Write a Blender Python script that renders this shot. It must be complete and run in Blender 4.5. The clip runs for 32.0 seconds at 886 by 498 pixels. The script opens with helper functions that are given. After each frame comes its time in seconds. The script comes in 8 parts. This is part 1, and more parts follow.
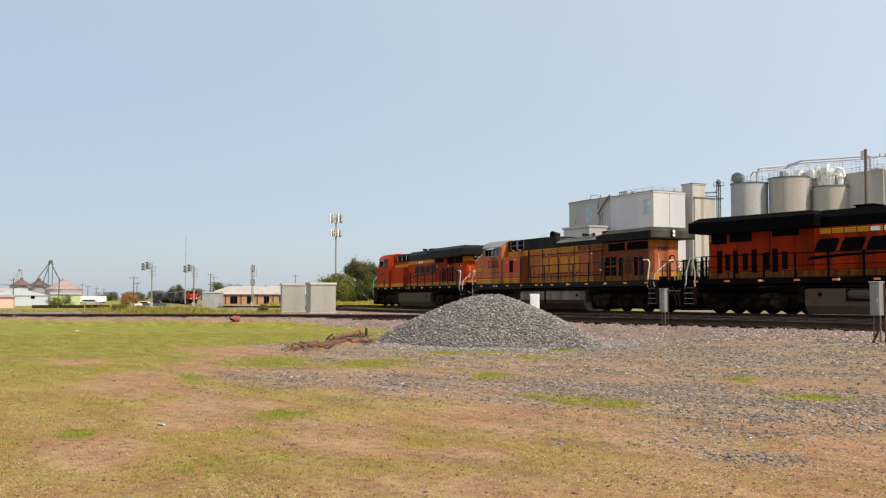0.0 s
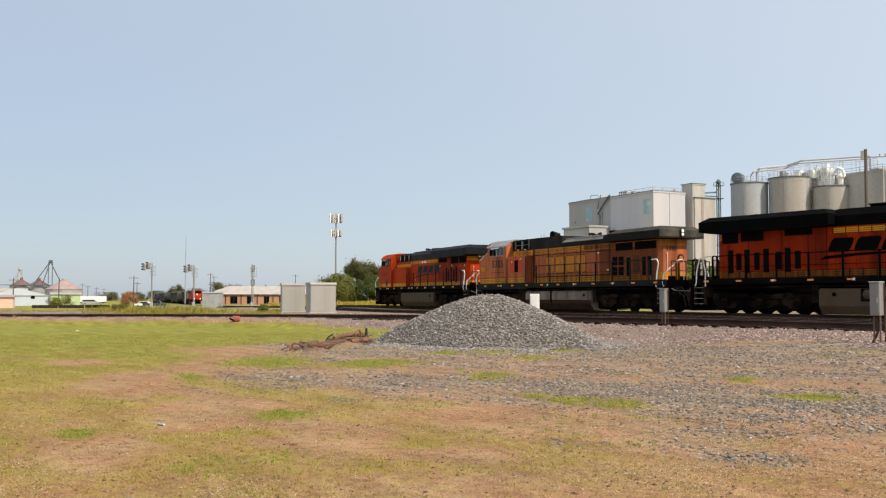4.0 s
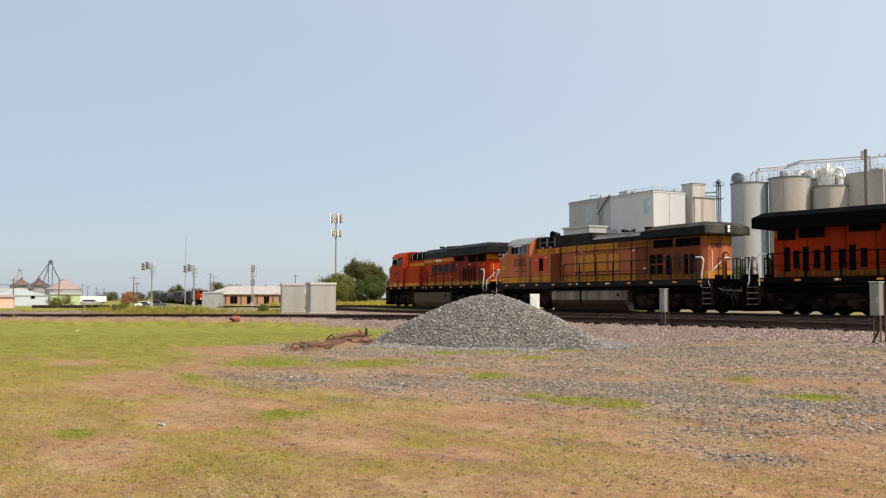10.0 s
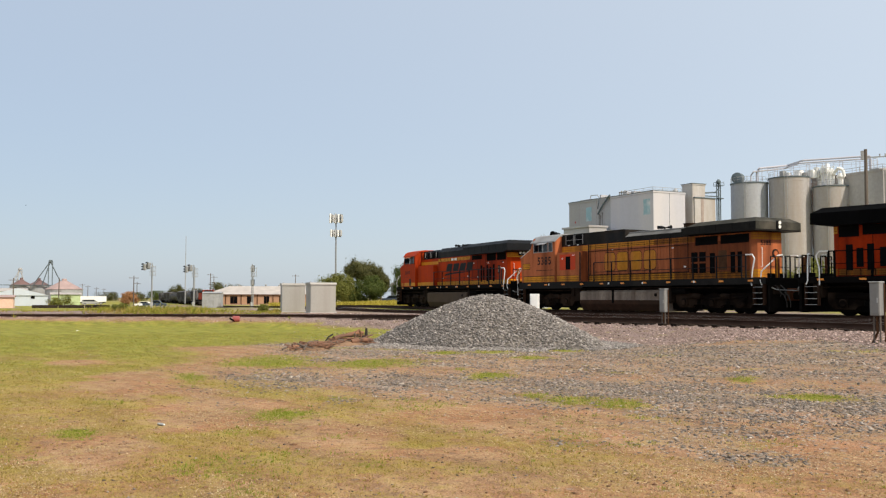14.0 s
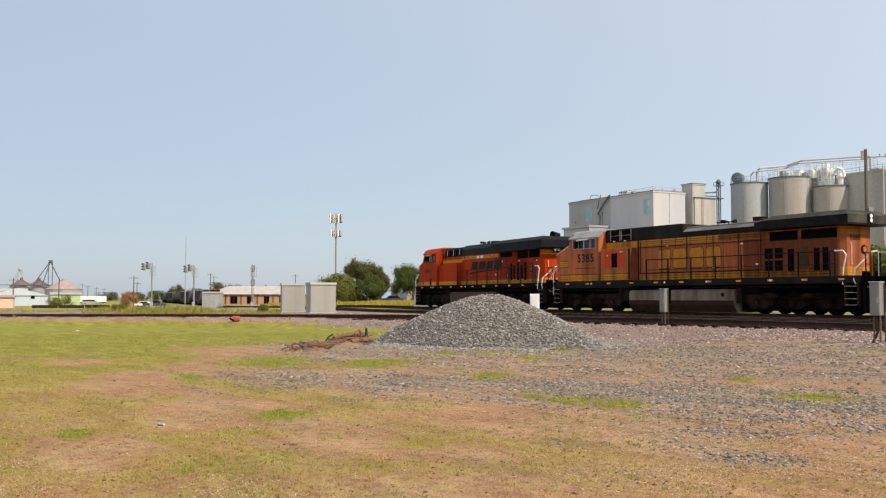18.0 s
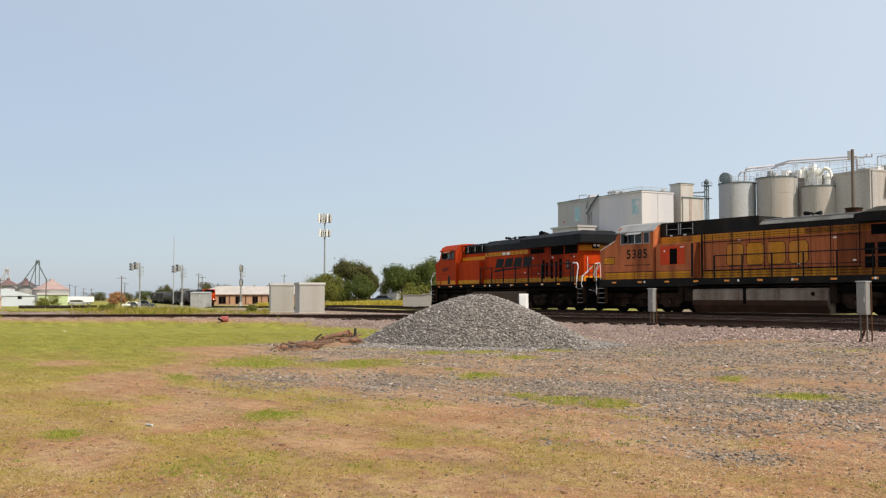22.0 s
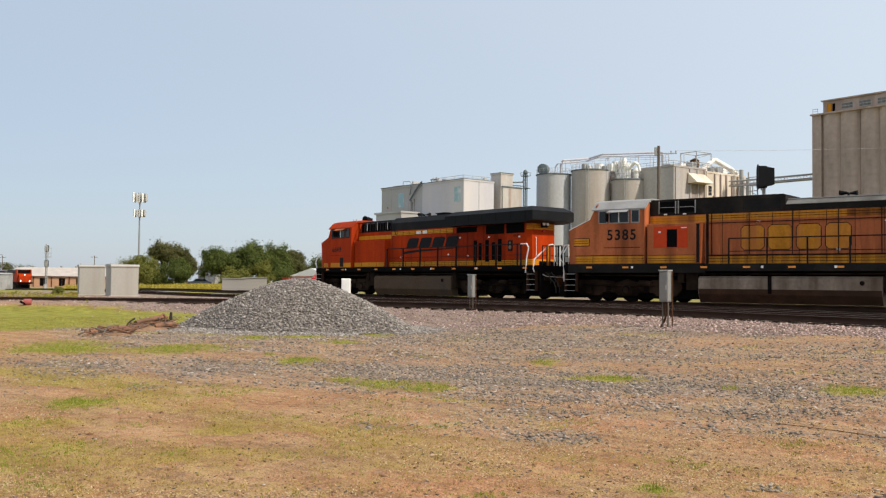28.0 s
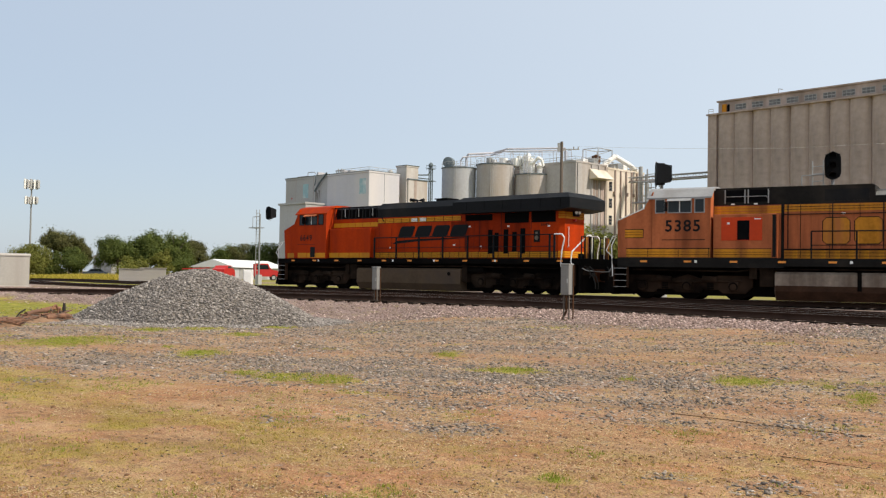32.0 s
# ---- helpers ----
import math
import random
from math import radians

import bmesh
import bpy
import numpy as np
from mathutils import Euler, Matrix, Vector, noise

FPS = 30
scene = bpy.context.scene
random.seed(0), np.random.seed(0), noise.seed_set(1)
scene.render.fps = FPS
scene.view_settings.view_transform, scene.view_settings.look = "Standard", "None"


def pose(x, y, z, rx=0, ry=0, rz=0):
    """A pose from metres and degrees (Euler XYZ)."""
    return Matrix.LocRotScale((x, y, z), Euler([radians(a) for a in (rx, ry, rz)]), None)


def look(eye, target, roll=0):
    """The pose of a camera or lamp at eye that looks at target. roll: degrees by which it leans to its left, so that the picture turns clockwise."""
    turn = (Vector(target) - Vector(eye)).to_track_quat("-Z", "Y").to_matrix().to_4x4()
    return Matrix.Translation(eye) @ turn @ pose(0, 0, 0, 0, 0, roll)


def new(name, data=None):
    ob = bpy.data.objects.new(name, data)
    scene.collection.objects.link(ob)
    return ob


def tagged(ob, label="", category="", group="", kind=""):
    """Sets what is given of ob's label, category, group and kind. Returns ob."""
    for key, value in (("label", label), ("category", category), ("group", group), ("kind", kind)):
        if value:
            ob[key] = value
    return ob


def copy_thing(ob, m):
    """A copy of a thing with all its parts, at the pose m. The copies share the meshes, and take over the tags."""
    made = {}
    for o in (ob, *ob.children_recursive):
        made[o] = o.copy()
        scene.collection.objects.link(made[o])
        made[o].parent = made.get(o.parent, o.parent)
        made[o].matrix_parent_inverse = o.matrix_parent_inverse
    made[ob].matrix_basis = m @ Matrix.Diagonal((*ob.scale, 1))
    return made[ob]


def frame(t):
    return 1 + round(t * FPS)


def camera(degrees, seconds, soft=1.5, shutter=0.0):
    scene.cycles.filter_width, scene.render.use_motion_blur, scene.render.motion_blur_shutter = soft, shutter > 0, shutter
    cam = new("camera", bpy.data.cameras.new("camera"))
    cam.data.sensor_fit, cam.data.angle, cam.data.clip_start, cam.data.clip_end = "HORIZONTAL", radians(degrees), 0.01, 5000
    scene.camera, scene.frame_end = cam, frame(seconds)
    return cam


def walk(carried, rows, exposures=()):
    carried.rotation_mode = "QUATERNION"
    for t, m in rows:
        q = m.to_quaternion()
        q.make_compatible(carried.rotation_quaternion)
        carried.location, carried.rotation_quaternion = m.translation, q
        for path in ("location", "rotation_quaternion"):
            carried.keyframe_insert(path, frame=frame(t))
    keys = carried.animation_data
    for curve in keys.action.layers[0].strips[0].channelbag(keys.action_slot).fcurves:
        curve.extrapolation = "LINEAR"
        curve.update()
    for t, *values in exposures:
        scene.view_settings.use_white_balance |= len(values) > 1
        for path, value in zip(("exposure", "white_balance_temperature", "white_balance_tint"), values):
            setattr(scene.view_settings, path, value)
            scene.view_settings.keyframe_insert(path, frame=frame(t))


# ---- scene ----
# ---------- camera: one tripod, at rest until 20.5 s, then a pan to the right ----------
EYE = (0.0, 0.0, 1.473)
LENS = 50.2
cam = camera(LENS, 32.0, soft=1.25)


def aim(yaw, pitch, roll):
    a, b = radians(yaw), radians(pitch)
    return look(EYE, (math.sin(a) * math.cos(b) * 100, math.cos(a) * math.cos(b) * 100, EYE[2] + math.sin(b) * 100), roll)


PAN = [
    (0, -63.189, 2.956, 0.1), (20.4, -63.189, 2.956, 0.1), (21, -62.996, 2.948, 0.05), (21.5, -62.733, 2.952, 0.04), (22, -62.52, 2.95, 0.03),
    (22.5, -61.99, 2.95, 0.02), (23, -61.893, 2.951, 0.02), (23.5, -61.888, 2.948, 0.02), (24, -60.958, 2.823, 0.12), (24.5, -59.667, 2.728, 0.16),
    (25, -58.173, 2.59, 0.231), (25.5, -56.983, 2.514, 0.32), (27.5, -53.284, 2.2, 0.507), (28, -51.826, 2.093, 0.599), (28.5, -50.416, 1.994, 0.66),
    (29, -49.119, 1.908, 0.75), (29.5, -47.997, 1.844, 0.8), (30, -47.244, 1.804, 0.857), (30.5, -46.816, 1.784, 0.89), (31, -46.628, 1.775, 0.9),
    (31.5, -46.471, 1.731, 0.93), (32, -46.058, 1.705, 0.99)]
walk(cam, [(t, aim(y, p, r)) for t, y, p, r in PAN])

# ---------- light: hazy sun high on the right, behind the train ----------
SUN_AZ, SUN_EL = 71.0, 43.0  # degrees clockwise from +y, degrees up
world = bpy.data.worlds.new("sky")
scene.world = world
world.use_nodes = True
wn, wl = world.node_tree.nodes, world.node_tree.links
wn.clear()
sky = wn.new("ShaderNodeTexSky")
sky.sky_type, sky.sun_disc = "NISHITA", False
sky.sun_elevation, sky.sun_rotation = radians(SUN_EL), radians(SUN_AZ)
sky.air_density, sky.dust_density, sky.ozone_density = 1.0, 0.8, 1.0
back = wn.new("ShaderNodeBackground")
back.inputs["Strength"].default_value = 0.128
haze = wn.new("ShaderNodeMix")  # thin summer haze evens out the blue
haze.data_type = "RGBA"
haze.inputs["Factor"].default_value = 0.72
# the haze scatters more light towards the sun's side
wtc, toward, glow, hazecol = wn.new("ShaderNodeTexCoord"), wn.new("ShaderNodeVectorMath"), wn.new("ShaderNodeMapRange"), wn.new("ShaderNodeMix")
toward.operation = "DOT_PRODUCT"
toward.inputs[1].default_value = (math.sin(radians(SUN_AZ)) * math.cos(radians(SUN_EL)), math.cos(radians(SUN_AZ)) * math.cos(radians(SUN_EL)), math.sin(radians(SUN_EL)))
for k_, v_ in (("From Min", -0.75), ("From Max", 0.6)):
    glow.inputs[k_].default_value = v_
hazecol.data_type = "RGBA"
hazecol.inputs["A"].default_value, hazecol.inputs["B"].default_value = (3.2, 3.9, 4.95, 1), (8.3, 8.8, 9.2, 1)
wl.new(wtc.outputs["Generated"], toward.inputs[0])
wl.new(toward.outputs["Value"], glow.inputs["Value"])
wl.new(glow.outputs["Result"], hazecol.inputs["Factor"])
wl.new(hazecol.outputs["Result"], haze.inputs["B"])
wout = wn.new("ShaderNodeOutputWorld")
wl.new(sky.outputs[0], haze.inputs["A"])
wl.new(haze.outputs["Result"], back.inputs[0])
wl.new(back.outputs[0], wout.inputs[0])
sun = new("sun", bpy.data.lights.new("sun", "SUN"))
sun.data.energy, sun.data.angle, sun.data.color = 4.5, radians(0.8), (1.0, 0.90, 0.76)
sa, se = radians(SUN_AZ), radians(SUN_EL)
sun.matrix_world = look((0, 0, 60), (-math.sin(sa) * math.cos(se), -math.cos(sa) * math.cos(se), 60 - math.sin(se)))
scene.view_settings.exposure = 0.0


# ---------- materials ----------
def mat(name, color, rough=0.7, metal=0.0, var=0.25, scale=3.0, fine=40.0, bump=0.0, dirt=None, dirt_amount=0.0, dirt_scale=0.7, spec=0.5, streak=False, rand=0.0):
    """A surface with variation at two scales, optional stains of a second colour, fine relief, and a change from piece to piece."""
    m = bpy.data.materials.new(name)
    m.use_nodes = True
    n, l = m.node_tree.nodes, m.node_tree.links
    b = n["Principled BSDF"]
    b.inputs["Roughness"].default_value, b.inputs["Metallic"].default_value = rough, metal
    b.inputs["Specular IOR Level"].default_value = spec
    tc = n.new("ShaderNodeTexCoord")
    mp = n.new("ShaderNodeMapping")
    if streak:
        mp.inputs["Scale"].default_value = (1, 1, 0.12)
    l.new(tc.outputs["Object"], mp.inputs[0])

    def noisy(sc, detail, src):
        t = n.new("ShaderNodeTexNoise")
        t.inputs["Scale"].default_value, t.inputs["Detail"].default_value = sc, detail
        l.new(src, t.inputs["Vector"])
        return t.outputs["Fac"]

    def mixed(kind, fac, a, c):
        x = n.new("ShaderNodeMix")
        x.data_type, x.blend_type = "RGBA", kind
        for sock, v in ((x.inputs["Factor"], fac), (x.inputs["A"], a), (x.inputs["B"], c)):
            if isinstance(v, (int, float)):
                sock.default_value = v
            elif isinstance(v, tuple):
                sock.default_value = (*v[:3], 1)
            else:
                l.new(v, sock)
        return x.outputs["Result"]

    def ramp(src, lo, hi):
        r = n.new("ShaderNodeMapRange")
        r.inputs["From Min"].default_value, r.inputs["From Max"].default_value = lo, hi
        l.new(src, r.inputs["Value"])
        return r.outputs["Result"]

    big, small = noisy(scale, 4, mp.outputs[0]), noisy(fine, 3, tc.outputs["Object"])
    dark = tuple(c * (1 - var) for c in color)
    lite = tuple(min(1, c * (1 + var * 0.7)) for c in color)
    col = mixed("MIX", ramp(big, 0.3, 0.7), dark, lite)
    grain = mixed("MIX", ramp(small, 0.3, 0.7), (1 - var * 0.5,) * 3, (1 + var * 0.3,) * 3)
    col = mixed("MULTIPLY", 1.0, col, grain)
    if rand:
        oi = n.new("ShaderNodeObjectInfo")
        r = n.new("ShaderNodeMapRange")
        r.inputs["To Min"].default_value, r.inputs["To Max"].default_value = 1 - rand, 1 + rand
        l.new(oi.outputs["Random"], r.inputs["Value"])
        cb = n.new("ShaderNodeCombineColor")
        for k in range(3):
            l.new(r.outputs["Result"], cb.inputs[k])
        col = mixed("MULTIPLY", 1.0, col, cb.outputs[0])
    if dirt:
        d = noisy(dirt_scale, 6, mp.outputs[0])
        col = mixed("MIX", ramp(d, 0.62 - dirt_amount * 0.35, 0.8 - dirt_amount * 0.2), col, dirt)
    l.new(col, b.inputs["Base Color"])
    rr = n.new("ShaderNodeMapRange")
    rr.inputs["To Min"].default_value, rr.inputs["To Max"].default_value = max(0.02, rough - 0.12), min(1, rough + 0.12)
    l.new(big, rr.inputs["Value"])
    l.new(rr.outputs["Result"], b.inputs["Roughness"])
    if bump:
        bp = n.new("ShaderNodeBump")
        bp.inputs["Strength"].default_value, bp.inputs["Distance"].default_value = 1.0, bump
        l.new(small, bp.inputs["Height"])
        l.new(bp.outputs[0], b.inputs["Normal"])
    return m


GRIME = (0.06, 0.045, 0.035)
M_ORANGE = mat("orange_paint", (0.385, 0.036, 0.003), 0.55, var=0.22, scale=1.6, fine=9, dirt=(0.25, 0.028, 0.008), dirt_amount=0.35, dirt_scale=1.2, streak=True, spec=0.05)
M_FADED = mat("faded_orange_paint", (0.43, 0.128, 0.050), 0.65, var=0.22, scale=2.2, fine=8, dirt=(0.19, 0.057, 0.024), dirt_amount=0.5, dirt_scale=1.6, streak=True, spec=0.08)
M_FADEDARK = mat("sooty_faded_orange_paint", (0.26, 0.070, 0.025), 0.7, var=0.3, scale=2.0, fine=8, dirt=(0.10, 0.032, 0.015), dirt_amount=0.55, dirt_scale=1.3, streak=True, spec=0.06)
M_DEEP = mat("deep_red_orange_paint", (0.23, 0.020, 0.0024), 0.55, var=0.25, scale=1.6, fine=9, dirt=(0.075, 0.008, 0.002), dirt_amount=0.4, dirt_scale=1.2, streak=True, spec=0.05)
M_THIRD = mat("third_orange_paint", (0.325, 0.028, 0.0027), 0.55, var=0.24, scale=1.6, fine=9, dirt=(0.10, 0.010, 0.003), dirt_amount=0.5, dirt_scale=1.2, streak=True, spec=0.05)
M_DEEPBLACK = mat("sooty_black_paint", (0.0028, 0.0028, 0.003), 0.8, var=0.35, scale=1.2, fine=12, dirt=(0.007, 0.006, 0.005), dirt_amount=0.2, spec=0.03)
M_SLOPE = mat("pale_dusty_roof_paint", (0.17, 0.165, 0.152), 0.6, var=0.25, scale=1.2, fine=8, dirt=(0.07, 0.062, 0.052), dirt_amount=0.4, streak=True, spec=0.3)
M_HOODLIT = mat("dusty_olive_black_paint", (0.040, 0.038, 0.030), 0.8, var=0.35, scale=1.4, fine=9, dirt=(0.085, 0.075, 0.058), dirt_amount=0.45, dirt_scale=0.9, spec=0.12)
M_STEPS = mat("rusty_brown_step_plate", (0.045, 0.023, 0.014), 0.85, var=0.35, scale=2.0, fine=12, dirt=(0.03, 0.017, 0.011), dirt_amount=0.5, spec=0.08)
M_FRESH = mat("fresh_red_orange_paint", (0.50, 0.044, 0.006), 0.5, var=0.10, scale=1.0, fine=8, spec=0.2)
M_BLACK = mat("black_paint", (0.0055, 0.006, 0.0075), 0.6, var=0.35, scale=1.2, fine=12, dirt=(0.018, 0.015, 0.013), dirt_amount=0.2, spec=0.14)
M_FADEBLACK = mat("faded_black_paint", (0.011, 0.010, 0.009), 0.7, var=0.35, scale=1.6, fine=10, dirt=(0.030, 0.024, 0.019), dirt_amount=0.3, spec=0.10)
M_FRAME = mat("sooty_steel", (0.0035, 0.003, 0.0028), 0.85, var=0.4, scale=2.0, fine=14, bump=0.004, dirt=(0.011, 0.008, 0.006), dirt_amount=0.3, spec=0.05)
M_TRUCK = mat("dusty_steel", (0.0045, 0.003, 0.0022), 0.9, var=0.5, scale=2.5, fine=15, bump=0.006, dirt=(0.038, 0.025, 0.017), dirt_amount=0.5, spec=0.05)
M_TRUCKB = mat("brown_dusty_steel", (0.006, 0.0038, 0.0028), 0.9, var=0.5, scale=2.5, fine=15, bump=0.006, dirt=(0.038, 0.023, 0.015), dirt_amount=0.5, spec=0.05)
M_YELLOW = mat("yellow_paint", (0.54, 0.225, 0.010), 0.55, var=0.12, scale=1.0, fine=10, dirt=(0.24, 0.08, 0.012), dirt_amount=0.35, spec=0.15)
M_FADEYEL = mat("faded_yellow_paint", (0.57, 0.235, 0.018), 0.6, var=0.2, scale=2.2, fine=10, dirt=(0.23, 0.085, 0.02), dirt_amount=0.5, dirt_scale=1.6, streak=True, spec=0.10)
M_DIMYEL = mat("sooty_yellow_paint", (0.36, 0.125, 0.012), 0.65, var=0.3, scale=2.0, fine=10, dirt=(0.07, 0.026, 0.010), dirt_amount=0.55, dirt_scale=1.4, streak=True, spec=0.08)
M_WORNYEL = mat("worn_yellow_paint", (0.50, 0.205, 0.022), 0.65, var=0.3, scale=2.2, fine=10, dirt=(0.36, 0.125, 0.042), dirt_amount=0.5, dirt_scale=1.8, streak=True, spec=0.08)
M_TANK = mat("tan_tank_paint", (0.085, 0.057, 0.035), 0.75, var=0.25, scale=0.7, fine=8, dirt=GRIME, dirt_amount=0.35, spec=0.15)
M_TANK2 = mat("grey_tank_paint", (0.22, 0.175, 0.138), 0.6, var=0.35, scale=1.4, fine=8, dirt=(0.065, 0.042, 0.028), dirt_amount=0.6, dirt_scale=1.2, streak=True, spec=0.15)
M_RUST = mat("rust_wash", (0.085, 0.042, 0.022), 0.9, var=0.3, scale=1.5, fine=12, spec=0.08)
M_RUST2 = mat("rusty_orange_paint", (0.10, 0.034, 0.014), 0.8, var=0.3, scale=1.5, fine=12, dirt=(0.07, 0.03, 0.015), dirt_amount=0.4, spec=0.1)
M_BOX = mat("dull_grey_box_paint", (0.21, 0.205, 0.195), 0.65, var=0.15, scale=2.0, fine=14, dirt=(0.12, 0.10, 0.085), dirt_amount=0.35, streak=True, spec=0.25)
M_CABROOF = mat("dull_silver_paint", (0.27, 0.265, 0.26), 0.55, var=0.15, scale=1.5, fine=12, dirt=(0.20, 0.18, 0.16), dirt_amount=0.3)
# dark steel paled and blued to stand in for distance haze
M_HAZE = mat("weathered_dark_steel", (0.10, 0.125, 0.135), 0.8, var=0.15)
M_HOSE = mat("dusty_hose_rubber", (0.05, 0.045, 0.04), 0.8, var=0.3, spec=0.2)
M_SILO = mat("blue_grey_silo_paint", (0.36, 0.37, 0.395), 0.8, var=0.18, scale=0.2, fine=2.0, dirt=(0.33, 0.30, 0.27), dirt_amount=0.35, dirt_scale=0.12, streak=True)
# both far-train greys are lifted to stand in for haze
M_HOPPER = mat("dull_hopper_paint", (0.16, 0.155, 0.155), 0.75, var=0.3, scale=0.5, fine=5, dirt=(0.085, 0.07, 0.06), dirt_amount=0.4, streak=True, spec=0.2)
M_CAR = mat("sooty_grey_paint", (0.085, 0.08, 0.078), 0.7, var=0.3, scale=0.6, fine=6, dirt=(0.10, 0.085, 0.07), dirt_amount=0.35, spec=0.2)
M_GLASS = mat("dark_glass", (0.012, 0.015, 0.018), 0.08, var=0.1, spec=0.28)
M_SILVER = mat("silver_paint", (0.72, 0.71, 0.68), 0.5, metal=0.0, var=0.08, scale=2, fine=15)
M_WHITE = mat("white_paint", (0.78, 0.77, 0.74), 0.55, var=0.08, scale=1.5, fine=12)
M_HOLE = mat("dark_opening", (0.004, 0.004, 0.0045), 0.95, var=0.3, spec=0.05)
M_AMBER = mat("amber_reflector", (0.75, 0.26, 0.03), 0.35, var=0.1)
M_RED = mat("red_paint", (0.40, 0.010, 0.008), 0.5, var=0.1, scale=2, fine=10)
M_STEEL = mat("galvanised_steel", (0.34, 0.34, 0.33), 0.6, metal=0.2, var=0.15, scale=1.5, fine=12, dirt=(0.22, 0.20, 0.18), dirt_amount=0.2)
M_CABINET = mat("weathered_cabinet_aluminium", (0.355, 0.335, 0.305), 0.55, metal=0.15, var=0.14, scale=1.2, fine=9, dirt=(0.27, 0.245, 0.215), dirt_amount=0.35, streak=True)
M_CRATE = mat("weathered_pale_slats", (0.30, 0.275, 0.255), 0.8, var=0.2, scale=1.5, fine=10, dirt=(0.21, 0.18, 0.16), dirt_amount=0.4, streak=True)
M_SIGPOST = mat("dull_signal_steel", (0.21, 0.215, 0.215), 0.65, metal=0.1, var=0.15)
M_ALU = mat("dull_aluminium", (0.37, 0.365, 0.355), 0.6, metal=0.1, var=0.10, scale=1.0, fine=9, dirt=(0.28, 0.265, 0.245), dirt_amount=0.25, streak=True)
M_CONC3 = mat("beige_concrete", (0.385, 0.36, 0.345), 0.9, var=0.18, scale=0.2, fine=2.0, dirt=(0.31, 0.255, 0.21), dirt_amount=0.45, dirt_scale=0.25, streak=True)
M_STAIN = mat("dirt_run", (0.20, 0.18, 0.165), 0.95, var=0.3, scale=0.6, fine=3)
M_CONC = mat("pale_concrete", (0.50, 0.485, 0.475), 0.9, var=0.18, scale=0.2, fine=2.0, dirt=(0.33, 0.275, 0.23), dirt_amount=0.55, dirt_scale=0.25, streak=True)
M_CONC2 = mat("brown_grey_concrete", (0.385, 0.305, 0.268), 0.9, var=0.25, scale=0.45, fine=1.2, dirt=(0.23, 0.175, 0.148), dirt_amount=0.55, dirt_scale=0.3, streak=True)
M_PLANTW = mat("white_plant_wall", (0.46, 0.45, 0.485), 0.85, var=0.07, scale=0.15, fine=2, dirt=(0.56, 0.52, 0.50), dirt_amount=0.15, dirt_scale=0.12, streak=True)
M_PLANTG = mat("grey_plant_wall", (0.39, 0.385, 0.39), 0.85, var=0.14, scale=0.2, fine=2, dirt=(0.29, 0.27, 0.26), dirt_amount=0.4, dirt_scale=0.1, streak=True)
M_TEAL = mat("faded_teal_paint", (0.29, 0.44, 0.49), 0.85, var=0.12, scale=0.3, fine=2, dirt=(0.6, 0.6, 0.6), dirt_amount=0.5, dirt_scale=0.5)
M_CREAM = mat("cream_wall", (0.66, 0.585, 0.49), 0.85, var=0.08, scale=0.15, fine=2, dirt=(0.40, 0.31, 0.22), dirt_amount=0.5, dirt_scale=0.12, streak=True)
M_BRICK = mat("tan_brick", (0.40, 0.225, 0.13), 0.85, var=0.12, scale=0.4, fine=3)
M_ROOFW = mat("white_metal_roof", (0.42, 0.375, 0.335), 0.6, var=0.16, scale=0.4, fine=3, spec=0.3)
M_BLUEW = mat("pale_blue_siding", (0.47, 0.51, 0.55), 0.6, var=0.08, scale=0.3, fine=3)
M_SHEDWALL = mat("pale_grey_siding", (0.42, 0.43, 0.44), 0.7, var=0.08, scale=0.4, fine=4)
M_SHEDROOF = mat("clean_white_roof_metal", (0.74, 0.74, 0.72), 0.5, var=0.06, scale=0.5, fine=4)
M_REDROOF = mat("rusty_red_roof", (0.35, 0.245, 0.22), 0.7, var=0.15, scale=0.3, fine=3)
M_BINROOF = mat("brown_bin_roof", (0.15, 0.085, 0.075), 0.7, var=0.15, scale=0.3, fine=3)
M_POLE = mat("weathered_pole_wood", (0.12, 0.095, 0.075), 0.9, var=0.25, scale=2, fine=20, streak=True)
M_RAIL = mat("rusty_rail_side", (0.050, 0.029, 0.021), 0.9, var=0.3, scale=2, fine=20, spec=0.1)
M_RAILTOP = mat("worn_rail_head", (0.32, 0.30, 0.28), 0.35, metal=0.7, var=0.15, scale=2, fine=20)
M_TIE = mat("creosoted_wood", (0.029, 0.021, 0.016), 0.95, var=0.3, scale=4, fine=30, bump=0.004, rand=0.3, spec=0.1)
M_BARK = mat("bark", (0.10, 0.075, 0.055), 0.9, var=0.3, scale=3, fine=15)
M_BLUECAR = mat("dark_blue_car_paint", (0.035, 0.05, 0.075), 0.35, var=0.1)
M_RUBBER = mat("tyre_rubber", (0.02, 0.02, 0.02), 0.85, var=0.2)
M_WOODCH = mat("weathered_timber", (0.17, 0.085, 0.05), 0.9, var=0.35, scale=3, fine=20, streak=True)
M_LAMP = mat("lamp_lens", (0.8, 0.78, 0.7), 0.2, var=0.05)
M_LIME = mat("lime_green_siding", (0.42, 0.50, 0.26), 0.7, var=0.1)
M_PEACH = mat("peach_siding", (0.68, 0.45, 0.32), 0.7, var=0.1)


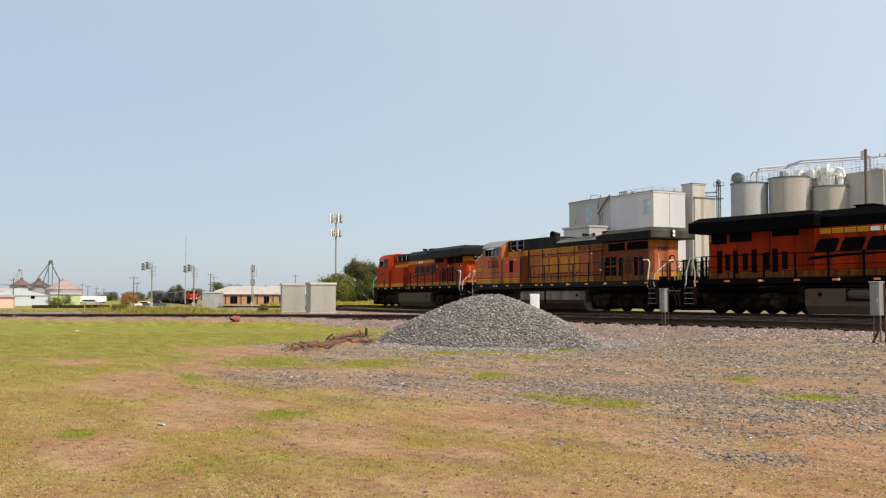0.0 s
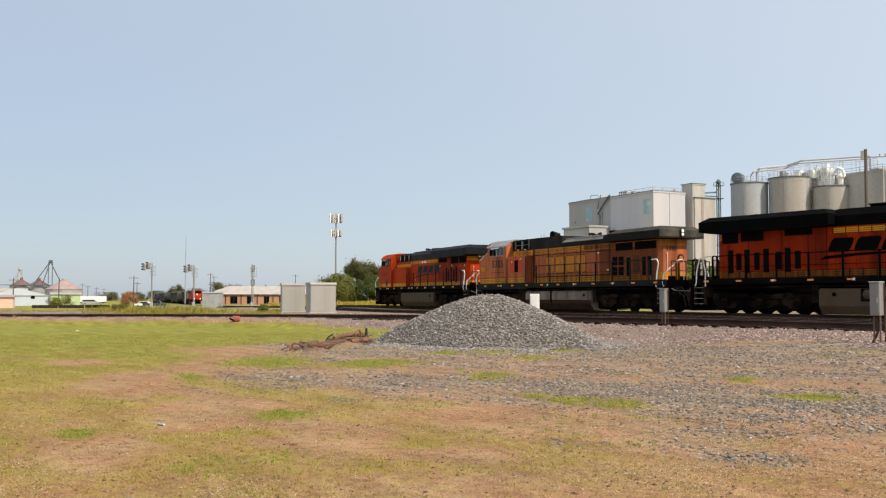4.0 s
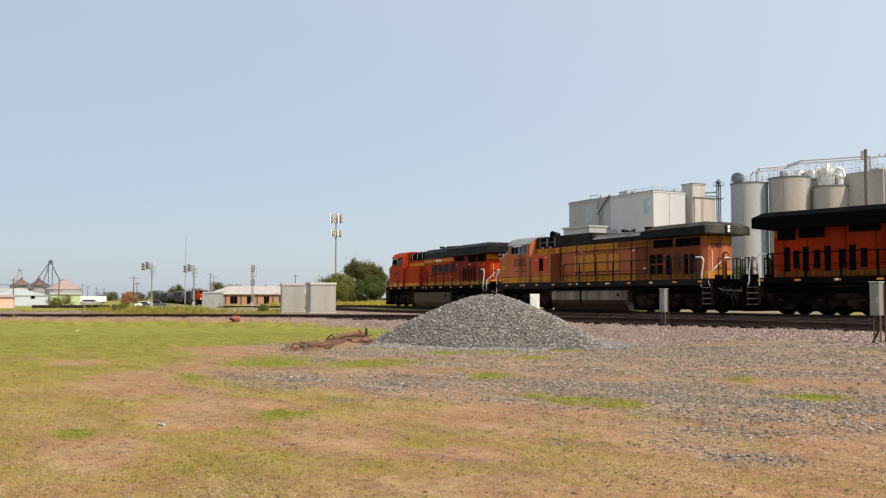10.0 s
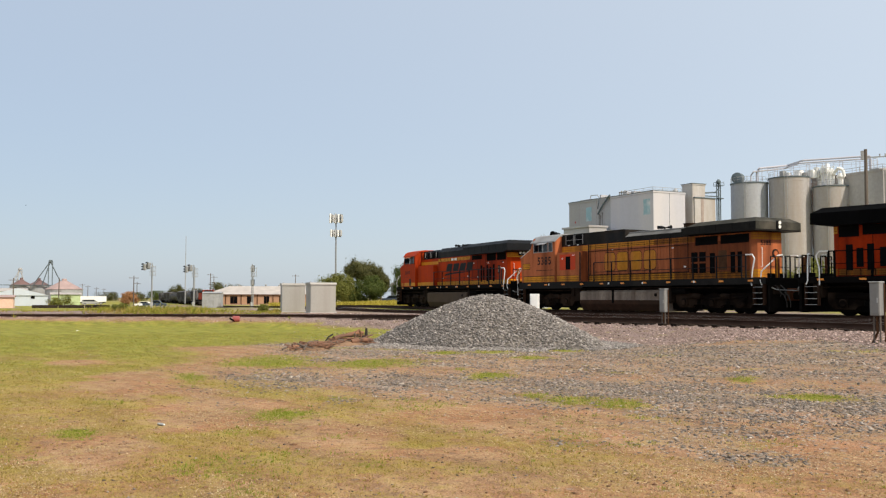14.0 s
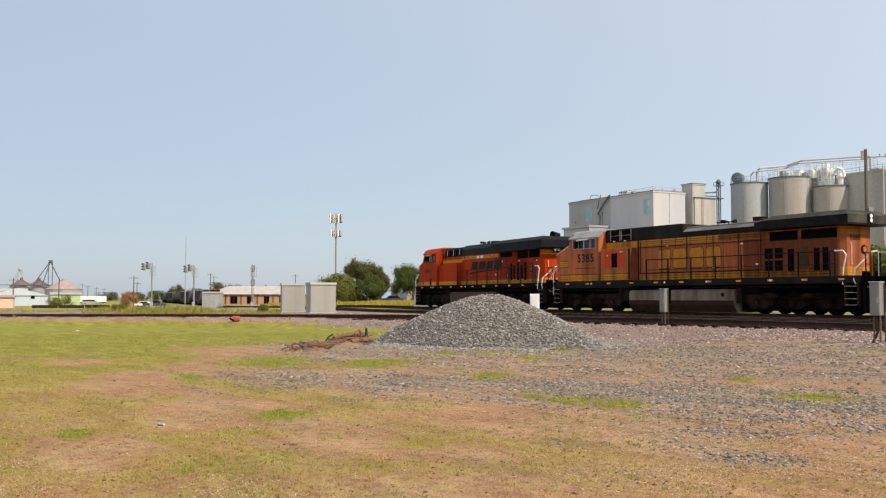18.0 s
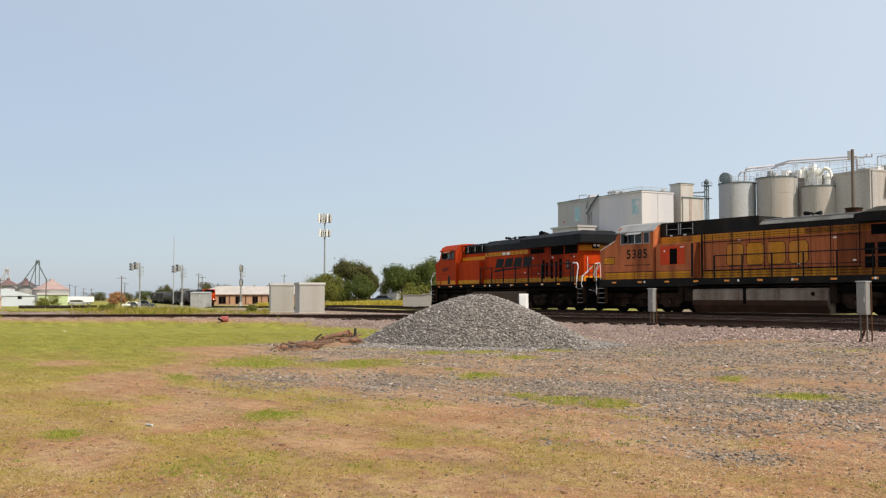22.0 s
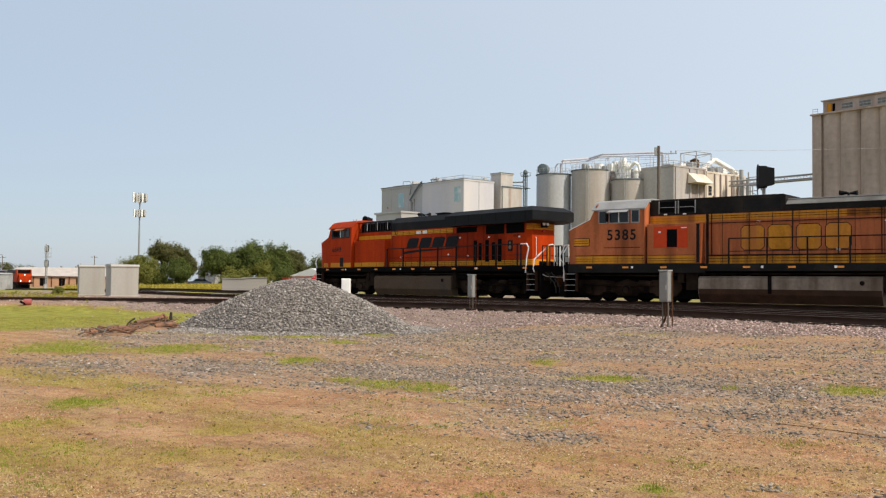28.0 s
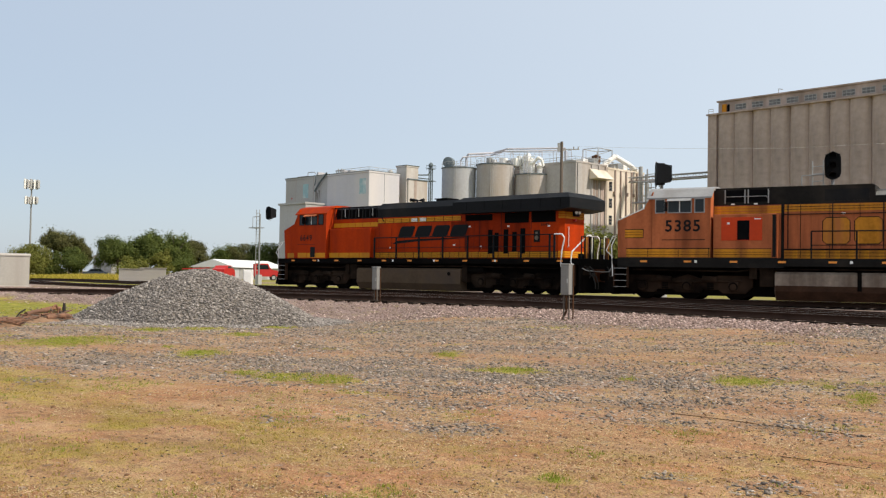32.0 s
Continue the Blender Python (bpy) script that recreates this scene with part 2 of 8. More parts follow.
# ---------- building helpers ----------
def box(bm, x0, y0, z0, x1, y1, z1, bevel=0.0):
    m = Matrix.Translation(((x0 + x1) / 2, (y0 + y1) / 2, (z0 + z1) / 2)) @ Matrix.Diagonal((abs(x1 - x0), abs(y1 - y0), abs(z1 - z0), 1))
    vs = bmesh.ops.create_cube(bm, size=1.0, matrix=m)["verts"]
    if bevel:
        es = list({e for v in vs for e in v.link_edges})
        bmesh.ops.bevel(bm, geom=es, offset=bevel, segments=2, profile=0.5, affect="EDGES")
    return bm


def bar(bm, a, b, r0, r1=None, n=8):
    a, b = Vector(a), Vector(b)
    d = b - a
    m = Matrix.Translation((a + b) / 2) @ d.to_track_quat("Z", "Y").to_matrix().to_4x4()
    bmesh.ops.create_cone(bm, cap_ends=True, segments=n, radius1=r0, radius2=r0 if r1 is None else r1, depth=d.length, matrix=m)
    return bm


def tube(bm, pts, r, n=6):
    for a, b in zip(pts, pts[1:]):
        bar(bm, a, b, r, n=n)
    return bm


def prism(bm, outline, a, b, axis="y"):
    """A closed outline (two coordinates in order) pushed from a to b along an axis."""
    put = {"y": lambda u, v, w: (u, w, v), "x": lambda u, v, w: (w, u, v), "z": lambda u, v, w: (u, v, w)}[axis]
    lo = [bm.verts.new(put(u, v, a)) for u, v in outline]
    hi = [bm.verts.new(put(u, v, b)) for u, v in outline]
    k = len(outline)
    bm.faces.new(lo)
    bm.faces.new(hi[::-1])
    for i in range(k):
        bm.faces.new((lo[i], hi[i], hi[(i + 1) % k], lo[(i + 1) % k])[::-1])
    return bm


def lathe(bm, profile, centre=(0, 0, 0), n=32):
    """A turned body: (radius, height) pairs from bottom to top."""
    rings = []
    for r, z in profile:
        rings.append([bm.verts.new((centre[0] + r * math.cos(2 * math.pi * i / n), centre[1] + r * math.sin(2 * math.pi * i / n), centre[2] + z)) for i in range(n)])
    for lo, hi in zip(rings, rings[1:]):
        for i in range(n):
            bm.faces.new((lo[i], lo[(i + 1) % n], hi[(i + 1) % n], hi[i]))
    bm.faces.new(rings[0][::-1])
    bm.faces.new(rings[-1])
    return bm


def mesh(name, bm, material, smooth=False):
    bmesh.ops.recalc_face_normals(bm, faces=bm.faces[:])
    me = bpy.data.meshes.new(name)
    bm.to_mesh(me)
    bm.free()
    for m in material if isinstance(material, (list, tuple)) else [material]:
        me.materials.append(m)
    if smooth:
        for p in me.polygons:
            p.use_smooth = True
    return me


def part(name, bm, material, parent=None, label="", smooth=False):
    ob = new(name, mesh(name, bm, material, smooth))
    if parent is not None:
        ob.parent = parent
    return tagged(ob, label)


def again(ob, m, parent=None):
    """One more part on the same mesh."""
    o = new(ob.name.split(".")[0], ob.data)
    o.parent = ob.parent if parent is None else parent
    o.matrix_local = m
    return o


def thing(name, x=0, y=0, z=0, turn=0, label="", category="", group="", kind=""):
    e = new(name)
    e.empty_display_size = 0.3
    e.matrix_world = pose(x, y, z, 0, 0, turn)
    return tagged(e, label, category, group, kind)


def new_bm():
    return bmesh.new()


def level(az, d):
    """Height of the ground far off: on the left it sinks along a sight line, fitted to the camera's view."""
    u = min(1, max(0, (-66.0 - az) / 5.0))
    return 0.5 + (min(0.5, max(-0.95, 1.47 - 0.01076 * d)) - 0.5) * u


def bearing(az, d):
    return math.sin(radians(az)) * d, math.cos(radians(az)) * d


def soup(name, verts, faces, material, parent=None):
    me = bpy.data.meshes.new(name)
    nf, k = faces.shape
    me.vertices.add(len(verts))
    me.vertices.foreach_set("co", np.asarray(verts, dtype=np.float32).ravel())
    me.loops.add(nf * k)
    me.loops.foreach_set("vertex_index", faces.astype(np.int32).ravel())
    me.polygons.add(nf)
    me.polygons.foreach_set("loop_start", np.arange(0, nf * k, k, dtype=np.int32))
    me.polygons.foreach_set("loop_total", np.full(nf, k, dtype=np.int32))
    me.update(calc_edges=True)
    me.materials.append(material)
    ob = new(name, me)
    if parent is not None:
        ob.parent = parent
    return ob


# ---------- lines of the three tracks ----------
def smooth_line(pts, step=0.8):
    p = np.array(pts, float)
    q = np.vstack([2 * p[0] - p[1], p, 2 * p[-1] - p[-2]])
    out = []
    for i in range(1, len(q) - 2):
        a, b, c, d = q[i - 1:i + 3]
        k = max(2, int(np.linalg.norm((c - b)[:2]) / step))
        for t in np.arange(k) / k:
            out.append(0.5 * (2 * b + (c - a) * t + (2 * a - 5 * b + 4 * c - d) * t * t + (3 * b - a - 3 * c + d) * t ** 3))
    out.append(p[-1])
    return np.array(out)


def offset(line, d):
    g = np.gradient(line[:, :2], axis=0)
    g /= np.linalg.norm(g, axis=1)[:, None]
    out = line.copy()
    out[:, 0] -= g[:, 1] * d
    out[:, 1] += g[:, 0] * d
    return out


# foot of the near rail of the near track; x, y, height
NEAR_RAIL = smooth_line([(-78, -26, .25), (-68, -9, .28), (-60.6, 1.9, .30), (-52.6, 9.96, .38), (-47.3, 14.4, .42), (-39.3, 18.8, .50), (-30, 22.0, .56),
                         (-22, 24.2, .55), (-13.5, 24.5, .50), (-5, 23.2, .5), (6, 20.0, .5), (20, 14, .5)])
NEAR_LINE = offset(NEAR_RAIL, 0.76)
MID_LINE = smooth_line([(-190, 46, -.56), (-120, 33, .20), (-80, 27.0, .5), (-60, 25.4, .5), (-47, 25.9, .52), (-35, 27.4, .54), (-22, 28.6, .54), (-12, 28.0, .5), (-2, 26.2, .5), (10, 22.6, .5), (24, 16, .5)])
TRAIN_LINE = smooth_line([(-260, 62, -.88), (-160, 45, -.25), (-115, 39.39, .23), (-100, 37.65, .45), (-88, 36.30, .55), (-78, 35.26, .57), (-68, 34.43, .57), (-58, 33.90, .57), (-48, 33.50, .57),
                          (-38, 33.47, .57), (-28, 34.47, .57), (-18, 36.51, .57), (-8, 39.34, .57), (4, 42.98, .57), (20, 48.6, .57), (45, 58, .57), (90, 76, .57)], 0.5)
RAIL_Z = 0.75


# ---------- noise on the plan ----------
class Lattice:
    def __init__(self, seed):
        self.t = np.random.RandomState(seed).rand(256, 256)

    def __call__(self, x, y):
        xi, yi = np.floor(x).astype(int), np.floor(y).astype(int)
        u, v = x - xi, y - yi
        u, v = u * u * (3 - 2 * u), v * v * (3 - 2 * v)
        g = lambda i, j: self.t[(xi + i) % 256, (yi + j) % 256]
        return (g(0, 0) * (1 - u) + g(1, 0) * u) * (1 - v) + (g(0, 1) * (1 - u) + g(1, 1) * u) * v


LAT = [Lattice(s) for s in range(8)]


def cloud(x, y, size, k, octaves=3):
    out, amp, tot = 0, 1.0, 0
    for o in range(octaves):
        out = out + amp * LAT[(k + o) % 8](x / size * 2 ** o + 17.3 * k, y / size * 2 ** o + 5.1 * k)
        tot += amp
        amp *= 0.55
    return out / tot


def step(v, lo, hi):
    t = np.clip((v - lo) / (hi - lo), 0, 1)
    return t * t * (3 - 2 * t)


def beside(line, x, y):
    """Signed distance to a line (positive on the camera's side) and its height there."""
    x, y = np.asarray(x, float), np.asarray(y, float)
    sh = x.shape
    x, y = x.ravel(), y.ravel()
    best, sd, hz = np.full(x.shape, 1e9), np.zeros(x.shape), np.zeros(x.shape)
    pts = line[::2]
    g = np.gradient(pts[:, :2], axis=0)
    for (px, py, pz), (gx, gy) in zip(pts, g):
        dx, dy = x - px, y - py
        d = dx * dx + dy * dy
        m = d < best
        best[m] = d[m]
        cr = gx * dy[m] - gy * dx[m]
        sd[m] = -np.sign(cr) * np.sqrt(d[m])
        hz[m] = pz
    return sd.reshape(sh), hz.reshape(sh)


def lie(x, y):
    """Height of the ground, and the distance from the near rail."""
    sd, zb = beside(NEAR_RAIL, x, y)
    top = zb - 0.05 + 0.09 * step(-np.asarray(x, float), 38, 48)
    w = 1.6 + 0.7 * cloud(x, y, 4, 1, 2)
    front = top * (1 - step(sd, 0.35, w + 1.6 + 10.5 * step(x, -25, -17))) + 0.03 * (cloud(x, y, 2.5, 2) - 0.5) + 0.10 * (cloud(x, y, 12, 3, 2) - 0.5)
    behind = top + (0.51 - top) * step(-sd, 1.7, 5) + 0.02 * (cloud(x, y, 1.5, 4) - 0.5)
    z = np.where(sd > 0.35, front, behind)
    az, r = np.degrees(np.arctan2(x, y)), np.hypot(x, y)
    u = np.clip((-66.0 - az) / 5.0, 0, 1) * (sd < -6)
    z = z + (np.clip(1.47 - 0.01076 * r, -0.95, 0.5) - 0.5) * u
    return z, sd


# patches on the plan: x, y, half width across and along the line from the tripod
GRAVEL_SPOTS = [(-16.5, 5.0, 1.13, 2.46), (-14.4, 4.2, 0.27, 0.53), (-15.5, 6.8, 0.93, 2.52), (-12.7, 4.8, 0.32, 0.94), (-9.3, 8.2, 0.85, 1.56), (-7.7, 6.6, 0.39, 0.69), (-6.8, 6.4, 0.33, 0.45), (-9.6, 11.0, 0.91, 2.01),
                (-8.1, 5.4, 0.14, 0.46), (-7.4, 9.0, 0.31, 0.57), (-25.0, 9.1, 1.67, 2.79), (-19.6, 10.1, 1.32, 3.35), (-17.0, 12.2, 1.88, 6.31), (-6.5, 6.7, 0.32, 0.52), (-6.7, 10.3, 0.77, 0.95), (-4.4, 9.7, 0.73, 0.84),
                (-3.3, 6.5, 0.2, 0.3), (-4.0, 6.2, 0.16, 0.16), (-5.2, 12.4, 0.47, 0.66)]
GREEN_SPOTS = [(-21.5, 6.4, 1.3, 2.3), (-19.8, 8.2, 1.2, 1.5), (-22.7, 12.9, 0.8, 0.9), (-22.6, 15.4, 0.55, 0.9), (-20.1, 12.6, 0.5, 0.8), (-15.6, 8.9, 0.5, 1.0), (-11.3, 7.8, 0.55, 0.8), (-10.7, 8.1, 0.5, 0.7),
               (-12.1, 7.7, 0.3, 0.37), (-12.7, 12.4, 0.25, 0.6), (-10.1, 11.2, 0.6, 0.5), (-22.9, 11.7, 0.6, 1.0), (-17.2, 9.1, 0.12, 0.59), (-11.9, 7.6, 0.23, 0.31), (-6.8, 12.5, 0.55, 0.6), (-8.1, 11.6, 0.13, 0.32),
               (-5.6, 12.7, 0.21, 0.29), (-4.9, 12.1, 0.19, 0.78), (-4.5, 5.5, 0.11, 0.14), (-18.0, 3.8, 0.33, 1.62), (-11.6, 3.6, 0.4, 0.58), (-10.9, 1.1, 0.2, 0.49)]
BARE_SPOTS = [(-29.9, 7.4, 1.61, 2.96), (-17.5, 2.8, 1.0, 2.6), (-14.8, 2.3, 0.21, 0.55), (-12.2, 3.1, 0.95, 2.2), (-9.4, 3.6, 0.7, 1.3), (-9.6, 1.1, 0.7, 1.1), (-10.2, 5.8, 0.62, 0.87), (-9.7, 6.9, 0.53, 0.67),
              (-23.1, 2.2, 0.62, 0.9), (-8.2, 3.9, 0.33, 0.41), (-9.8, 3.7, 0.47, 0.92), (-7.9, 4.3, 0.46, 0.63), (-6.6, 3.6, 0.2, 0.49), (-14.6, 3.3, 0.35, 1.2), (-10.9, 3.6, 0.4, 0.9)]


def patch_share(spots, x, y, rough, lo, hi):
    """How far each place lies inside one of the patches, 0 to 1, with a ragged rim."""
    out = np.zeros(np.shape(x))
    for px, py, ru, rv in spots:
        q = math.hypot(px, py)
        bx, by = px / q, py / q
        d = np.hypot(((x - px) * bx + (y - py) * by) / rv, ((x - px) * by - (y - py) * bx) / ru)
        out = np.maximum(out, 1 - step(d + rough, lo, hi))
    return out


def cover(x, y, sd):
    """Shares of grass, grey gravel, pink ballast and greenness on the plan."""
    r = np.hypot(x, y)
    n1, n2, n3 = cloud(x, y, 5, 0), cloud(x, y, 1.6, 3), cloud(x, y, 0.6, 5)
    edge = np.interp(x, [-60, -36, -31, -20, -15, -10, -6, -4, -1, 6], [30, 9.0, 6.2, 4.1, 4.6, 5.9, 6.4, 8.0, 10.5, 14])
    inside = y - edge + 3.2 * (n1 - 0.5) + 2.0 * (n2 - 0.5)
    # the gravel lies in bands drawn out across the lot
    band = cloud((x * 0.8 + 0.6 * y) / 5.0, (y * 0.8 - 0.6 * x), 1.5, 6)
    gravel = step(inside, -1.4, 5.0) * (0.31 + 0.58 * step(0.35 * n2 + 0.50 * band + 0.15 * n3 + 0.25 * (n1 - 0.5), 0.38, 0.64))
    gravel *= 1 - 0.35 * step(x, -15, -7) * step(y, 10, 14)
    gravel = np.maximum(gravel, 0.85 * step(8.4 - np.hypot(x + 26.2, y - 14.8) + 2.4 * (n2 - 0.5), 0, 3.5))
    rough = 1.1 * (n2 - 0.5) + 0.9 * (n3 - 0.5)
    bare = patch_share(BARE_SPOTS, x, y, 0.65 * rough, 0.7, 1.25)
    gravel *= 1 - 0.75 * bare * (r < 13)
    swept = 0.50 + 0.45 * step(0.55 * band + 0.25 * n2 + 0.2 * n3, 0.38, 0.62)
    gravel = np.maximum(gravel, swept * (0.72 + 0.28 * step(r, 9.0, 14.0)) * patch_share(GRAVEL_SPOTS, x, y, rough, 0.15, 1.8))
    pink = step(4.4 + 2.6 * (n1 - 0.5) + 1.4 * (n2 - 0.5) - sd, -0.6, 1.0)
    pink = np.where(sd < 0.35, 1.0, pink)
    dull = step(x + 3 * (n1 - 0.5), -11.5, -8.0) * (sd > 0.35)  # plain brown-grey stone takes over here
    gravel = np.maximum(gravel, dull * pink)
    pink = pink * (1 - 0.85 * dull)
    reach = 0.7 * step(-x, 38, 46)
    pink = pink * (1 - 0.45 * step(-x, 40, 48) * (sd > 0.35))
    strip = step(sd + 0.8 * (n2 - 0.5) + reach, 1.9, 3.1) * step(-29.3 - x + 6 * (n1 - 0.5) - 0.35 * (y - 10), -1.0, 2.0)
    lawn = step(-inside + 1.2 * (n2 - 0.5), -0.6, 1.2) * (0.25 + 0.75 * step(-x + 1.5 * (n1 - 0.5), 5.0, 11.0))
    drawn = cloud((x * 0.9 + 0.4 * y) / 3.0, (y * 0.9 - 0.4 * x), 1.1, 2)
    grass = lawn * (0.46 + 0.50 * step(0.5 * n2 + 0.3 * drawn + 0.2 * n3 + 0.4 * (n1 - 0.5) + 0.012 * (r - 14), 0.30, 0.68))
    grass = grass * (1 - 0.95 * bare)
    grass *= step(sd + 0.8 * (n2 - 0.5), 1.9, 3.1)
    grass = np.maximum(grass, strip)
    pink *= 1 - strip
    tuft = step(cloud((x * 0.8 + 0.6 * y) / 1.8, y * 0.8 - 0.6 * x, 1.4, 1), 0.64, 0.80) * step(inside, 0, 2) * 0.4
    tuft = np.maximum(tuft, 0.32 * step(cloud(x, y, 0.75, 5, 2), 0.62, 0.82) * step(-inside, -4.0, 0.5) * (1 - step(r, 16, 26)))
    tuft *= (sd > 4.5)
    tuft = np.maximum(tuft, patch_share(GREEN_SPOTS, x, y, 0.8 * (n2 - 0.5) + 0.9 * (n3 - 0.5), 0.3, 1.45) * (0.75 + 0.25 * step(n3, 0.3, 0.6)))
    grass = np.maximum(grass, 0.9 * tuft)
    far = (step(-sd, 4, 12) * step(-x, 52, 64) + step(-sd, 16, 34) * (1 - step(-x, 52, 64))) * (sd < 0)
    grass = np.maximum(grass, far * step(cloud(x, y, 9, 2), 0.35, 0.55))
    green = np.clip(step(r, 11, 30) * 0.85 + 0.8 * (n2 - 0.42) + tuft * 1.0 + strip * 0.55, 0, 1)
    gravel *= (1 - grass * 0.6) * (1 - 0.85 * tuft ** 2)
    return grass, gravel, pink, green, tuft


# ---------- ground: one sheet to the horizon ----------
def stretch(lo, hi, d, far):
    core = list(np.arange(lo, hi + d / 2, d))
    left, right, s = [], [], d
    a = lo
    while a > -far:
        s *= 1.28
        a -= s
        left.append(a)
    s, a = d, hi
    while a < far:
        s *= 1.28
        a += s
        right.append(a)
    return np.array(left[::-1] + core + right)


def build_ground():
    gx, gy = stretch(-64, 4, 0.26, 4200), stretch(-6, 34, 0.26, 4200)
    X, Y = np.meshgrid(gx, gy)
    Z, sd = lie(X, Y)
    grass, gravel, pink, green, tuft = cover(X, Y, sd)
    ny, nx = X.shape
    idx = np.arange(nx * ny).reshape(ny, nx)
    faces = np.stack([idx[:-1, :-1], idx[:-1, 1:], idx[1:, 1:], idx[1:, :-1]], -1).reshape(-1, 4)
    ob = soup("ground", np.stack([X, Y, Z], -1).reshape(-1, 3), faces, ground_material())
    at = ob.data.color_attributes.new("cover", "FLOAT_COLOR", "POINT")
    at.data.foreach_set("color", np.stack([grass, gravel, pink, green], -1).astype(np.float32).ravel())
    ob.data.polygons.foreach_set("use_smooth", np.ones(len(faces), dtype=bool))
    return tagged(ob, "dry lot of sandy dirt, thin grass and loose grey gravel", "ground", kind="structure")


def ground_material():
    m = bpy.data.materials.new("dirt_grass_and_gravel")
    m.use_nodes = True
    n, l = m.node_tree.nodes, m.node_tree.links
    b = n["Principled BSDF"]
    b.inputs["Roughness"].default_value, b.inputs["Specular IOR Level"].default_value = 0.95, 0.15
    at = n.new("ShaderNodeAttribute")
    at.attribute_name = "cover"
    sep = n.new("ShaderNodeSeparateColor")
    l.new(at.outputs["Color"], sep.inputs[0])
    tc = n.new("ShaderNodeTexCoord")

    def noisy(sc, detail=4, kind="ShaderNodeTexNoise"):
        t = n.new(kind)
        t.inputs["Scale"].default_value = sc
        if kind == "ShaderNodeTexNoise":
            t.inputs["Detail"].default_value = detail
        l.new(tc.outputs["Object"], t.inputs["Vector"])
        return t

    def rng(src, lo, hi, a=0.0, c=1.0):
        r = n.new("ShaderNodeMapRange")
        for k, v in (("From Min", lo), ("From Max", hi), ("To Min", a), ("To Max", c)):
            r.inputs[k].default_value = v
        l.new(src, r.inputs["Value"])
        return r.outputs["Result"]

    def mix(fac, a, c, kind="MIX"):
        x = n.new("ShaderNodeMix")
        x.data_type, x.blend_type = "RGBA", kind
        for sock, v in ((x.inputs["Factor"], fac), (x.inputs["A"], a), (x.inputs["B"], c)):
            if isinstance(v, (int, float)):
                sock.default_value = v
            elif isinstance(v, tuple):
                sock.default_value = (*v, 1)
            else:
                l.new(v, sock)
        return x.outputs["Result"]

    def add(a, c, gain):
        x = n.new("ShaderNodeMath")
        x.operation = "MULTIPLY_ADD"
        l.new(c, x.inputs[0])
        x.inputs[1].default_value = gain
        l.new(a, x.inputs[2])
        return x.outputs[0]

    fine, mid, big = noisy(38, 6).outputs["Fac"], noisy(7, 6).outputs["Fac"], noisy(0.8, 5).outputs["Fac"]
    patch = noisy(2.3, 5).outputs["Fac"]
    cells = noisy(26, kind="ShaderNodeTexVoronoi")
    specks = noisy(60, kind="ShaderNodeTexVoronoi")
    # sandy dirt: pale sand, tan soil and reddish clay, with pebbles
    crumb = noisy(95, 4).outputs["Fac"]
    coarse = noisy(13, kind="ShaderNodeTexVoronoi")
    dirt = mix(rng(patch, 0.36, 0.62), (0.375, 0.205, 0.10), (0.48, 0.285, 0.145))
    dirt = mix(rng(big, 0.42, 0.60), dirt, (0.43, 0.18, 0.078))
    dirt = mix(rng(mid, 0.50, 0.66, 0.0, 0.7), dirt, (0.505, 0.325, 0.175))
    dirt = mix(rng(mid, 0.36, 0.47, 0.75, 0.0), dirt, (0.21, 0.105, 0.053))
    dirt = mix(rng(fine, 0.30, 0.70, 0.40, 0.0), dirt, (0.17, 0.095, 0.052))
    dirt = mix(rng(crumb, 0.50, 0.62, 0.0, 0.55), dirt, (0.535, 0.375, 0.22))
    dirt = mix(rng(crumb, 0.36, 0.48, 0.75, 0.0), dirt, (0.13, 0.075, 0.042))
    near = rng(specks.outputs["Distance"], 0.16, 0.26, 1.0, 0.0)
    pebble = mix(near, dirt, mix(rng(specks.outputs["Color"], 0.1, 0.9), (0.14, 0.11, 0.085), (0.56, 0.45, 0.35)))
    dirt = mix(rng(patch, 0.38, 0.6, 0.2, 0.9), dirt, pebble)
    # gravel: single stones, more of them where the share is high, on dusty soil
    dirt = mix(rng(sep.outputs["Green"], 0.1, 0.9, 0.0, 0.72), dirt, (0.24, 0.175, 0.132))

    def strew(cell, share, gain, under):
        one = n.new("ShaderNodeSeparateColor")
        l.new(cell.outputs["Color"], one.inputs[0])
        less = n.new("ShaderNodeMath")
        less.operation = "MULTIPLY_ADD"
        l.new(share, less.inputs[0])
        less.inputs[1].default_value = gain
        neg = rng(one.outputs["Red"], 0, 1, 0, -1)
        l.new(neg, less.inputs[2])
        on = rng(less.outputs[0], -0.03, 0.03)
        body = rng(cell.outputs["Distance"], 0.38, 0.5, 1.0, 0.0)
        both_ = n.new("ShaderNodeMath")
        both_.operation = "MULTIPLY"
        l.new(on, both_.inputs[0])
        l.new(body, both_.inputs[1])
        tone = mix(rng(one.outputs["Green"], 0.05, 0.95), (0.095, 0.082, 0.072), (0.43, 0.375, 0.32))
        return mix(both_.outputs[0], under, tone)

    col = strew(cells, sep.outputs["Green"], 0.95, dirt)
    col = strew(coarse, sep.outputs["Green"], 0.30, col)
    pink = mix(rng(cells.outputs["Color"], 0.1, 0.9), (0.22, 0.15, 0.13), (0.46, 0.35, 0.31))
    pink = mix(rng(cells.outputs["Distance"], 0.15, 0.45, 0.0, 0.6), pink, (0.17, 0.12, 0.10))
    dry = mix(rng(fine, 0.32, 0.66), (0.205, 0.14, 0.032), (0.43, 0.315, 0.10))
    dry = mix(rng(mid, 0.40, 0.62, 0.0, 0.6), dry, (0.335, 0.25, 0.05))
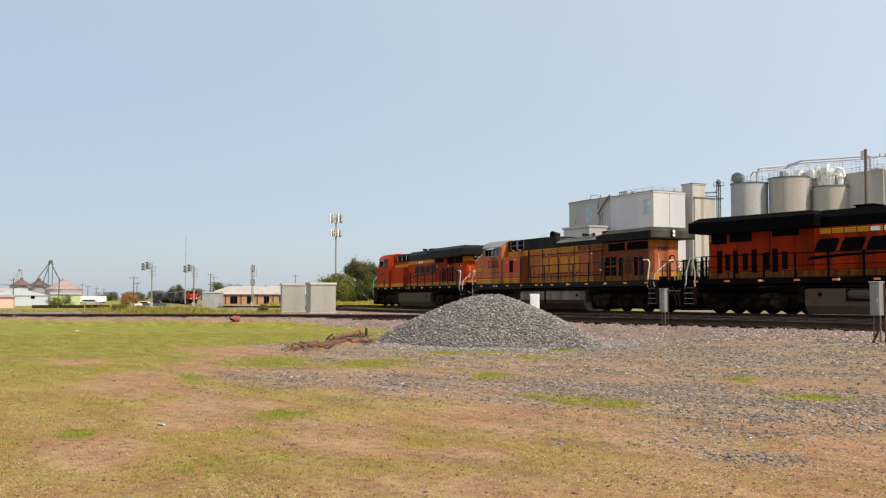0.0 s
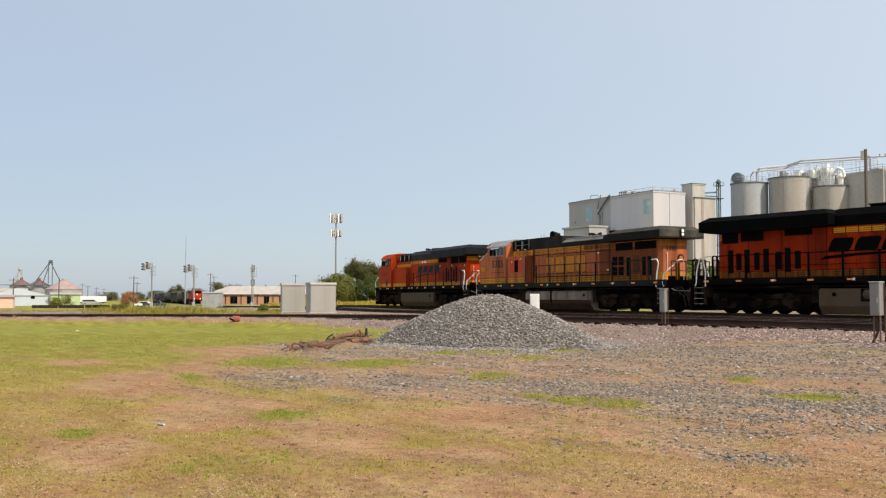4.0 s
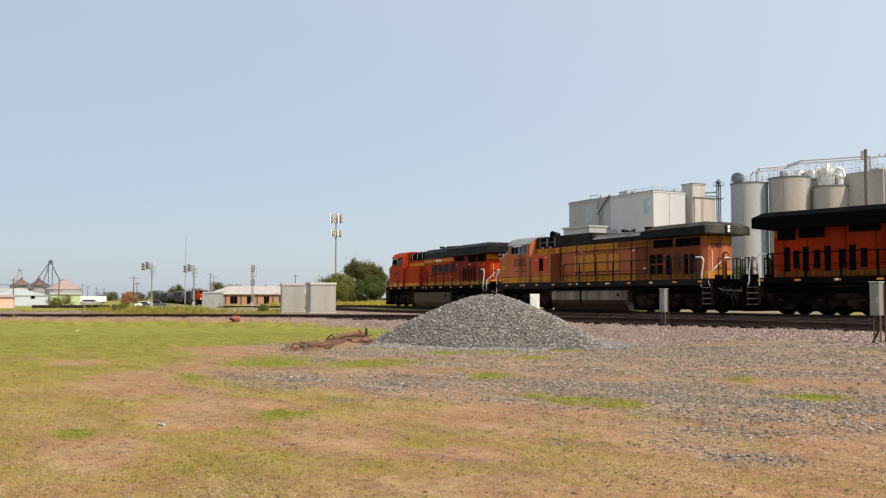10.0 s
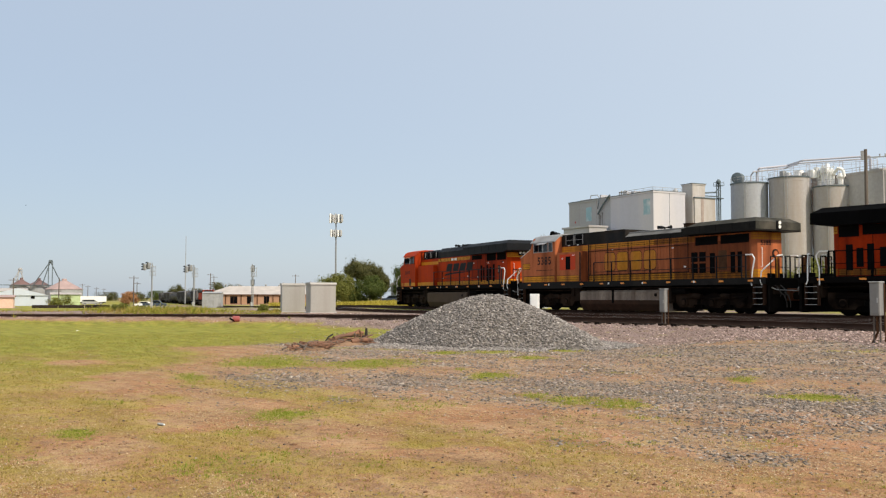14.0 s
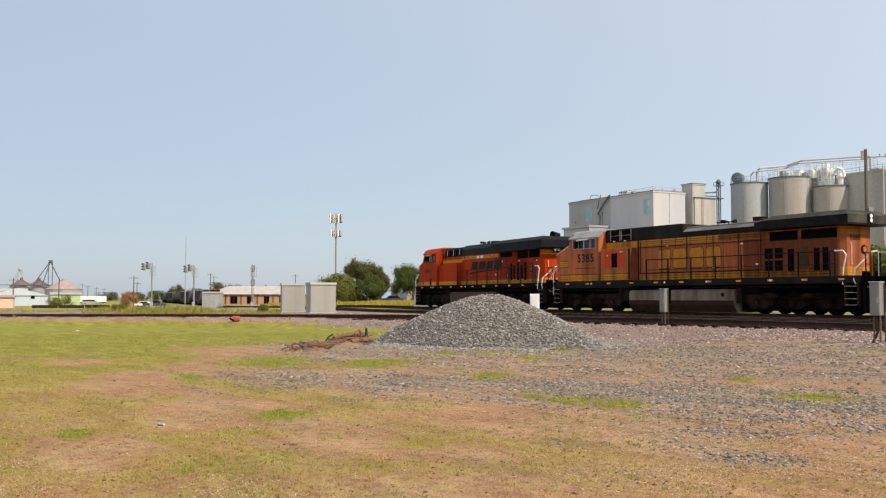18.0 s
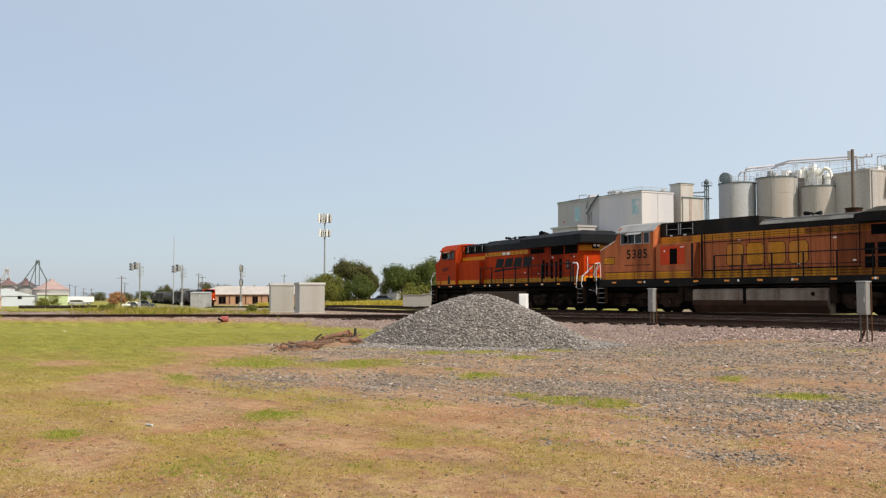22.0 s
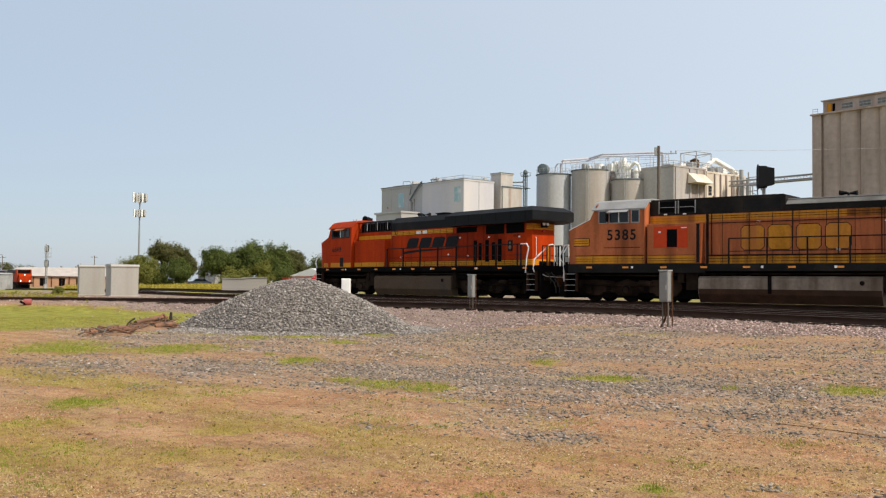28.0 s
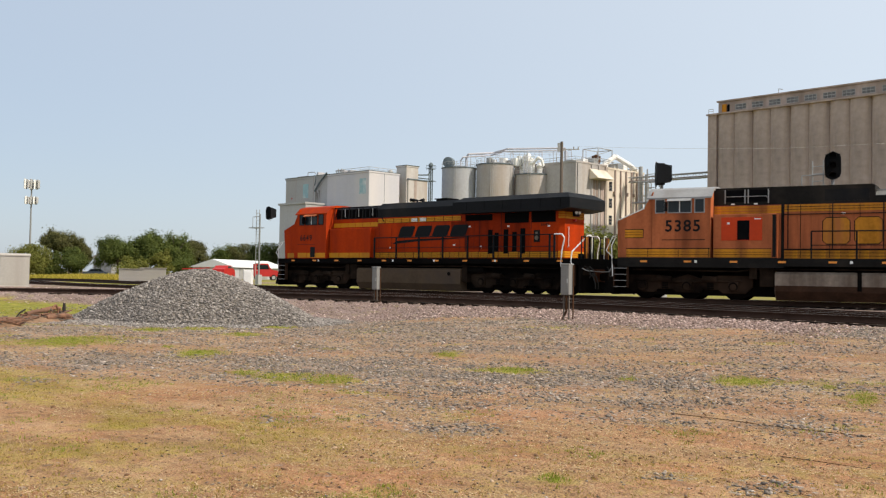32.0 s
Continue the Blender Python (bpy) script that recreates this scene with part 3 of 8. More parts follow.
    lush = mix(rng(fine, 0.32, 0.66), (0.10, 0.128, 0.014), (0.265, 0.275, 0.04))
    lush = mix(rng(patch, 0.38, 0.62, 0, 0.75), lush, (0.32, 0.265, 0.055))
    grass = mix(at.outputs["Alpha"], dry, lush)
    f2 = rng(add(add(sep.outputs["Blue"], fine, 0.5), mid, 0.5), 0.85, 1.2)
    f3 = rng(add(add(add(sep.outputs["Red"], crumb, 1.2), mid, 1.0), patch, 1.5), 1.95, 2.75)
    col = mix(f2, col, pink)
    col = mix(f3, col, grass)
    # faint ruts and washed streaks drawn out across the lot
    turned, drawn = n.new("ShaderNodeMapping"), n.new("ShaderNodeMapping")
    turned.inputs["Rotation"].default_value = (0, 0, radians(-6))
    drawn.inputs["Scale"].default_value = (0.5, 1.9, 1)
    l.new(tc.outputs["Object"], turned.inputs[0])
    l.new(turned.outputs[0], drawn.inputs[0])
    rut = n.new("ShaderNodeTexNoise")
    rut.inputs["Scale"].default_value, rut.inputs["Detail"].default_value, rut.inputs["Roughness"].default_value = 1.0, 7, 0.62
    l.new(drawn.outputs[0], rut.inputs["Vector"])
    tone = n.new("ShaderNodeCombineColor")
    for k, (lo, hi) in enumerate(((0.80, 1.17), (0.77, 1.19), (0.74, 1.21))):
        l.new(rng(rut.outputs["Fac"], 0.34, 0.66, lo, hi), tone.inputs[k])
    col = mix(1.0, col, tone.outputs[0], "MULTIPLY")
    l.new(col, b.inputs["Base Color"])
    bp = n.new("ShaderNodeBump")
    bp.inputs["Strength"].default_value, bp.inputs["Distance"].default_value = 1.0, 0.035
    l.new(add(add(fine, mid, 1.5), cells.outputs["Distance"], -0.25), bp.inputs["Height"])
    l.new(bp.outputs[0], b.inputs["Normal"])
    return m


def island_material(name, lo, hi, rough=0.9, tint=None, thin=0.0):
    m = bpy.data.materials.new(name)
    m.use_nodes = True
    n, l = m.node_tree.nodes, m.node_tree.links
    b = n["Principled BSDF"]
    b.inputs["Roughness"].default_value, b.inputs["Specular IOR Level"].default_value = rough, 0.2
    g = n.new("ShaderNodeNewGeometry")
    r = n.new("ShaderNodeValToRGB")
    r.color_ramp.elements[0].color, r.color_ramp.elements[1].color = (*lo, 1), (*hi, 1)
    if tint:
        e = r.color_ramp.elements.new(0.8)
        e.color = (*tint, 1)
    l.new(g.outputs["Random Per Island"], r.inputs[0])
    l.new(r.outputs[0], b.inputs["Base Color"])
    if thin:
        tr, mx = n.new("ShaderNodeBsdfTranslucent"), n.new("ShaderNodeMixShader")
        l.new(r.outputs[0], tr.inputs[0])
        mx.inputs[0].default_value = thin
        l.new(b.outputs[0], mx.inputs[1])
        l.new(tr.outputs[0], mx.inputs[2])
        l.new(mx.outputs[0], n["Material Output"].inputs["Surface"])
    return m


LOOSE_STONE = island_material("dusty_loose_stone", (0.115, 0.098, 0.085), (0.50, 0.425, 0.355), tint=(0.26, 0.215, 0.178))
GREY_STONE = island_material("grey_ballast_stone", (0.125, 0.112, 0.103), (0.43, 0.388, 0.348), tint=(0.275, 0.245, 0.22))
PINK_STONE = island_material("pink_ballast_stone", (0.13, 0.088, 0.074), (0.68, 0.52, 0.46), tint=(0.41, 0.295, 0.253))
M_BLADE = island_material("grass_blade", (0.19, 0.19, 0.026), (0.45, 0.37, 0.085), tint=(0.30, 0.27, 0.04), thin=0.45)
M_CLOD = island_material("dirt_crumb", (0.16, 0.085, 0.045), (0.50, 0.36, 0.24), tint=(0.30, 0.17, 0.095))
M_TUFT = island_material("tuft_blade", (0.16, 0.205, 0.022), (0.36, 0.38, 0.07), tint=(0.25, 0.285, 0.035), thin=0.3)
M_DRY = island_material("dry_grass_blade", (0.29, 0.205, 0.06), (0.58, 0.43, 0.17), tint=(0.40, 0.30, 0.07), thin=0.45)
M_STRIP = island_material("sunlit_yellow_grass", (0.30, 0.25, 0.035), (0.62, 0.48, 0.10), tint=(0.46, 0.37, 0.06), thin=0.35)
M_STRAW = island_material("bleached_straw", (0.36, 0.25, 0.12), (0.74, 0.60, 0.38), tint=(0.56, 0.42, 0.24), thin=0.2)
M_DARKBIT = island_material("dark_stone_and_bark", (0.075, 0.058, 0.046), (0.26, 0.19, 0.14), tint=(0.15, 0.105, 0.075))
M_WEED = island_material("weed_leaf", (0.14, 0.16, 0.02), (0.50, 0.40, 0.08), tint=(0.30, 0.29, 0.04), thin=0.3)


def stones(name, P, size, material, seed, parent=None, flat=1.0):
    """Loose angular stones, eight faces each, half sunk where they lie."""
    rs = np.random.RandomState(seed)
    k = len(P)
    base = np.array([(1, 0, 0), (-1, 0, 0), (0, 1, 0), (0, -1, 0), (0, 0, 1), (0, 0, -1)], float)
    tri = np.array([(0, 2, 4), (2, 1, 4), (1, 3, 4), (3, 0, 4), (2, 0, 5), (1, 2, 5), (3, 1, 5), (0, 3, 5)])
    V = base[None] * (0.55 + 0.7 * rs.rand(k, 6, 1)) + 0.35 * (rs.rand(k, 6, 3) - 0.5)
    V *= np.stack([1.0 + 0.5 * rs.rand(k), 0.55 + 0.45 * rs.rand(k), flat * (0.4 + 0.35 * rs.rand(k))], -1)[:, None]
    a, c = rs.rand(k) * 6.283, (rs.rand(k) - 0.5) * 0.9
    x, y, z = V[..., 0], V[..., 1], V[..., 2]
    x, z = x * np.cos(c)[:, None] - z * np.sin(c)[:, None], x * np.sin(c)[:, None] + z * np.cos(c)[:, None]
    V = np.stack([x * np.cos(a)[:, None] - y * np.sin(a)[:, None], x * np.sin(a)[:, None] + y * np.cos(a)[:, None], z], -1)
    V = V * size[:, None, None] + P[:, None, :]
    F = (tri[None] + 6 * np.arange(k)[:, None, None]).reshape(-1, 3)
    return soup(name, V.reshape(-1, 3), F, material, parent)


def blades(name, P, high, material, seed, per=4, wide=0.006, lean=0.6, parent=None):
    """Thin upright leaves in tufts."""
    rs = np.random.RandomState(seed)
    k = len(P) * per
    Q = np.repeat(P, per, 0) + np.concatenate([(rs.rand(k, 2) - 0.5) * 0.06, np.zeros((k, 1))], 1)
    h = np.repeat(high, per) * (0.5 + 0.7 * rs.rand(k))
    a, b = rs.rand(k) * 6.283, rs.rand(k) * 6.283
    w = wide * (0.7 + 0.8 * rs.rand(k))
    d = np.stack([np.cos(a) * w, np.sin(a) * w, np.zeros(k)], -1)
    tip = np.stack([np.cos(b) * h * lean * rs.rand(k), np.sin(b) * h * lean * rs.rand(k), h], -1)
    V = np.stack([Q - d, Q + d, Q + tip], 1).reshape(-1, 3)
    return soup(name, V, np.arange(3 * k).reshape(-1, 3), material, parent)


def wedge(k, r0, r1, seed, a0=-92.5, a1=-18.5, power=1.0):
    rs = np.random.RandomState(seed)
    az = np.radians(a0 + (a1 - a0) * rs.rand(k))
    r = r0 * (r1 / r0) ** (rs.rand(k) ** power)
    return np.sin(az) * r, np.cos(az) * r, rs


def scatter():
    x, y, rs = wedge(330000, 6.0, 42, 11)
    z, sd = lie(x, y)
    grass, gravel, pink, green, tuft = cover(x, y, sd)
    clump = 0.45 + 0.9 * step(cloud(x, y, 0.45, 4, 2), 0.35, 0.70)
    keep = (rs.rand(len(x)) < gravel ** 1.4 * 0.72 * clump + 0.009 * (1 - 0.9 * grass)) & (sd > 1.2) & (pink < 0.75)
    r = np.hypot(x, y)
    size = (0.007 + 0.030 * rs.rand(len(x)) ** 2.8) * (0.8 + r / 32) * (0.55 + 0.45 * step(gravel, 0.1, 0.45))
    tagged(stones("loose_gravel", np.stack([x, y, z + 0.005], -1)[keep], size[keep], LOOSE_STONE, 1, flat=0.7), "loose grey crushed stone strewn over the dirt", "gravel", kind="stuff")
    x, y, rs = wedge(26000, 6.0, 26, 15)
    z, sd = lie(x, y)
    grass, gravel, pink, green, tuft = cover(x, y, sd)
    keep = (rs.rand(len(x)) < 0.5 * (1 - grass) * (0.15 + step(cloud(x, y, 0.8, 6, 2), 0.5, 0.75))) & (sd > 3)
    tagged(stones("dirt_clods", np.stack([x, y, z + 0.003], -1)[keep], (0.006 + 0.022 * rs.rand(len(x)) ** 2.5)[keep], M_CLOD, 9), "small crumbs of reddish-brown dirt and bark", "dirt", kind="stuff")
    x, y, rs = wedge(120000, 16, 62, 12, power=0.9)
    z, sd = lie(x, y)
    grass, gravel, pink, green, tuft = cover(x, y, sd)
    keep = (rs.rand(len(x)) < pink) & (sd > -9)
    tagged(stones("track_ballast", np.stack([x, y, z + 0.01], -1)[keep], (0.018 + 0.032 * rs.rand(len(x)))[keep], PINK_STONE, 2), "pinkish crushed ballast along the track", "ballast", kind="stuff")
    x, y, rs = wedge(250000, 6.0, 40, 13, power=1.05)
    z, sd = lie(x, y)
    grass, gravel, pink, green, tuft = cover(x, y, sd)
    keep = (rs.rand(len(x)) < 0.03 + 0.75 * grass ** 1.3) & (sd > 1.5) & (rs.rand(len(x)) > tuft)
    lush = rs.rand(len(x)) < green * 0.8
    r = np.hypot(x, y)
    P, h = np.stack([x, y, z - 0.005], -1), (0.010 + 0.032 * rs.rand(len(x)) ** 2.0) * (0.7 + r / 60)
    tagged(blades("short_grass", P[keep & lush], h[keep & lush], M_BLADE, 3, wide=0.005, lean=1.5), "short green grass, thin and patchy", "grass", kind="stuff")
    tagged(blades("dry_grass", P[keep & ~lush], h[keep & ~lush], M_DRY, 4, wide=0.005, lean=1.7), "short sun-dried yellow grass on bare dirt", "grass", kind="stuff")
    keep = (rs.rand(len(x)) < tuft ** 1.5) & (sd > 1.5)
    tagged(blades("green_tufts", P[keep], h[keep] * 1.1 + 0.006, M_TUFT, 8, per=5, wide=0.0045), "small green tufts of grass in the gravel", "grass", kind="stuff")
    # bleached straw lying flat, and dark bits of stone and bark in drifts
    x, y, rs = wedge(150000, 6.0, 24, 16)
    z, sd = lie(x, y)
    grass, gravel, pink, green, tuft = cover(x, y, sd)
    drift = step(0.6 * cloud(x, y, 0.7, 2, 3) + 0.4 * cloud((x * 0.8 + 0.6 * y) / 4, y * 0.8 - 0.6 * x, 0.8, 5, 2), 0.46, 0.66)
    keep = (rs.rand(len(x)) < drift * (0.85 - 0.6 * gravel) * (1 - 0.8 * tuft)) & (sd > 4)
    tagged(blades("straw_litter", np.stack([x, y, z + 0.004], -1)[keep], (0.006 + 0.006 * rs.rand(len(x)))[keep], M_STRAW, 21, per=2, wide=0.004, lean=6.0), "short bleached straw lying on the dirt", "straw", kind="stuff")
    drift = step(0.6 * cloud(x, y, 0.9, 4, 3) + 0.4 * cloud((x * 0.8 + 0.6 * y) / 5, y * 0.8 - 0.6 * x, 0.7, 1, 2), 0.50, 0.68)
    keep = (rs.rand(len(x)) < drift * (0.14 + 0.30 * gravel) * (1 - grass) ** 2) & (sd > 4)
    tagged(stones("dark_bits", np.stack([x, y, z + 0.003], -1)[keep], (0.005 + 0.016 * rs.rand(len(x)) ** 2.5)[keep] * (0.6 + np.hypot(x, y)[keep] / 30), M_DARKBIT, 22), "dark bits of stone and bark strewn in drifts", "debris", kind="stuff")
    # tall weeds beyond the near track
    x, y, rs = wedge(15000, 44, 78, 14, a0=-90, a1=-72.9, power=1.0)
    z, sd = lie(x, y)
    clump = step(0.6 * cloud(x, y, 2.6, 2) + 0.4 * cloud(x, y, 0.9, 5, 2), 0.44, 0.62)
    keep = (sd < -2.4) & (sd > -18) & (rs.rand(len(x)) < 0.15 + 0.85 * clump)
    az = np.degrees(np.arctan2(x, y))
    rank = 0.12 + 0.88 * step(az, -84.6, -82.8) * (1 - 0.6 * step(az, -78.2, -76.4))  # rankest in the middle of the strip
    keep &= rs.rand(len(x)) < 0.1 + 0.9 * rank
    tall = (0.05 + (0.08 + 0.44 * clump) * rank * rs.rand(len(x)) ** 1.6)
    dry = rs.rand(len(x)) < 0.25 + 0.5 * step(cloud(x, y, 5, 6), 0.45, 0.6)
    Q = np.stack([x, y, z], -1)
    tagged(blades("trackside_weeds", Q[keep & ~dry], tall[keep & ~dry], M_WEED, 5, per=8, wide=0.022, lean=1.3), "tall yellow-green weeds beyond the track", "weeds", kind="stuff")
    tagged(blades("dry_weeds", Q[keep & dry], tall[keep & dry] * 0.8, M_DRY, 6, per=8, wide=0.02, lean=1.4), "straw-coloured dry weeds beyond the track", "weeds", kind="stuff")
    # sunlit dry grass before the trees
    x, y, rs = wedge(9000, 105, 150, 18, a0=-73.5, a1=-63.0)
    z, sd = lie(x, y)
    tagged(blades("tall_dry_grass", np.stack([x, y, z], -1), 0.25 + 0.45 * rs.rand(len(x)), M_STRIP, 19, per=6, wide=0.05, lean=1.2), "tall yellow grass before the trees", "grass", kind="stuff")
    # a few weeds rooted in the near track
    x, y, rs = wedge(5000, 40, 66, 17, a0=-90, a1=-72, power=1.0)
    z, sd = lie(x, y)
    keep = (sd < 1.0) & (sd > -2.2) & (rs.rand(len(x)) < 0.9 * step(cloud(x, y, 2.2, 7), 0.56, 0.68))
    tagged(blades("track_weeds", np.stack([x, y, z], -1)[keep], (0.06 + 0.22 * rs.rand(len(x)) ** 1.5)[keep], M_WEED, 7, per=7, wide=0.014, lean=1.2), "thin green weeds growing between the rails", "weeds", kind="stuff")


# ---------- tracks ----------
RAIL_SHAPE = [(-0.07, 0), (0.07, 0), (0.07, 0.014), (0.012, 0.035), (0.012, 0.135), (0.036, 0.145), (0.036, 0.178), (-0.036, 0.178), (-0.036, 0.145), (-0.012, 0.135), (-0.012, 0.035), (-0.07, 0.014)]


def sweep(name, line, shape, material, parent, tops=()):
    g = np.gradient(line[:, :2], axis=0)
    g /= np.linalg.norm(g, axis=1)[:, None]
    nrm = np.stack([-g[:, 1], g[:, 0]], -1)
    k = len(shape)
    V = np.array([[(p[0] + w[0] * u, p[1] + w[1] * u, p[2] + v) for u, v in shape] for p, w in zip(line, nrm)]).reshape(-1, 3)
    i = np.arange(len(line) - 1)[:, None] * k
    j = np.arange(k)[None]
    F = np.stack([i + j, i + (j + 1) % k, i + k + (j + 1) % k, i + k + j], -1).reshape(-1, 4)
    ob = soup(name, V, F, material, parent)
    if tops:
        ob.data.materials.append(M_RAILTOP)
        for f in ob.data.polygons:
            if f.index % k in tops:
                f.material_index = 1
    return ob


def track(name, line, label, lo, hi, singles):
    t = thing(name, label=label, category="railway track", kind="structure")
    for side in (-0.7535, 0.7535):
        sweep("rail", offset(line, side), RAIL_SHAPE, M_RAIL, t, tops=(6,))
    s = np.concatenate([[0], np.cumsum(np.linalg.norm(np.diff(line[:, :2], axis=0), axis=1))])
    bm = box(new_bm(), -1.3, -0.11, -0.16, 1.3, 0.11, 0.0)
    first, V, F = None, [], []
    for d in np.arange(0.4, s[-1], 0.56):
        x, y, z = (np.interp(d, s, line[:, k]) for k in range(3))
        if not lo < x < hi:
            continue
        x2, y2 = (np.interp(d + 0.3, s, line[:, k]) for k in range(2))
        turn = math.degrees(math.atan2(y2 - y, x2 - x)) + 90 + random.uniform(-1, 1)
        m = pose(x, y, z - 0.004 + random.uniform(-0.01, 0.004), 0, 0, turn)
        if singles:
            if first is None:
                first = part("tie", bm, M_TIE, t)
                first.matrix_local = m
            else:
                again(first, m)
        else:
            c = [m @ Vector(q) for q in ((-1.3, -.11, -.16), (1.3, -.11, -.16), (1.3, .11, -.16), (-1.3, .11, -.16), (-1.3, -.11, 0), (1.3, -.11, 0), (1.3, .11, 0), (-1.3, .11, 0))]
            o = len(V)
            V += [tuple(q) for q in c]
            F += [(o, o + 3, o + 2, o + 1), (o + 4, o + 5, o + 6, o + 7), (o, o + 1, o + 5, o + 4), (o + 1, o + 2, o + 6, o + 5), (o + 2, o + 3, o + 7, o + 6), (o + 3, o, o + 4, o + 7)]
    if not singles:
        bm.free()
        tagged(soup("ties", np.array(V), np.array(F), M_TIE, t), kind="stuff")
    return t


# ---------- the pile of stone ----------
PILE = (-27.1, 15.4)


def pile_height(dx, dy):
    r = np.hypot(dx, dy * 1.08)
    a = np.arctan2(dy, dx)
    R = 3.75 + 0.35 * np.sin(2 * a + 0.6) + 0.2 * np.sin(5 * a)
    h = 1.60 * np.clip(1 - (r / R) ** 1.35, 0, 1) ** 1.0
    return np.minimum(h, 1.50 + 0.05 * np.sin(3 * a)) + 0.06 * np.exp(-(r / (R * 1.12)) ** 6)


def gravel_pile():
    t = thing("gravel_pile", *PILE, 0.0, label="broad heap of grey crushed stone on the dirt lot", category="gravel pile")
    rr, aa = np.linspace(0, 4.7, 60), np.linspace(0, 2 * np.pi, 120, endpoint=False)
    Rr, Aa = np.meshgrid(rr, aa)
    dx, dy = Rr * np.cos(Aa), Rr * np.sin(Aa)
    Z = pile_height(dx, dy) + 0.05 * (cloud(dx + 40, dy, 0.35, 2) - 0.5) - 0.06
    n, k = Rr.shape
    idx = np.arange(n * k).reshape(n, k)
    F = np.stack([idx[:, :-1], idx[:, 1:], np.roll(idx, -1, 0)[:, 1:], np.roll(idx, -1, 0)[:, :-1]], -1).reshape(-1, 4)
    soup("mound", np.stack([dx, dy, Z], -1).reshape(-1, 3), F, mat("packed_grey_stone", (0.21, 0.18, 0.15), 0.95, var=0.5, scale=6, fine=18, bump=0.03), t)
    rs = np.random.RandomState(5)
    q = 42000
    r, a = 4.9 * np.sqrt(rs.rand(q)), rs.rand(q) * 6.283
    dx, dy = r * np.cos(a), r * np.sin(a)
    keep = rs.rand(q) < np.clip(1.25 - (r / 4.9) ** 5, 0, 1)
    keep &= patch_share(GREEN_SPOTS, dx + PILE[0], dy + PILE[1], 0.5 * (cloud(dx + 40, dy, 0.4, 3, 2) - 0.5), 0.9, 1.4) * (r > 4.15) < 0.5
    P = np.stack([dx, dy, pile_height(dx, dy) - 0.05 + 0.03 * rs.rand(q)], -1)[keep]
    tagged(stones("crushed_stone", P, 0.024 + 0.042 * rs.rand(len(P)) ** 1.4, GREY_STONE, 6, t), kind="stuff")
    return t


build_ground()
track("track_near", NEAR_LINE, "near railway track with rusty rails on dark ties in pink ballast", -74, 12, True)
track("track_middle", MID_LINE, "middle railway track with dark rusty rails", -90, 16, False)
track("track_train", TRAIN_LINE, "railway track under the locomotives", -130, 40, False)
scatter()
gravel_pile()


# ---------- locomotives: x along the frame (front at -x), z above the rail ----------
FRONT_AXLES, REAR_AXLES = (-10.2, -8.3, -6.4), (3.8, 5.75, 7.7)


def both(fn, *args):
    for s in (-1, 1):
        fn(s, *args)


def wheelset(parent, x):
    bm = new_bm()
    for s in (-1, 1):
        bar(bm, (0, s * 0.68, 0), (0, s * 0.82, 0), 0.52, n=28)
        bar(bm, (0, s * 0.66, 0), (0, s * 0.69, 0), 0.555, n=28)
        bar(bm, (0, s * 0.82, 0), (0, s * 0.86, 0), 0.16, n=12)
        for k in range(6):
            a = k * math.pi / 3
            bar(bm, (0.3 * math.cos(a), s * 0.80, 0.3 * math.sin(a)), (0.3 * math.cos(a), s * 0.832, 0.3 * math.sin(a)), 0.05, n=6)
    bar(bm, (0, -0.68, 0), (0, 0.68, 0), 0.1, n=12)
    w = part("wheelset", bm, M_FRAME, parent, "steel wheels on an axle, worn bright at the tread")
    w.location = (x, 0, 0.52)
    return w


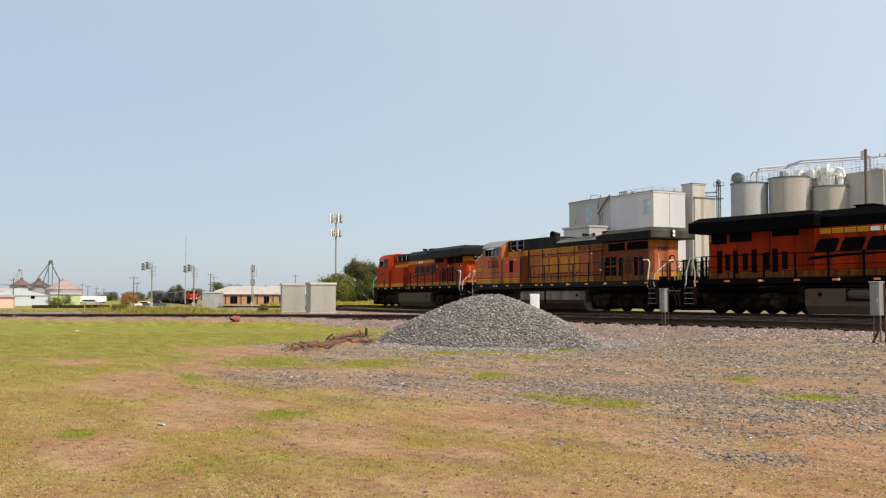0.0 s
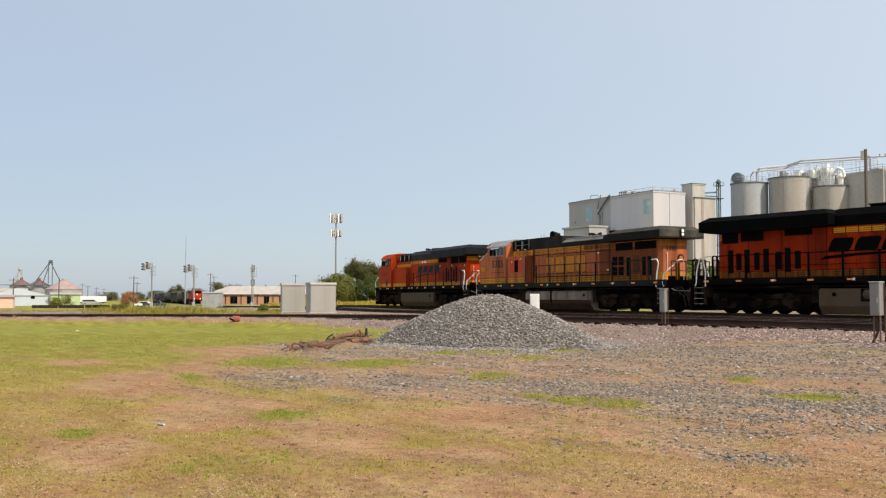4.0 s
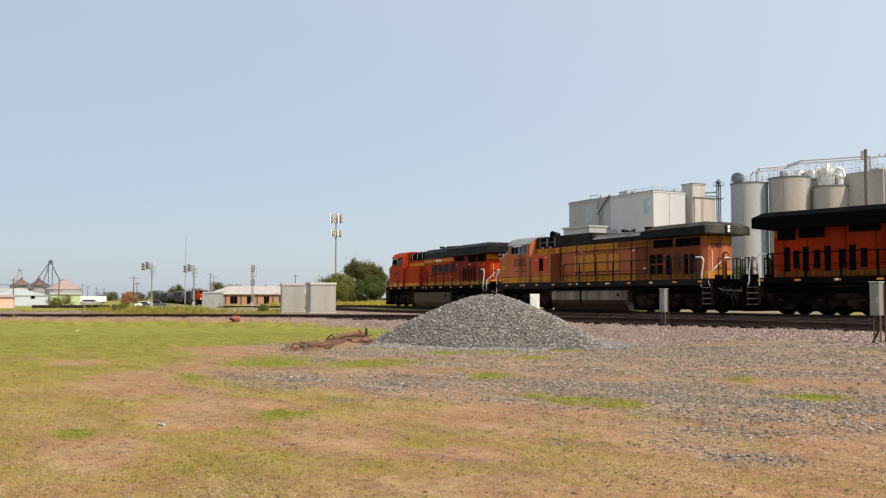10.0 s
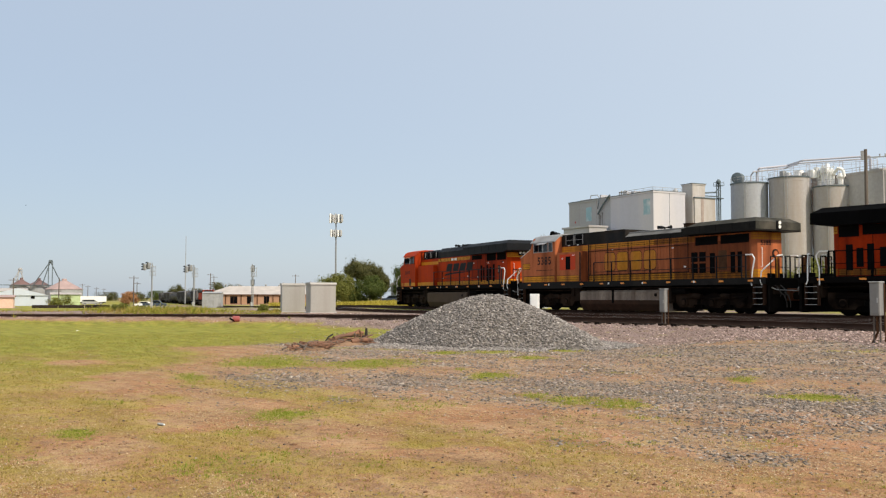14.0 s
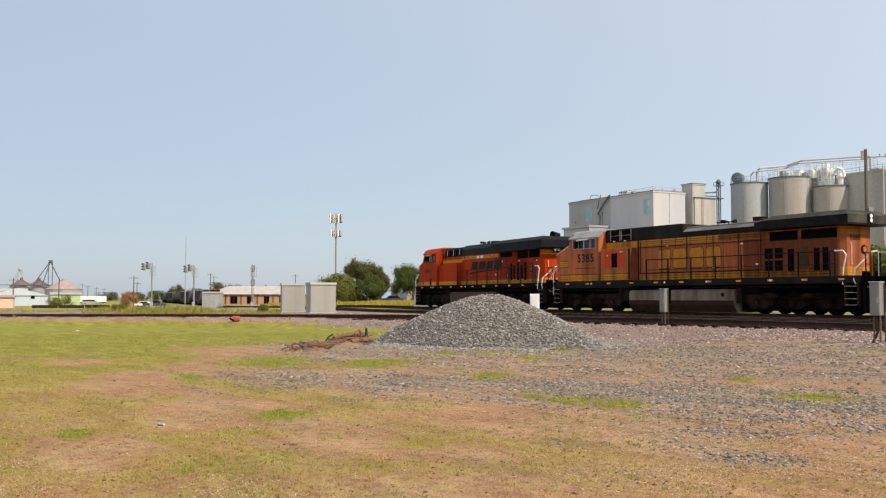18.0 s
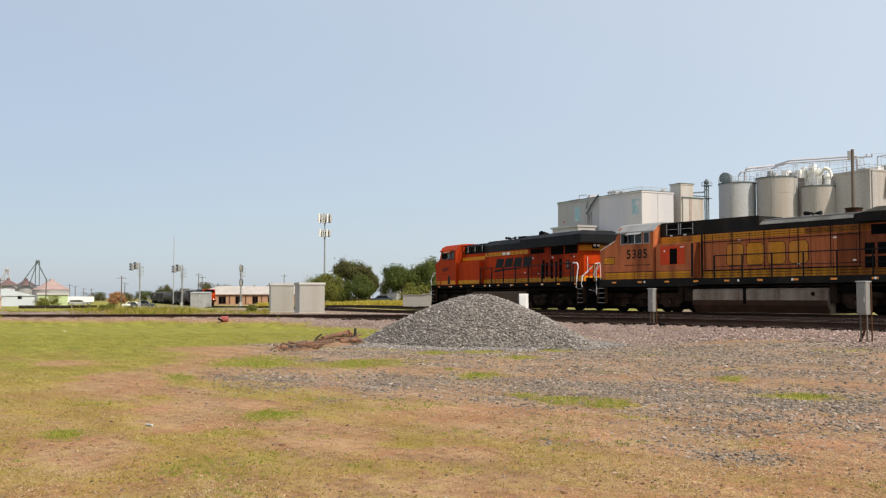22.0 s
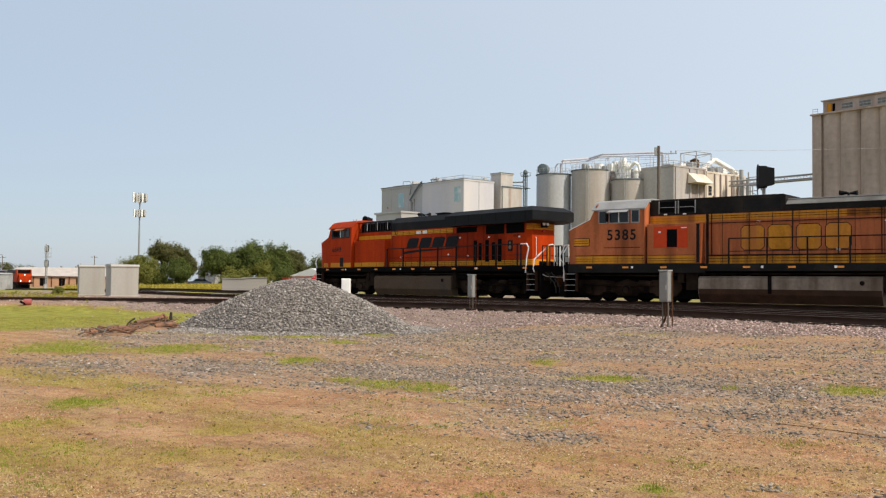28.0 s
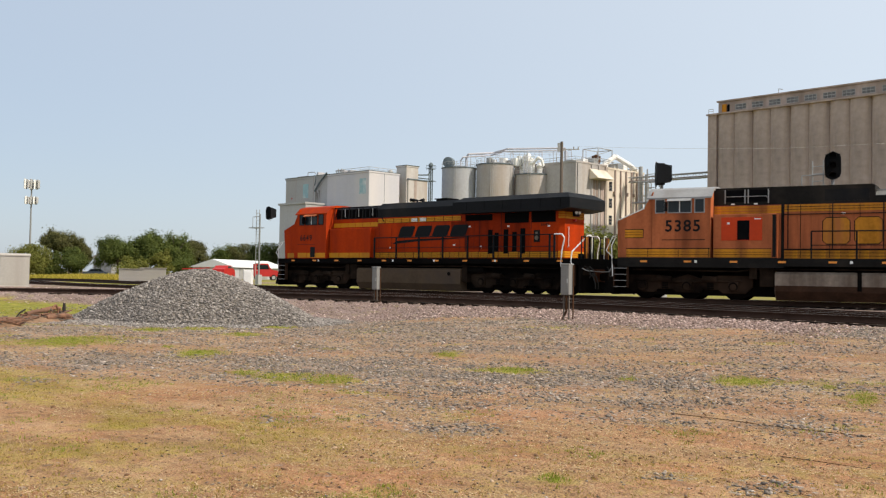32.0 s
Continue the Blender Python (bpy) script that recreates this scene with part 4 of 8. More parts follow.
def bogie(parent, axles, dust, name="truck"):
    x0, x1, xm = axles[0], axles[2], axles[1]
    side = [(x0 - 0.75, 0.55), (x0 - 0.75, 0.98), (xm - 1.25, 0.98), (xm - 1.0, 0.86), (xm - 0.5, 0.86), (xm, 1.02), (xm + 0.5, 0.86), (xm + 1.0, 0.86), (xm + 1.25, 0.98),
            (x1 + 0.75, 0.98), (x1 + 0.75, 0.55), (x1 + 0.45, 0.26), (x1 - 0.45, 0.26), (x1 - 0.62, 0.40), (xm + 0.62, 0.40), (xm + 0.45, 0.26), (xm - 0.45, 0.26), (xm - 0.62, 0.40), (x0 + 0.62, 0.40), (x0 + 0.45, 0.26), (x0 - 0.45, 0.26)]
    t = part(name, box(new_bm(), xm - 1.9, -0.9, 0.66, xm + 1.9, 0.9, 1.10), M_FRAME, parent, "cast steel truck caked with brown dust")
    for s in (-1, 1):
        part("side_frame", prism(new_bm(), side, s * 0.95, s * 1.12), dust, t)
        for xx in axles:
            b2 = box(new_bm(), xx - 0.2, s * 1.0, 0.34, xx + 0.2, s * 1.24, 0.72, 0.04)
            bar(b2, (xx, s * 1.2, 0.52), (xx, s * 1.3, 0.52), 0.13, n=12)
            part("journal_box", b2, dust, t)
        for xx in (axles[0] + 0.95, axles[1] + 0.95):
            b2 = new_bm()
            for zz in np.arange(0.42, 0.9, 0.075):
                bar(b2, (xx, s * 1.05, zz), (xx, s * 1.05, zz + 0.05), 0.16, n=12)
            part("spring", b2, M_FRAME, t)
            part("brake_cylinder", bar(new_bm(), (xx - 0.3, s * 1.2, 0.84), (xx + 0.3, s * 1.2, 0.80), 0.13, n=12), dust, t)
            part("brake_rod", tube(new_bm(), [(xx - 0.45, s * 1.1, 0.75), (xx - 0.4, s * 1.06, 0.28)], 0.035), dust, t)
        for xx in (x0 - 0.55, xm - 0.95, xm + 0.95, x1 + 0.55):
            part("brake_shoe", box(new_bm(), xx - 0.07, s * 0.86, 0.3, xx + 0.07, s * 1.0, 0.74, 0.02), M_FRAME, t)
        part("equalizer", tube(new_bm(), [(x0 - 0.3, s * 1.16, 0.78), (xm, s * 1.17, 0.70), (x1 + 0.3, s * 1.16, 0.78)], 0.05, 6), dust, t)
        for xx in axles:
            ring = part("bearing_ring", lathe(new_bm(), [(0.17, 0), (0.19, 0.02), (0.19, 0.04), (0.15, 0.05)], n=16), dust, t)
            ring.matrix_local = Matrix.Translation((xx, s * 1.23, 0.52)) @ pose(0, 0, 0, 90 if s < 0 else -90, 0, 0)
        part("sand_pipe", tube(new_bm(), [(x0 - 0.7, s * 1.0, 1.2), (x0 - 0.66, s * 0.9, 0.5), (x0 - 0.5, s * 0.78, 0.12)], 0.03), M_FRAME, t)
    return t


def handrail(parent, pts, r=0.022, material=None, label="", name="handrail"):
    return part(name, tube(new_bm(), pts, r), material or M_SILVER, parent, label)


def plate(parent, name, x0, x1, z0, z1, y, s, material, label="", thick=0.006):
    """A thin panel on the side s of the body, whose skin lies at y."""
    return part(name, box(new_bm(), x0, s * y, z0, x1, s * (y + thick), z1), material, parent, label)


def lettering(parent, text, size, x, y, z, s, material, name="number"):
    cu = bpy.data.curves.new(name, "FONT")
    cu.body, cu.size, cu.extrude, cu.align_x, cu.align_y = text, size, 0.002, "CENTER", "BOTTOM"
    cu.space_character, cu.offset = 1.18, size * 0.02
    tmp = bpy.data.objects.new(name, cu)
    me = bpy.data.meshes.new_from_object(tmp)
    bpy.data.objects.remove(tmp)
    me.materials.clear()
    me.materials.append(material)
    ob = new(name, me)
    ob.parent = parent
    ob.matrix_local = Matrix.Translation((x, s * y, z)) @ pose(0, 0, 0, 90, 0, 0 if s < 0 else 180)
    return tagged(ob, "painted fleet number")


def emblem(parent, x0, x1, z0, z1, y, s, fill, rim, slant=0.0, gap=0.20):
    """Four plain blocks in the livery's colours, where the side carries a device."""
    n = 4
    w = (x1 - x0 - gap * (n - 1)) / n
    for k in range(n):
        a = x0 + k * (w + gap)

        def outline(g):
            c = 0.12 * (z1 - z0)
            o = [(a - g, z0 + c), (a + c, z0 - g), (a + w - c, z0 - g), (a + w + g, z0 + c), (a + w + g, z1 - c), (a + w - c, z1 + g), (a + c, z1 + g), (a - g, z1 - c)]
            return [(u - s * slant * (v - z0), v) for u, v in o]
        part("emblem_rim", prism(new_bm(), outline(0.035), s * y, s * (y + 0.005)), rim, parent)
        part("emblem_block", prism(new_bm(), outline(0.0), s * (y + 0.005), s * (y + 0.009)), fill, parent)


def steps(parent, x, s, lean):
    t = part("step_side", box(new_bm(), x - 0.32, s * 1.30, 0.42, x - 0.28, s * 1.50, 1.40), M_STEPS, parent)
    part("step_side", box(new_bm(), x + 0.28, s * 1.30, 0.42, x + 0.32, s * 1.50, 1.40), M_STEPS, parent)
    for z in (0.44, 0.70, 0.96, 1.22):
        part("step_tread", box(new_bm(), x - 0.28, s * 1.22, z, x + 0.28, s * 1.52, z + 0.03), M_FRAME, t)
        part("step_edge", box(new_bm(), x - 0.28, s * 1.52, z + 0.008, x + 0.28, s * 1.53, z + 0.028), M_STEEL, t, "worn bright step edge")


def locomotive(style, label):
    new_look = style == "new"
    L = thing("locomotive", label=label, category="locomotive")
    skin = M_ORANGE if new_look else M_FADED
    yel = M_YELLOW if new_look else M_FADEYEL
    top = M_BLACK if new_look else M_FADEBLACK
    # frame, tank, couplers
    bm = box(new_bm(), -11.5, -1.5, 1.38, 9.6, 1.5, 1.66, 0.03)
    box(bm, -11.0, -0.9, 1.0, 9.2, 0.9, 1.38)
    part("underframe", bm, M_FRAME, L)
    if not new_look:
        both(lambda s: plate(L, "sill_plate", -11.2, -4.4, 1.30, 1.70, 1.5, s, M_FADEBLACK, thick=0.02))
        both(lambda s: plate(L, "sill_plate", -4.38, 9.45, 1.37, 1.68, 1.5, s, M_FADEBLACK, thick=0.02))
    prof = [(-1.32, 1.16), (-1.43, 1.05), (-1.43, 0.40), (-1.22, 0.04), (1.22, 0.04), (1.43, 0.40), (1.43, 1.05), (1.32, 1.16)]
    tank = part("fuel_tank", prism(new_bm(), prof, -4.75, 2.62, "x"), M_TANK if new_look else M_TANK2, L, "dusty fuel tank with rounded lower edges")
    for s in (-1, 1):
        if not new_look:
            part("tank_stain", prism(new_bm(), [(s * 1.434, 0.62), (s * 1.434, 0.40), (s * 1.224, 0.036), (s * 1.21, 0.036), (s * 1.425, 0.40), (s * 1.425, 0.62)], -4.74, 2.61, "x"), M_STEPS, tank, "rust-brown dirt along the tank's foot")
            part("tank_strap", box(new_bm(), -1.75, s * 1.43, 0.45, -1.6, s * 1.47, 1.16), M_FRAME, tank)
        part("filler_cap", bar(new_bm(), (1.9, s * 1.4, 0.9), (1.9, s * 1.47, 0.9), 0.09, n=12), M_FRAME, tank)
    if new_look:
        # flat dark plate stands in for the shade of an uncut recess
        part("tank_recess", box(new_bm(), -4.5, 1.43, 0.60, 0.7, 1.436, 1.14), M_FRAME, tank, "dark plate standing in for a shaded recess")
        part("long_reservoir", bar(bar(new_bm(), (-2.0, 1.34, 0.90), (0.5, 1.34, 0.90), 0.22, n=18), (0.5, 1.34, 0.90), (0.6, 1.34, 0.90), 0.22, 0.12, n=18), M_TANK, L, "tan air reservoir lying along the dark plate")
    for s in (-1, 1):
        part("air_reservoir", bar(new_bm(), (2.8, s * 1.15, 1.12), (4.0, s * 1.15, 1.12), 0.2, n=16), M_FRAME, L)
    for e, xe in ((-1, -11.5), (1, 9.6)):
        bm = box(new_bm(), xe, -1.42, 0.12, xe - e * 0.12, 1.42, 1.40, 0.02)
        if e < 0:
            prism(bm, [(xe - 0.35, 0.16), (xe, 0.16), (xe, 0.85), (xe - 0.1, 0.85)], -1.35, 1.35)
        part("pilot", bm, M_FRAME, L, "black end plate with coupler pocket")
        bm = box(new_bm(), xe, -0.12, 0.72, xe + e * 0.42, 0.12, 0.98, 0.02)
        prism(bm, [(xe + e * 0.3, -0.2), (xe + e * 0.64, -0.16), (xe + e * 0.54, 0.0), (xe + e * 0.64, 0.18), (xe + e * 0.3, 0.2)], 0.68, 1.02, "z")
        part("coupler", bm, M_TRUCK, L)
        for k, yh in enumerate((-0.75, -0.5, 0.5, 0.75)):
            part("air_hose", tube(new_bm(), [(xe, yh, 1.0), (xe + e * 0.22, yh, 0.86), (xe + e * 0.33, yh * 0.96, 0.55), (xe + e * 0.30, yh * 0.9, 0.32)], 0.03), M_HOSE, L)
            part("brake_hose", tube(new_bm(), [(xe, yh * 1.45, 1.32), (xe + e * 0.2, yh * 1.4, 1.15), (xe + e * 0.26, yh * 1.3, 0.92), (xe + e * 0.12, yh * 1.2, 0.8)], 0.022), M_HOSE, L)
        part("drawbar_housing", box(new_bm(), xe, -0.36, 0.62, xe + e * 0.16, 0.36, 1.18, 0.03), M_RUST2, L, "rusty drawbar housing")
        part("uncoupling_lever", tube(new_bm(), [(xe + e * 0.05, -1.35, 1.22), (xe + e * 0.18, -1.2, 1.12), (xe + e * 0.22, 0.0, 1.08), (xe + e * 0.18, 1.2, 1.12), (xe + e * 0.05, 1.35, 1.22)], 0.02), M_STEEL, L)
        for s in (-1, 1):
            part("sand_box", box(new_bm(), xe + e * 0.004, s * 0.85, 0.92, xe + e * 0.10, s * 1.25, 1.3, 0.02), M_TRUCK, L)
        for s in (-1, 1):
            steps(L, xe - e * (0.62 if e > 0 else 0.42), s, e)
    # solid dark blocks added to fill the gaps beneath the frame
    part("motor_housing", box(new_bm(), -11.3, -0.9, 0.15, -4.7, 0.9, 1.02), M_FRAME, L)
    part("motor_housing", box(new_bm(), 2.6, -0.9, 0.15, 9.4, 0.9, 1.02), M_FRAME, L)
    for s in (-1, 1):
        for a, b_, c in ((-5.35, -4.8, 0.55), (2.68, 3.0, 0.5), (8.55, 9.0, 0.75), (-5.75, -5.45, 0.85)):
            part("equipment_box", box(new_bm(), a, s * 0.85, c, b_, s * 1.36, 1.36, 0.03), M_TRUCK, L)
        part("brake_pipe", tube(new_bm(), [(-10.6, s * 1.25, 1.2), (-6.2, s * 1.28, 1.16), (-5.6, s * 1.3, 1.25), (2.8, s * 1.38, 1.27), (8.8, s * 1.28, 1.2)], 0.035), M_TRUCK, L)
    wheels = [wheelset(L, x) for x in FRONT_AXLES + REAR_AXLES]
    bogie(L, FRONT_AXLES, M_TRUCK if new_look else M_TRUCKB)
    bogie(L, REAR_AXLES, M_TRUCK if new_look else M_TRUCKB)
    # nose and cab
    nx, nw = -11.35, 1.28 if new_look else 1.42
    bm = prism(new_bm(), [(nx, 1.66), (nx, 3.12), (nx + 0.14, 3.30), (-10.05, 3.76), (-9.75, 3.76), (-9.75, 1.66)], -nw, nw)
    es = [e for e in bm.edges if all(v.co.x < -11 for v in e.verts) and abs(e.verts[0].co.z - e.verts[1].co.z) > 1]
    bmesh.ops.bevel(bm, geom=es, offset=0.42, segments=3, profile=0.5, affect="EDGES")
    nose = part("nose", bm, skin, L)
    bm = prism(new_bm(), [(-1.47, 1.66), (-1.47, 4.16), (-1.12, 4.50), (1.12, 4.50), (1.47, 4.16), (1.47, 1.66)], -9.72, -7.28, "x")
    prism(bm, [(-10.12, 3.70), (-9.72, 4.46), (-9.72, 1.70), (-10.12, 1.70)], -1.40, 1.40)
    cab = part("cab", bm, skin, L, "wide cab" if new_look else "wide cab in sun-faded orange")
    roof_m = M_ORANGE if new_look else M_CABROOF
    bm = prism(new_bm(), [(-1.50, 4.14), (-1.50, 4.20), (-1.12, 4.56), (-0.7, 4.66), (0.7, 4.66), (1.12, 4.56), (1.50, 4.20), (1.50, 4.14), (1.10, 4.48), (-1.10, 4.48)], -9.95, -7.22, "x")
    part("cab_roof", bm, roof_m, L, "" if new_look else "silver-white cab roof")
    for s in (-1, 1):
        for a, b_ in ((-9.55, -9.2), (-9.02, -8.08), (-7.9, -7.55)):
            w = part("cab_window", box(new_bm(), a, s * 1.47, 3.58, b_, s * 1.478, 4.10), M_GLASS, cab, "dark side window")
            bm = new_bm()
            for q in ((a - .04, 3.54, a, 4.14), (b_, 3.54, b_ + .04, 4.14), (a, 3.54, b_, 3.58), (a, 4.10, b_, 4.14)):
                box(bm, q[0], s * 1.47, q[1], q[2], s * 1.492, q[3])
            part("window_frame", bm, M_BLACK if new_look else M_CABROOF, w)
        part("sunshade", prism(new_bm(), [(s * 1.48, 4.12), (s * 1.68, 4.02), (s * 1.68, 4.04), (s * 1.48, 4.16)], -9.05, -8.05, "x"), M_FADED if new_look else M_CABROOF, cab)
        part("mullion", box(new_bm(), -8.57, s * 1.478, 3.58, -8.53, s * 1.49, 4.10), M_SILVER, cab)
        part("mirror", box(new_bm(), -9.12, s * 1.49, 3.62, -9.08, s * 1.72, 4.0), M_BLACK, cab)
    for y0, y1 in ((-1.3, -0.12), (0.12, 1.3)):
        part("windshield", prism(new_bm(), [(-10.112, 3.80), (-10.102, 3.80), (-9.78, 4.36), (-9.80, 4.36)], y0, y1), M_GLASS, cab)
    part("nose_door", box(new_bm(), nx - 0.012, -0.35, 1.75, nx, 0.35, 3.0), skin, nose)
    part("headlight", bar(bar(new_bm(), (nx - 0.03, -0.14, 3.05), (nx + 0.05, -0.14, 3.05), 0.1, n=14), (nx - 0.03, 0.14, 3.05), (nx + 0.05, 0.14, 3.05), 0.1, n=14), M_LAMP, nose)
    for s in (-1, 1):
        if new_look:
            plate(L, "nose_stripe", -10.85, -9.75, 1.70, 1.97, 1.28, s, yel, thick=0.005)
            for a in (-9.70, -8.90, -8.10):
                plate(L, "cab_stripe", a, a + 0.77, 1.70, 1.97, 1.47, s, yel, thick=0.005)
        else:
            for a, b_, yy in ((-10.85, -9.74, 1.42), (-9.72, -7.28, 1.47)):
                plate(L, "cab_stripe", a, b_, 1.72, 2.05, yy, s, yel, thick=0.005)
                for z in (1.82, 1.92):
                    plate(L, "pinstripe", a, b_, z, z + 0.016, yy + 0.005, s, M_FADEBLACK, thick=0.003)
                plate(L, "cab_line", a, b_, 2.06, 2.095, yy, s, M_FADEBLACK, thick=0.006)
            for a in (-9.9, -8.6, -7.35):
                plate(L, "stripe_joint", a, a + 0.02, 1.72, 2.09, 1.478, s, M_FADEBLACK, thick=0.003)
            part("nose_edge", tube(new_bm(), [(-11.2, s * 1.41, 3.30), (-10.07, s * 1.43, 3.77)], 0.025), M_SILVER, nose, "bright edge along the nose")
        part("nose_grab", tube(new_bm(), [(-11.45, s * 1.42, 1.7), (-11.75, s * 1.42, 2.0), (-11.5, s * 1.3, 2.6), (-11.36, s * 0.9, 2.7)], 0.02), M_SILVER, L, "white front grab rail")
    # hood
    x0, xr = -7.28, 8.05
    ztop = 3.84
    bm = box(new_bm(), x0, -0.93, 1.66, xr, 0.93, ztop)
    prism(bm, [(xr, -0.93), (xr + 0.25, -0.78), (xr + 0.25, 0.78), (xr, 0.93)], 1.66, ztop, "z")
    part("hood", bm, skin, L)
    y = 0.93
    if new_look:
        for s in (-1, 1):
            lower = None
            for k in range(27):
                a = x0 + 0.02 + k * 0.566
                if lower is None:
                    lower = plate(L, "lower_stripe_panel", 0, 0.545, 1.70, 1.97, y, s, yel)
                    lower.location = (a, 0, 0)
                else:
                    again(lower, pose(a, 0, 0))
            upper = None
            for k in range(16):
                a = x0 + 0.05 + k * 0.59
                m_ = pose(a, 0, 0) if k > 5 else pose(a, 0, -0.16)
                if upper is None:
                    upper = plate(L, "upper_stripe_panel", 0, 0.56, 3.55, 3.78, y, s, yel)
                    upper.matrix_local = m_
                else:
                    again(upper, m_)
            for a, m_ in ((-1.2, M_SILVER), (-0.6, M_SILVER)):
                plate(L, "upper_notice", a, a + 0.42, 3.58, 3.75, y + 0.006, s, m_, thick=0.004)
            for z in (1.69, 1.785, 1.88, 1.975, 3.535, 3.62, 3.705):
                plate(L, "pinstripe", x0 if z < 3 else -3.7, xr if z < 3 else 2.25, z, z + (0.022 if z in (1.69, 1.975, 3.535) else 0.012), y + 0.006, s, M_BLACK, thick=0.004)
            for q in np.arange(-3.7, 2.3, 0.59):
                plate(L, "stripe_joint", q, q + 0.025, 3.535, 3.79, y + 0.006, s, M_BLACK, thick=0.0045)
            part("side_box", box(new_bm(), -7.2, s * 0.93, 1.70, -3.9, s * 1.28, 3.30, 0.03), skin, L)
            [plate(L, "side_box_stripe", -7.18 + q * 0.82, -6.40 + q * 0.82, 1.70, 1.97, 1.28, s, yel) for q in range(4)]
            for a, b_, c, d in ((3.2, 4.6, 3.56, 3.83), (5.7, 6.95, 3.40, 3.83), (7.1, 8.0, 3.34, 3.83)) if s > 0 else ((2.5, 4.2, 3.50, 3.80), (4.95, 6.38, 3.34, 3.83), (6.55, 7.9, 3.34, 3.83)):
                plate(L, "screen", a, b_, c, d, y, s, M_HOLE, "black radiator screen", 0.01)
            for a, b_, c, d in [(8.05 - q - 0.3, 8.05 - q, 1.92 if i % 2 == 0 else 2.05, 3.02 if i % 2 == 0 else 2.86) for i, q in enumerate((0.36, 0.82, 1.28, 1.82, 2.32, 2.98, 3.45, 3.96))] if s > 0 else ((3.95, 4.22, 1.9, 3.05), (4.36, 4.6, 2.0, 2.9), (4.9, 5.18, 1.9, 3.05), (5.42, 5.68, 2.0, 2.92), (5.9, 6.18, 1.9, 3.08)):
                plate(L, "louvre", a, b_, c, d, y, s, M_HOLE, "tall dark air slot", 0.014)
            for a in np.arange(-3.6, 4.0, 0.95):
                plate(L, "door_seam", a, a + 0.014, 2.08, 3.44, y, s, M_BLACK, thick=0.004)
            # panels toward the rear in a deeper red-orange
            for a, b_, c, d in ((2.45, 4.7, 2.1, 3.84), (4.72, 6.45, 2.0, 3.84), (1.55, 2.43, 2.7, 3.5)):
                plate(L, "sooty_panel", a, b_, c, d, y, s, M_DEEP, "panel in a darker tone", 0.003)
            for a in np.arange(-3.5, 8.0, 0.62):
                plate(L, "stripe_joint", a, a + 0.03, 1.70, 2.0, y + 0.006, s, M_BLACK, thick=0.004)
            for a in (2.5, 3.4, 4.72, 6.5):
                plate(L, "door_seam", a, a + 0.03, 2.0, 3.84, y + 0.003, s, M_BLACK, thick=0.004)
            emblem(L, -2.15, 2.45, 2.78, 3.31, y + 0.004, s, M_BLACK, M_BLACK, 0.45, 0.24)
            part("emblem_bar", prism(new_bm(), [(0.15 - s * u, v) for u, v in ((-2.7, 2.42), (-2.45, 2.58), (-0.8, 2.68), (3.0, 2.70), (1.1, 2.62), (-0.9, 2.55))], s * (y + 0.004), s * (y + 0.010)), M_BLACK, L)
            plate(L, "cab_line", -9.75 if s else 0, -8.2, 2.44, 2.46, 1.47, s, M_BLACK, thick=0.004)
            plate(L, "door", -8.6, -8.2, 1.72, 2.3, 1.471, s, M_BLACK, "small dark battery door", 0.01)
            if s > 0:
                continue
            gauge = plate(L, "gauge_panel", 6.68, 7.02, 2.42, 2.98, y, s, M_FADEBLACK, "small dark gauge panel", 0.02)
            for q, w_ in ((2.84, 0.07), (2.62, 0.11)):
                part("dial", bar(new_bm(), (6.85, s * (y + 0.02), q), (6.85, s * (y + 0.03), q), w_, n=12), M_TANK2, gauge)
            for a, c in ((3.4, 2.2), (5.1, 3.16), (7.45, 3.12), (-2.8, 2.2), (1.7, 2.3), (2.7, 3.2)):
                plate(L, "notice", a, a + 0.14, c, c + 0.07, y, s, M_WHITE)
        for s in (-1, 1):
            for z0, z1 in ((3.50, 3.60), (3.62, 3.70), (3.72, 3.80), (1.72, 1.80), (1.82, 1.90), (1.92, 2.0)):
                bm = prism(new_bm(), [(xr, s * 0.936), (xr + 0.256, s * 0.786), (xr + 0.256, 0), (xr + 0.23, 0), (xr + 0.23, s * 0.76), (xr, s * 0.91)], z0, z1, "z")
                part("end_stripe", bm, yel, L)
        # black roof with equipment bays behind the cab
        bm = prism(new_bm(), [(-0.93, ztop), (-0.93, 4.3), (-0.62, 4.62), (0.62, 4.62), (0.93, 4.3), (0.93, ztop)], -3.7, 2.2, "x")
        prism(bm, [(-0.7, ztop), (-0.7, 4.4), (-0.5, 4.56), (0.5, 4.56), (0.7, 4.4), (0.7, ztop)], x0, -3.7, "x")
        part("hood_roof", bm, top, L)
        for s in (-1, 1):
            part("roof_rail", tube(new_bm(), [(-7.2, s * 0.90, 4.48), (-3.8, s * 0.90, 4.48)], 0.03), M_BLACK, L)
            for q in (-6.3, -5.2, -4.1):
                part("roof_fitting", tube(new_bm(), [(q, s * 0.95, 3.95), (q, s * 0.95, 4.4)], 0.022), M_STEEL, L, "bare steel rod on the roof rail")
            for a, b_ in ((-7.15, -6.1), (-5.95, -5.0), (-4.85, -3.85)):
                plate(L, "intake_grille", a, b_, 3.92, 4.38, 0.70, s, M_HOLE, thick=0.02)
            for a in (-7.2, -6.62, -6.02, -5.47, -4.92, -4.36, -3.8):
                part("roof_stanchion", tube(new_bm(), [(a, s * 0.92, 3.84), (a, s * 0.90, 4.48)], 0.03), M_BLACK, L)
            part("roof_brace", tube(new_bm(), [(-3.85, s * 0.92, 4.5), (-3.2, s * 0.95, 3.6)], 0.025), M_BLACK, L)
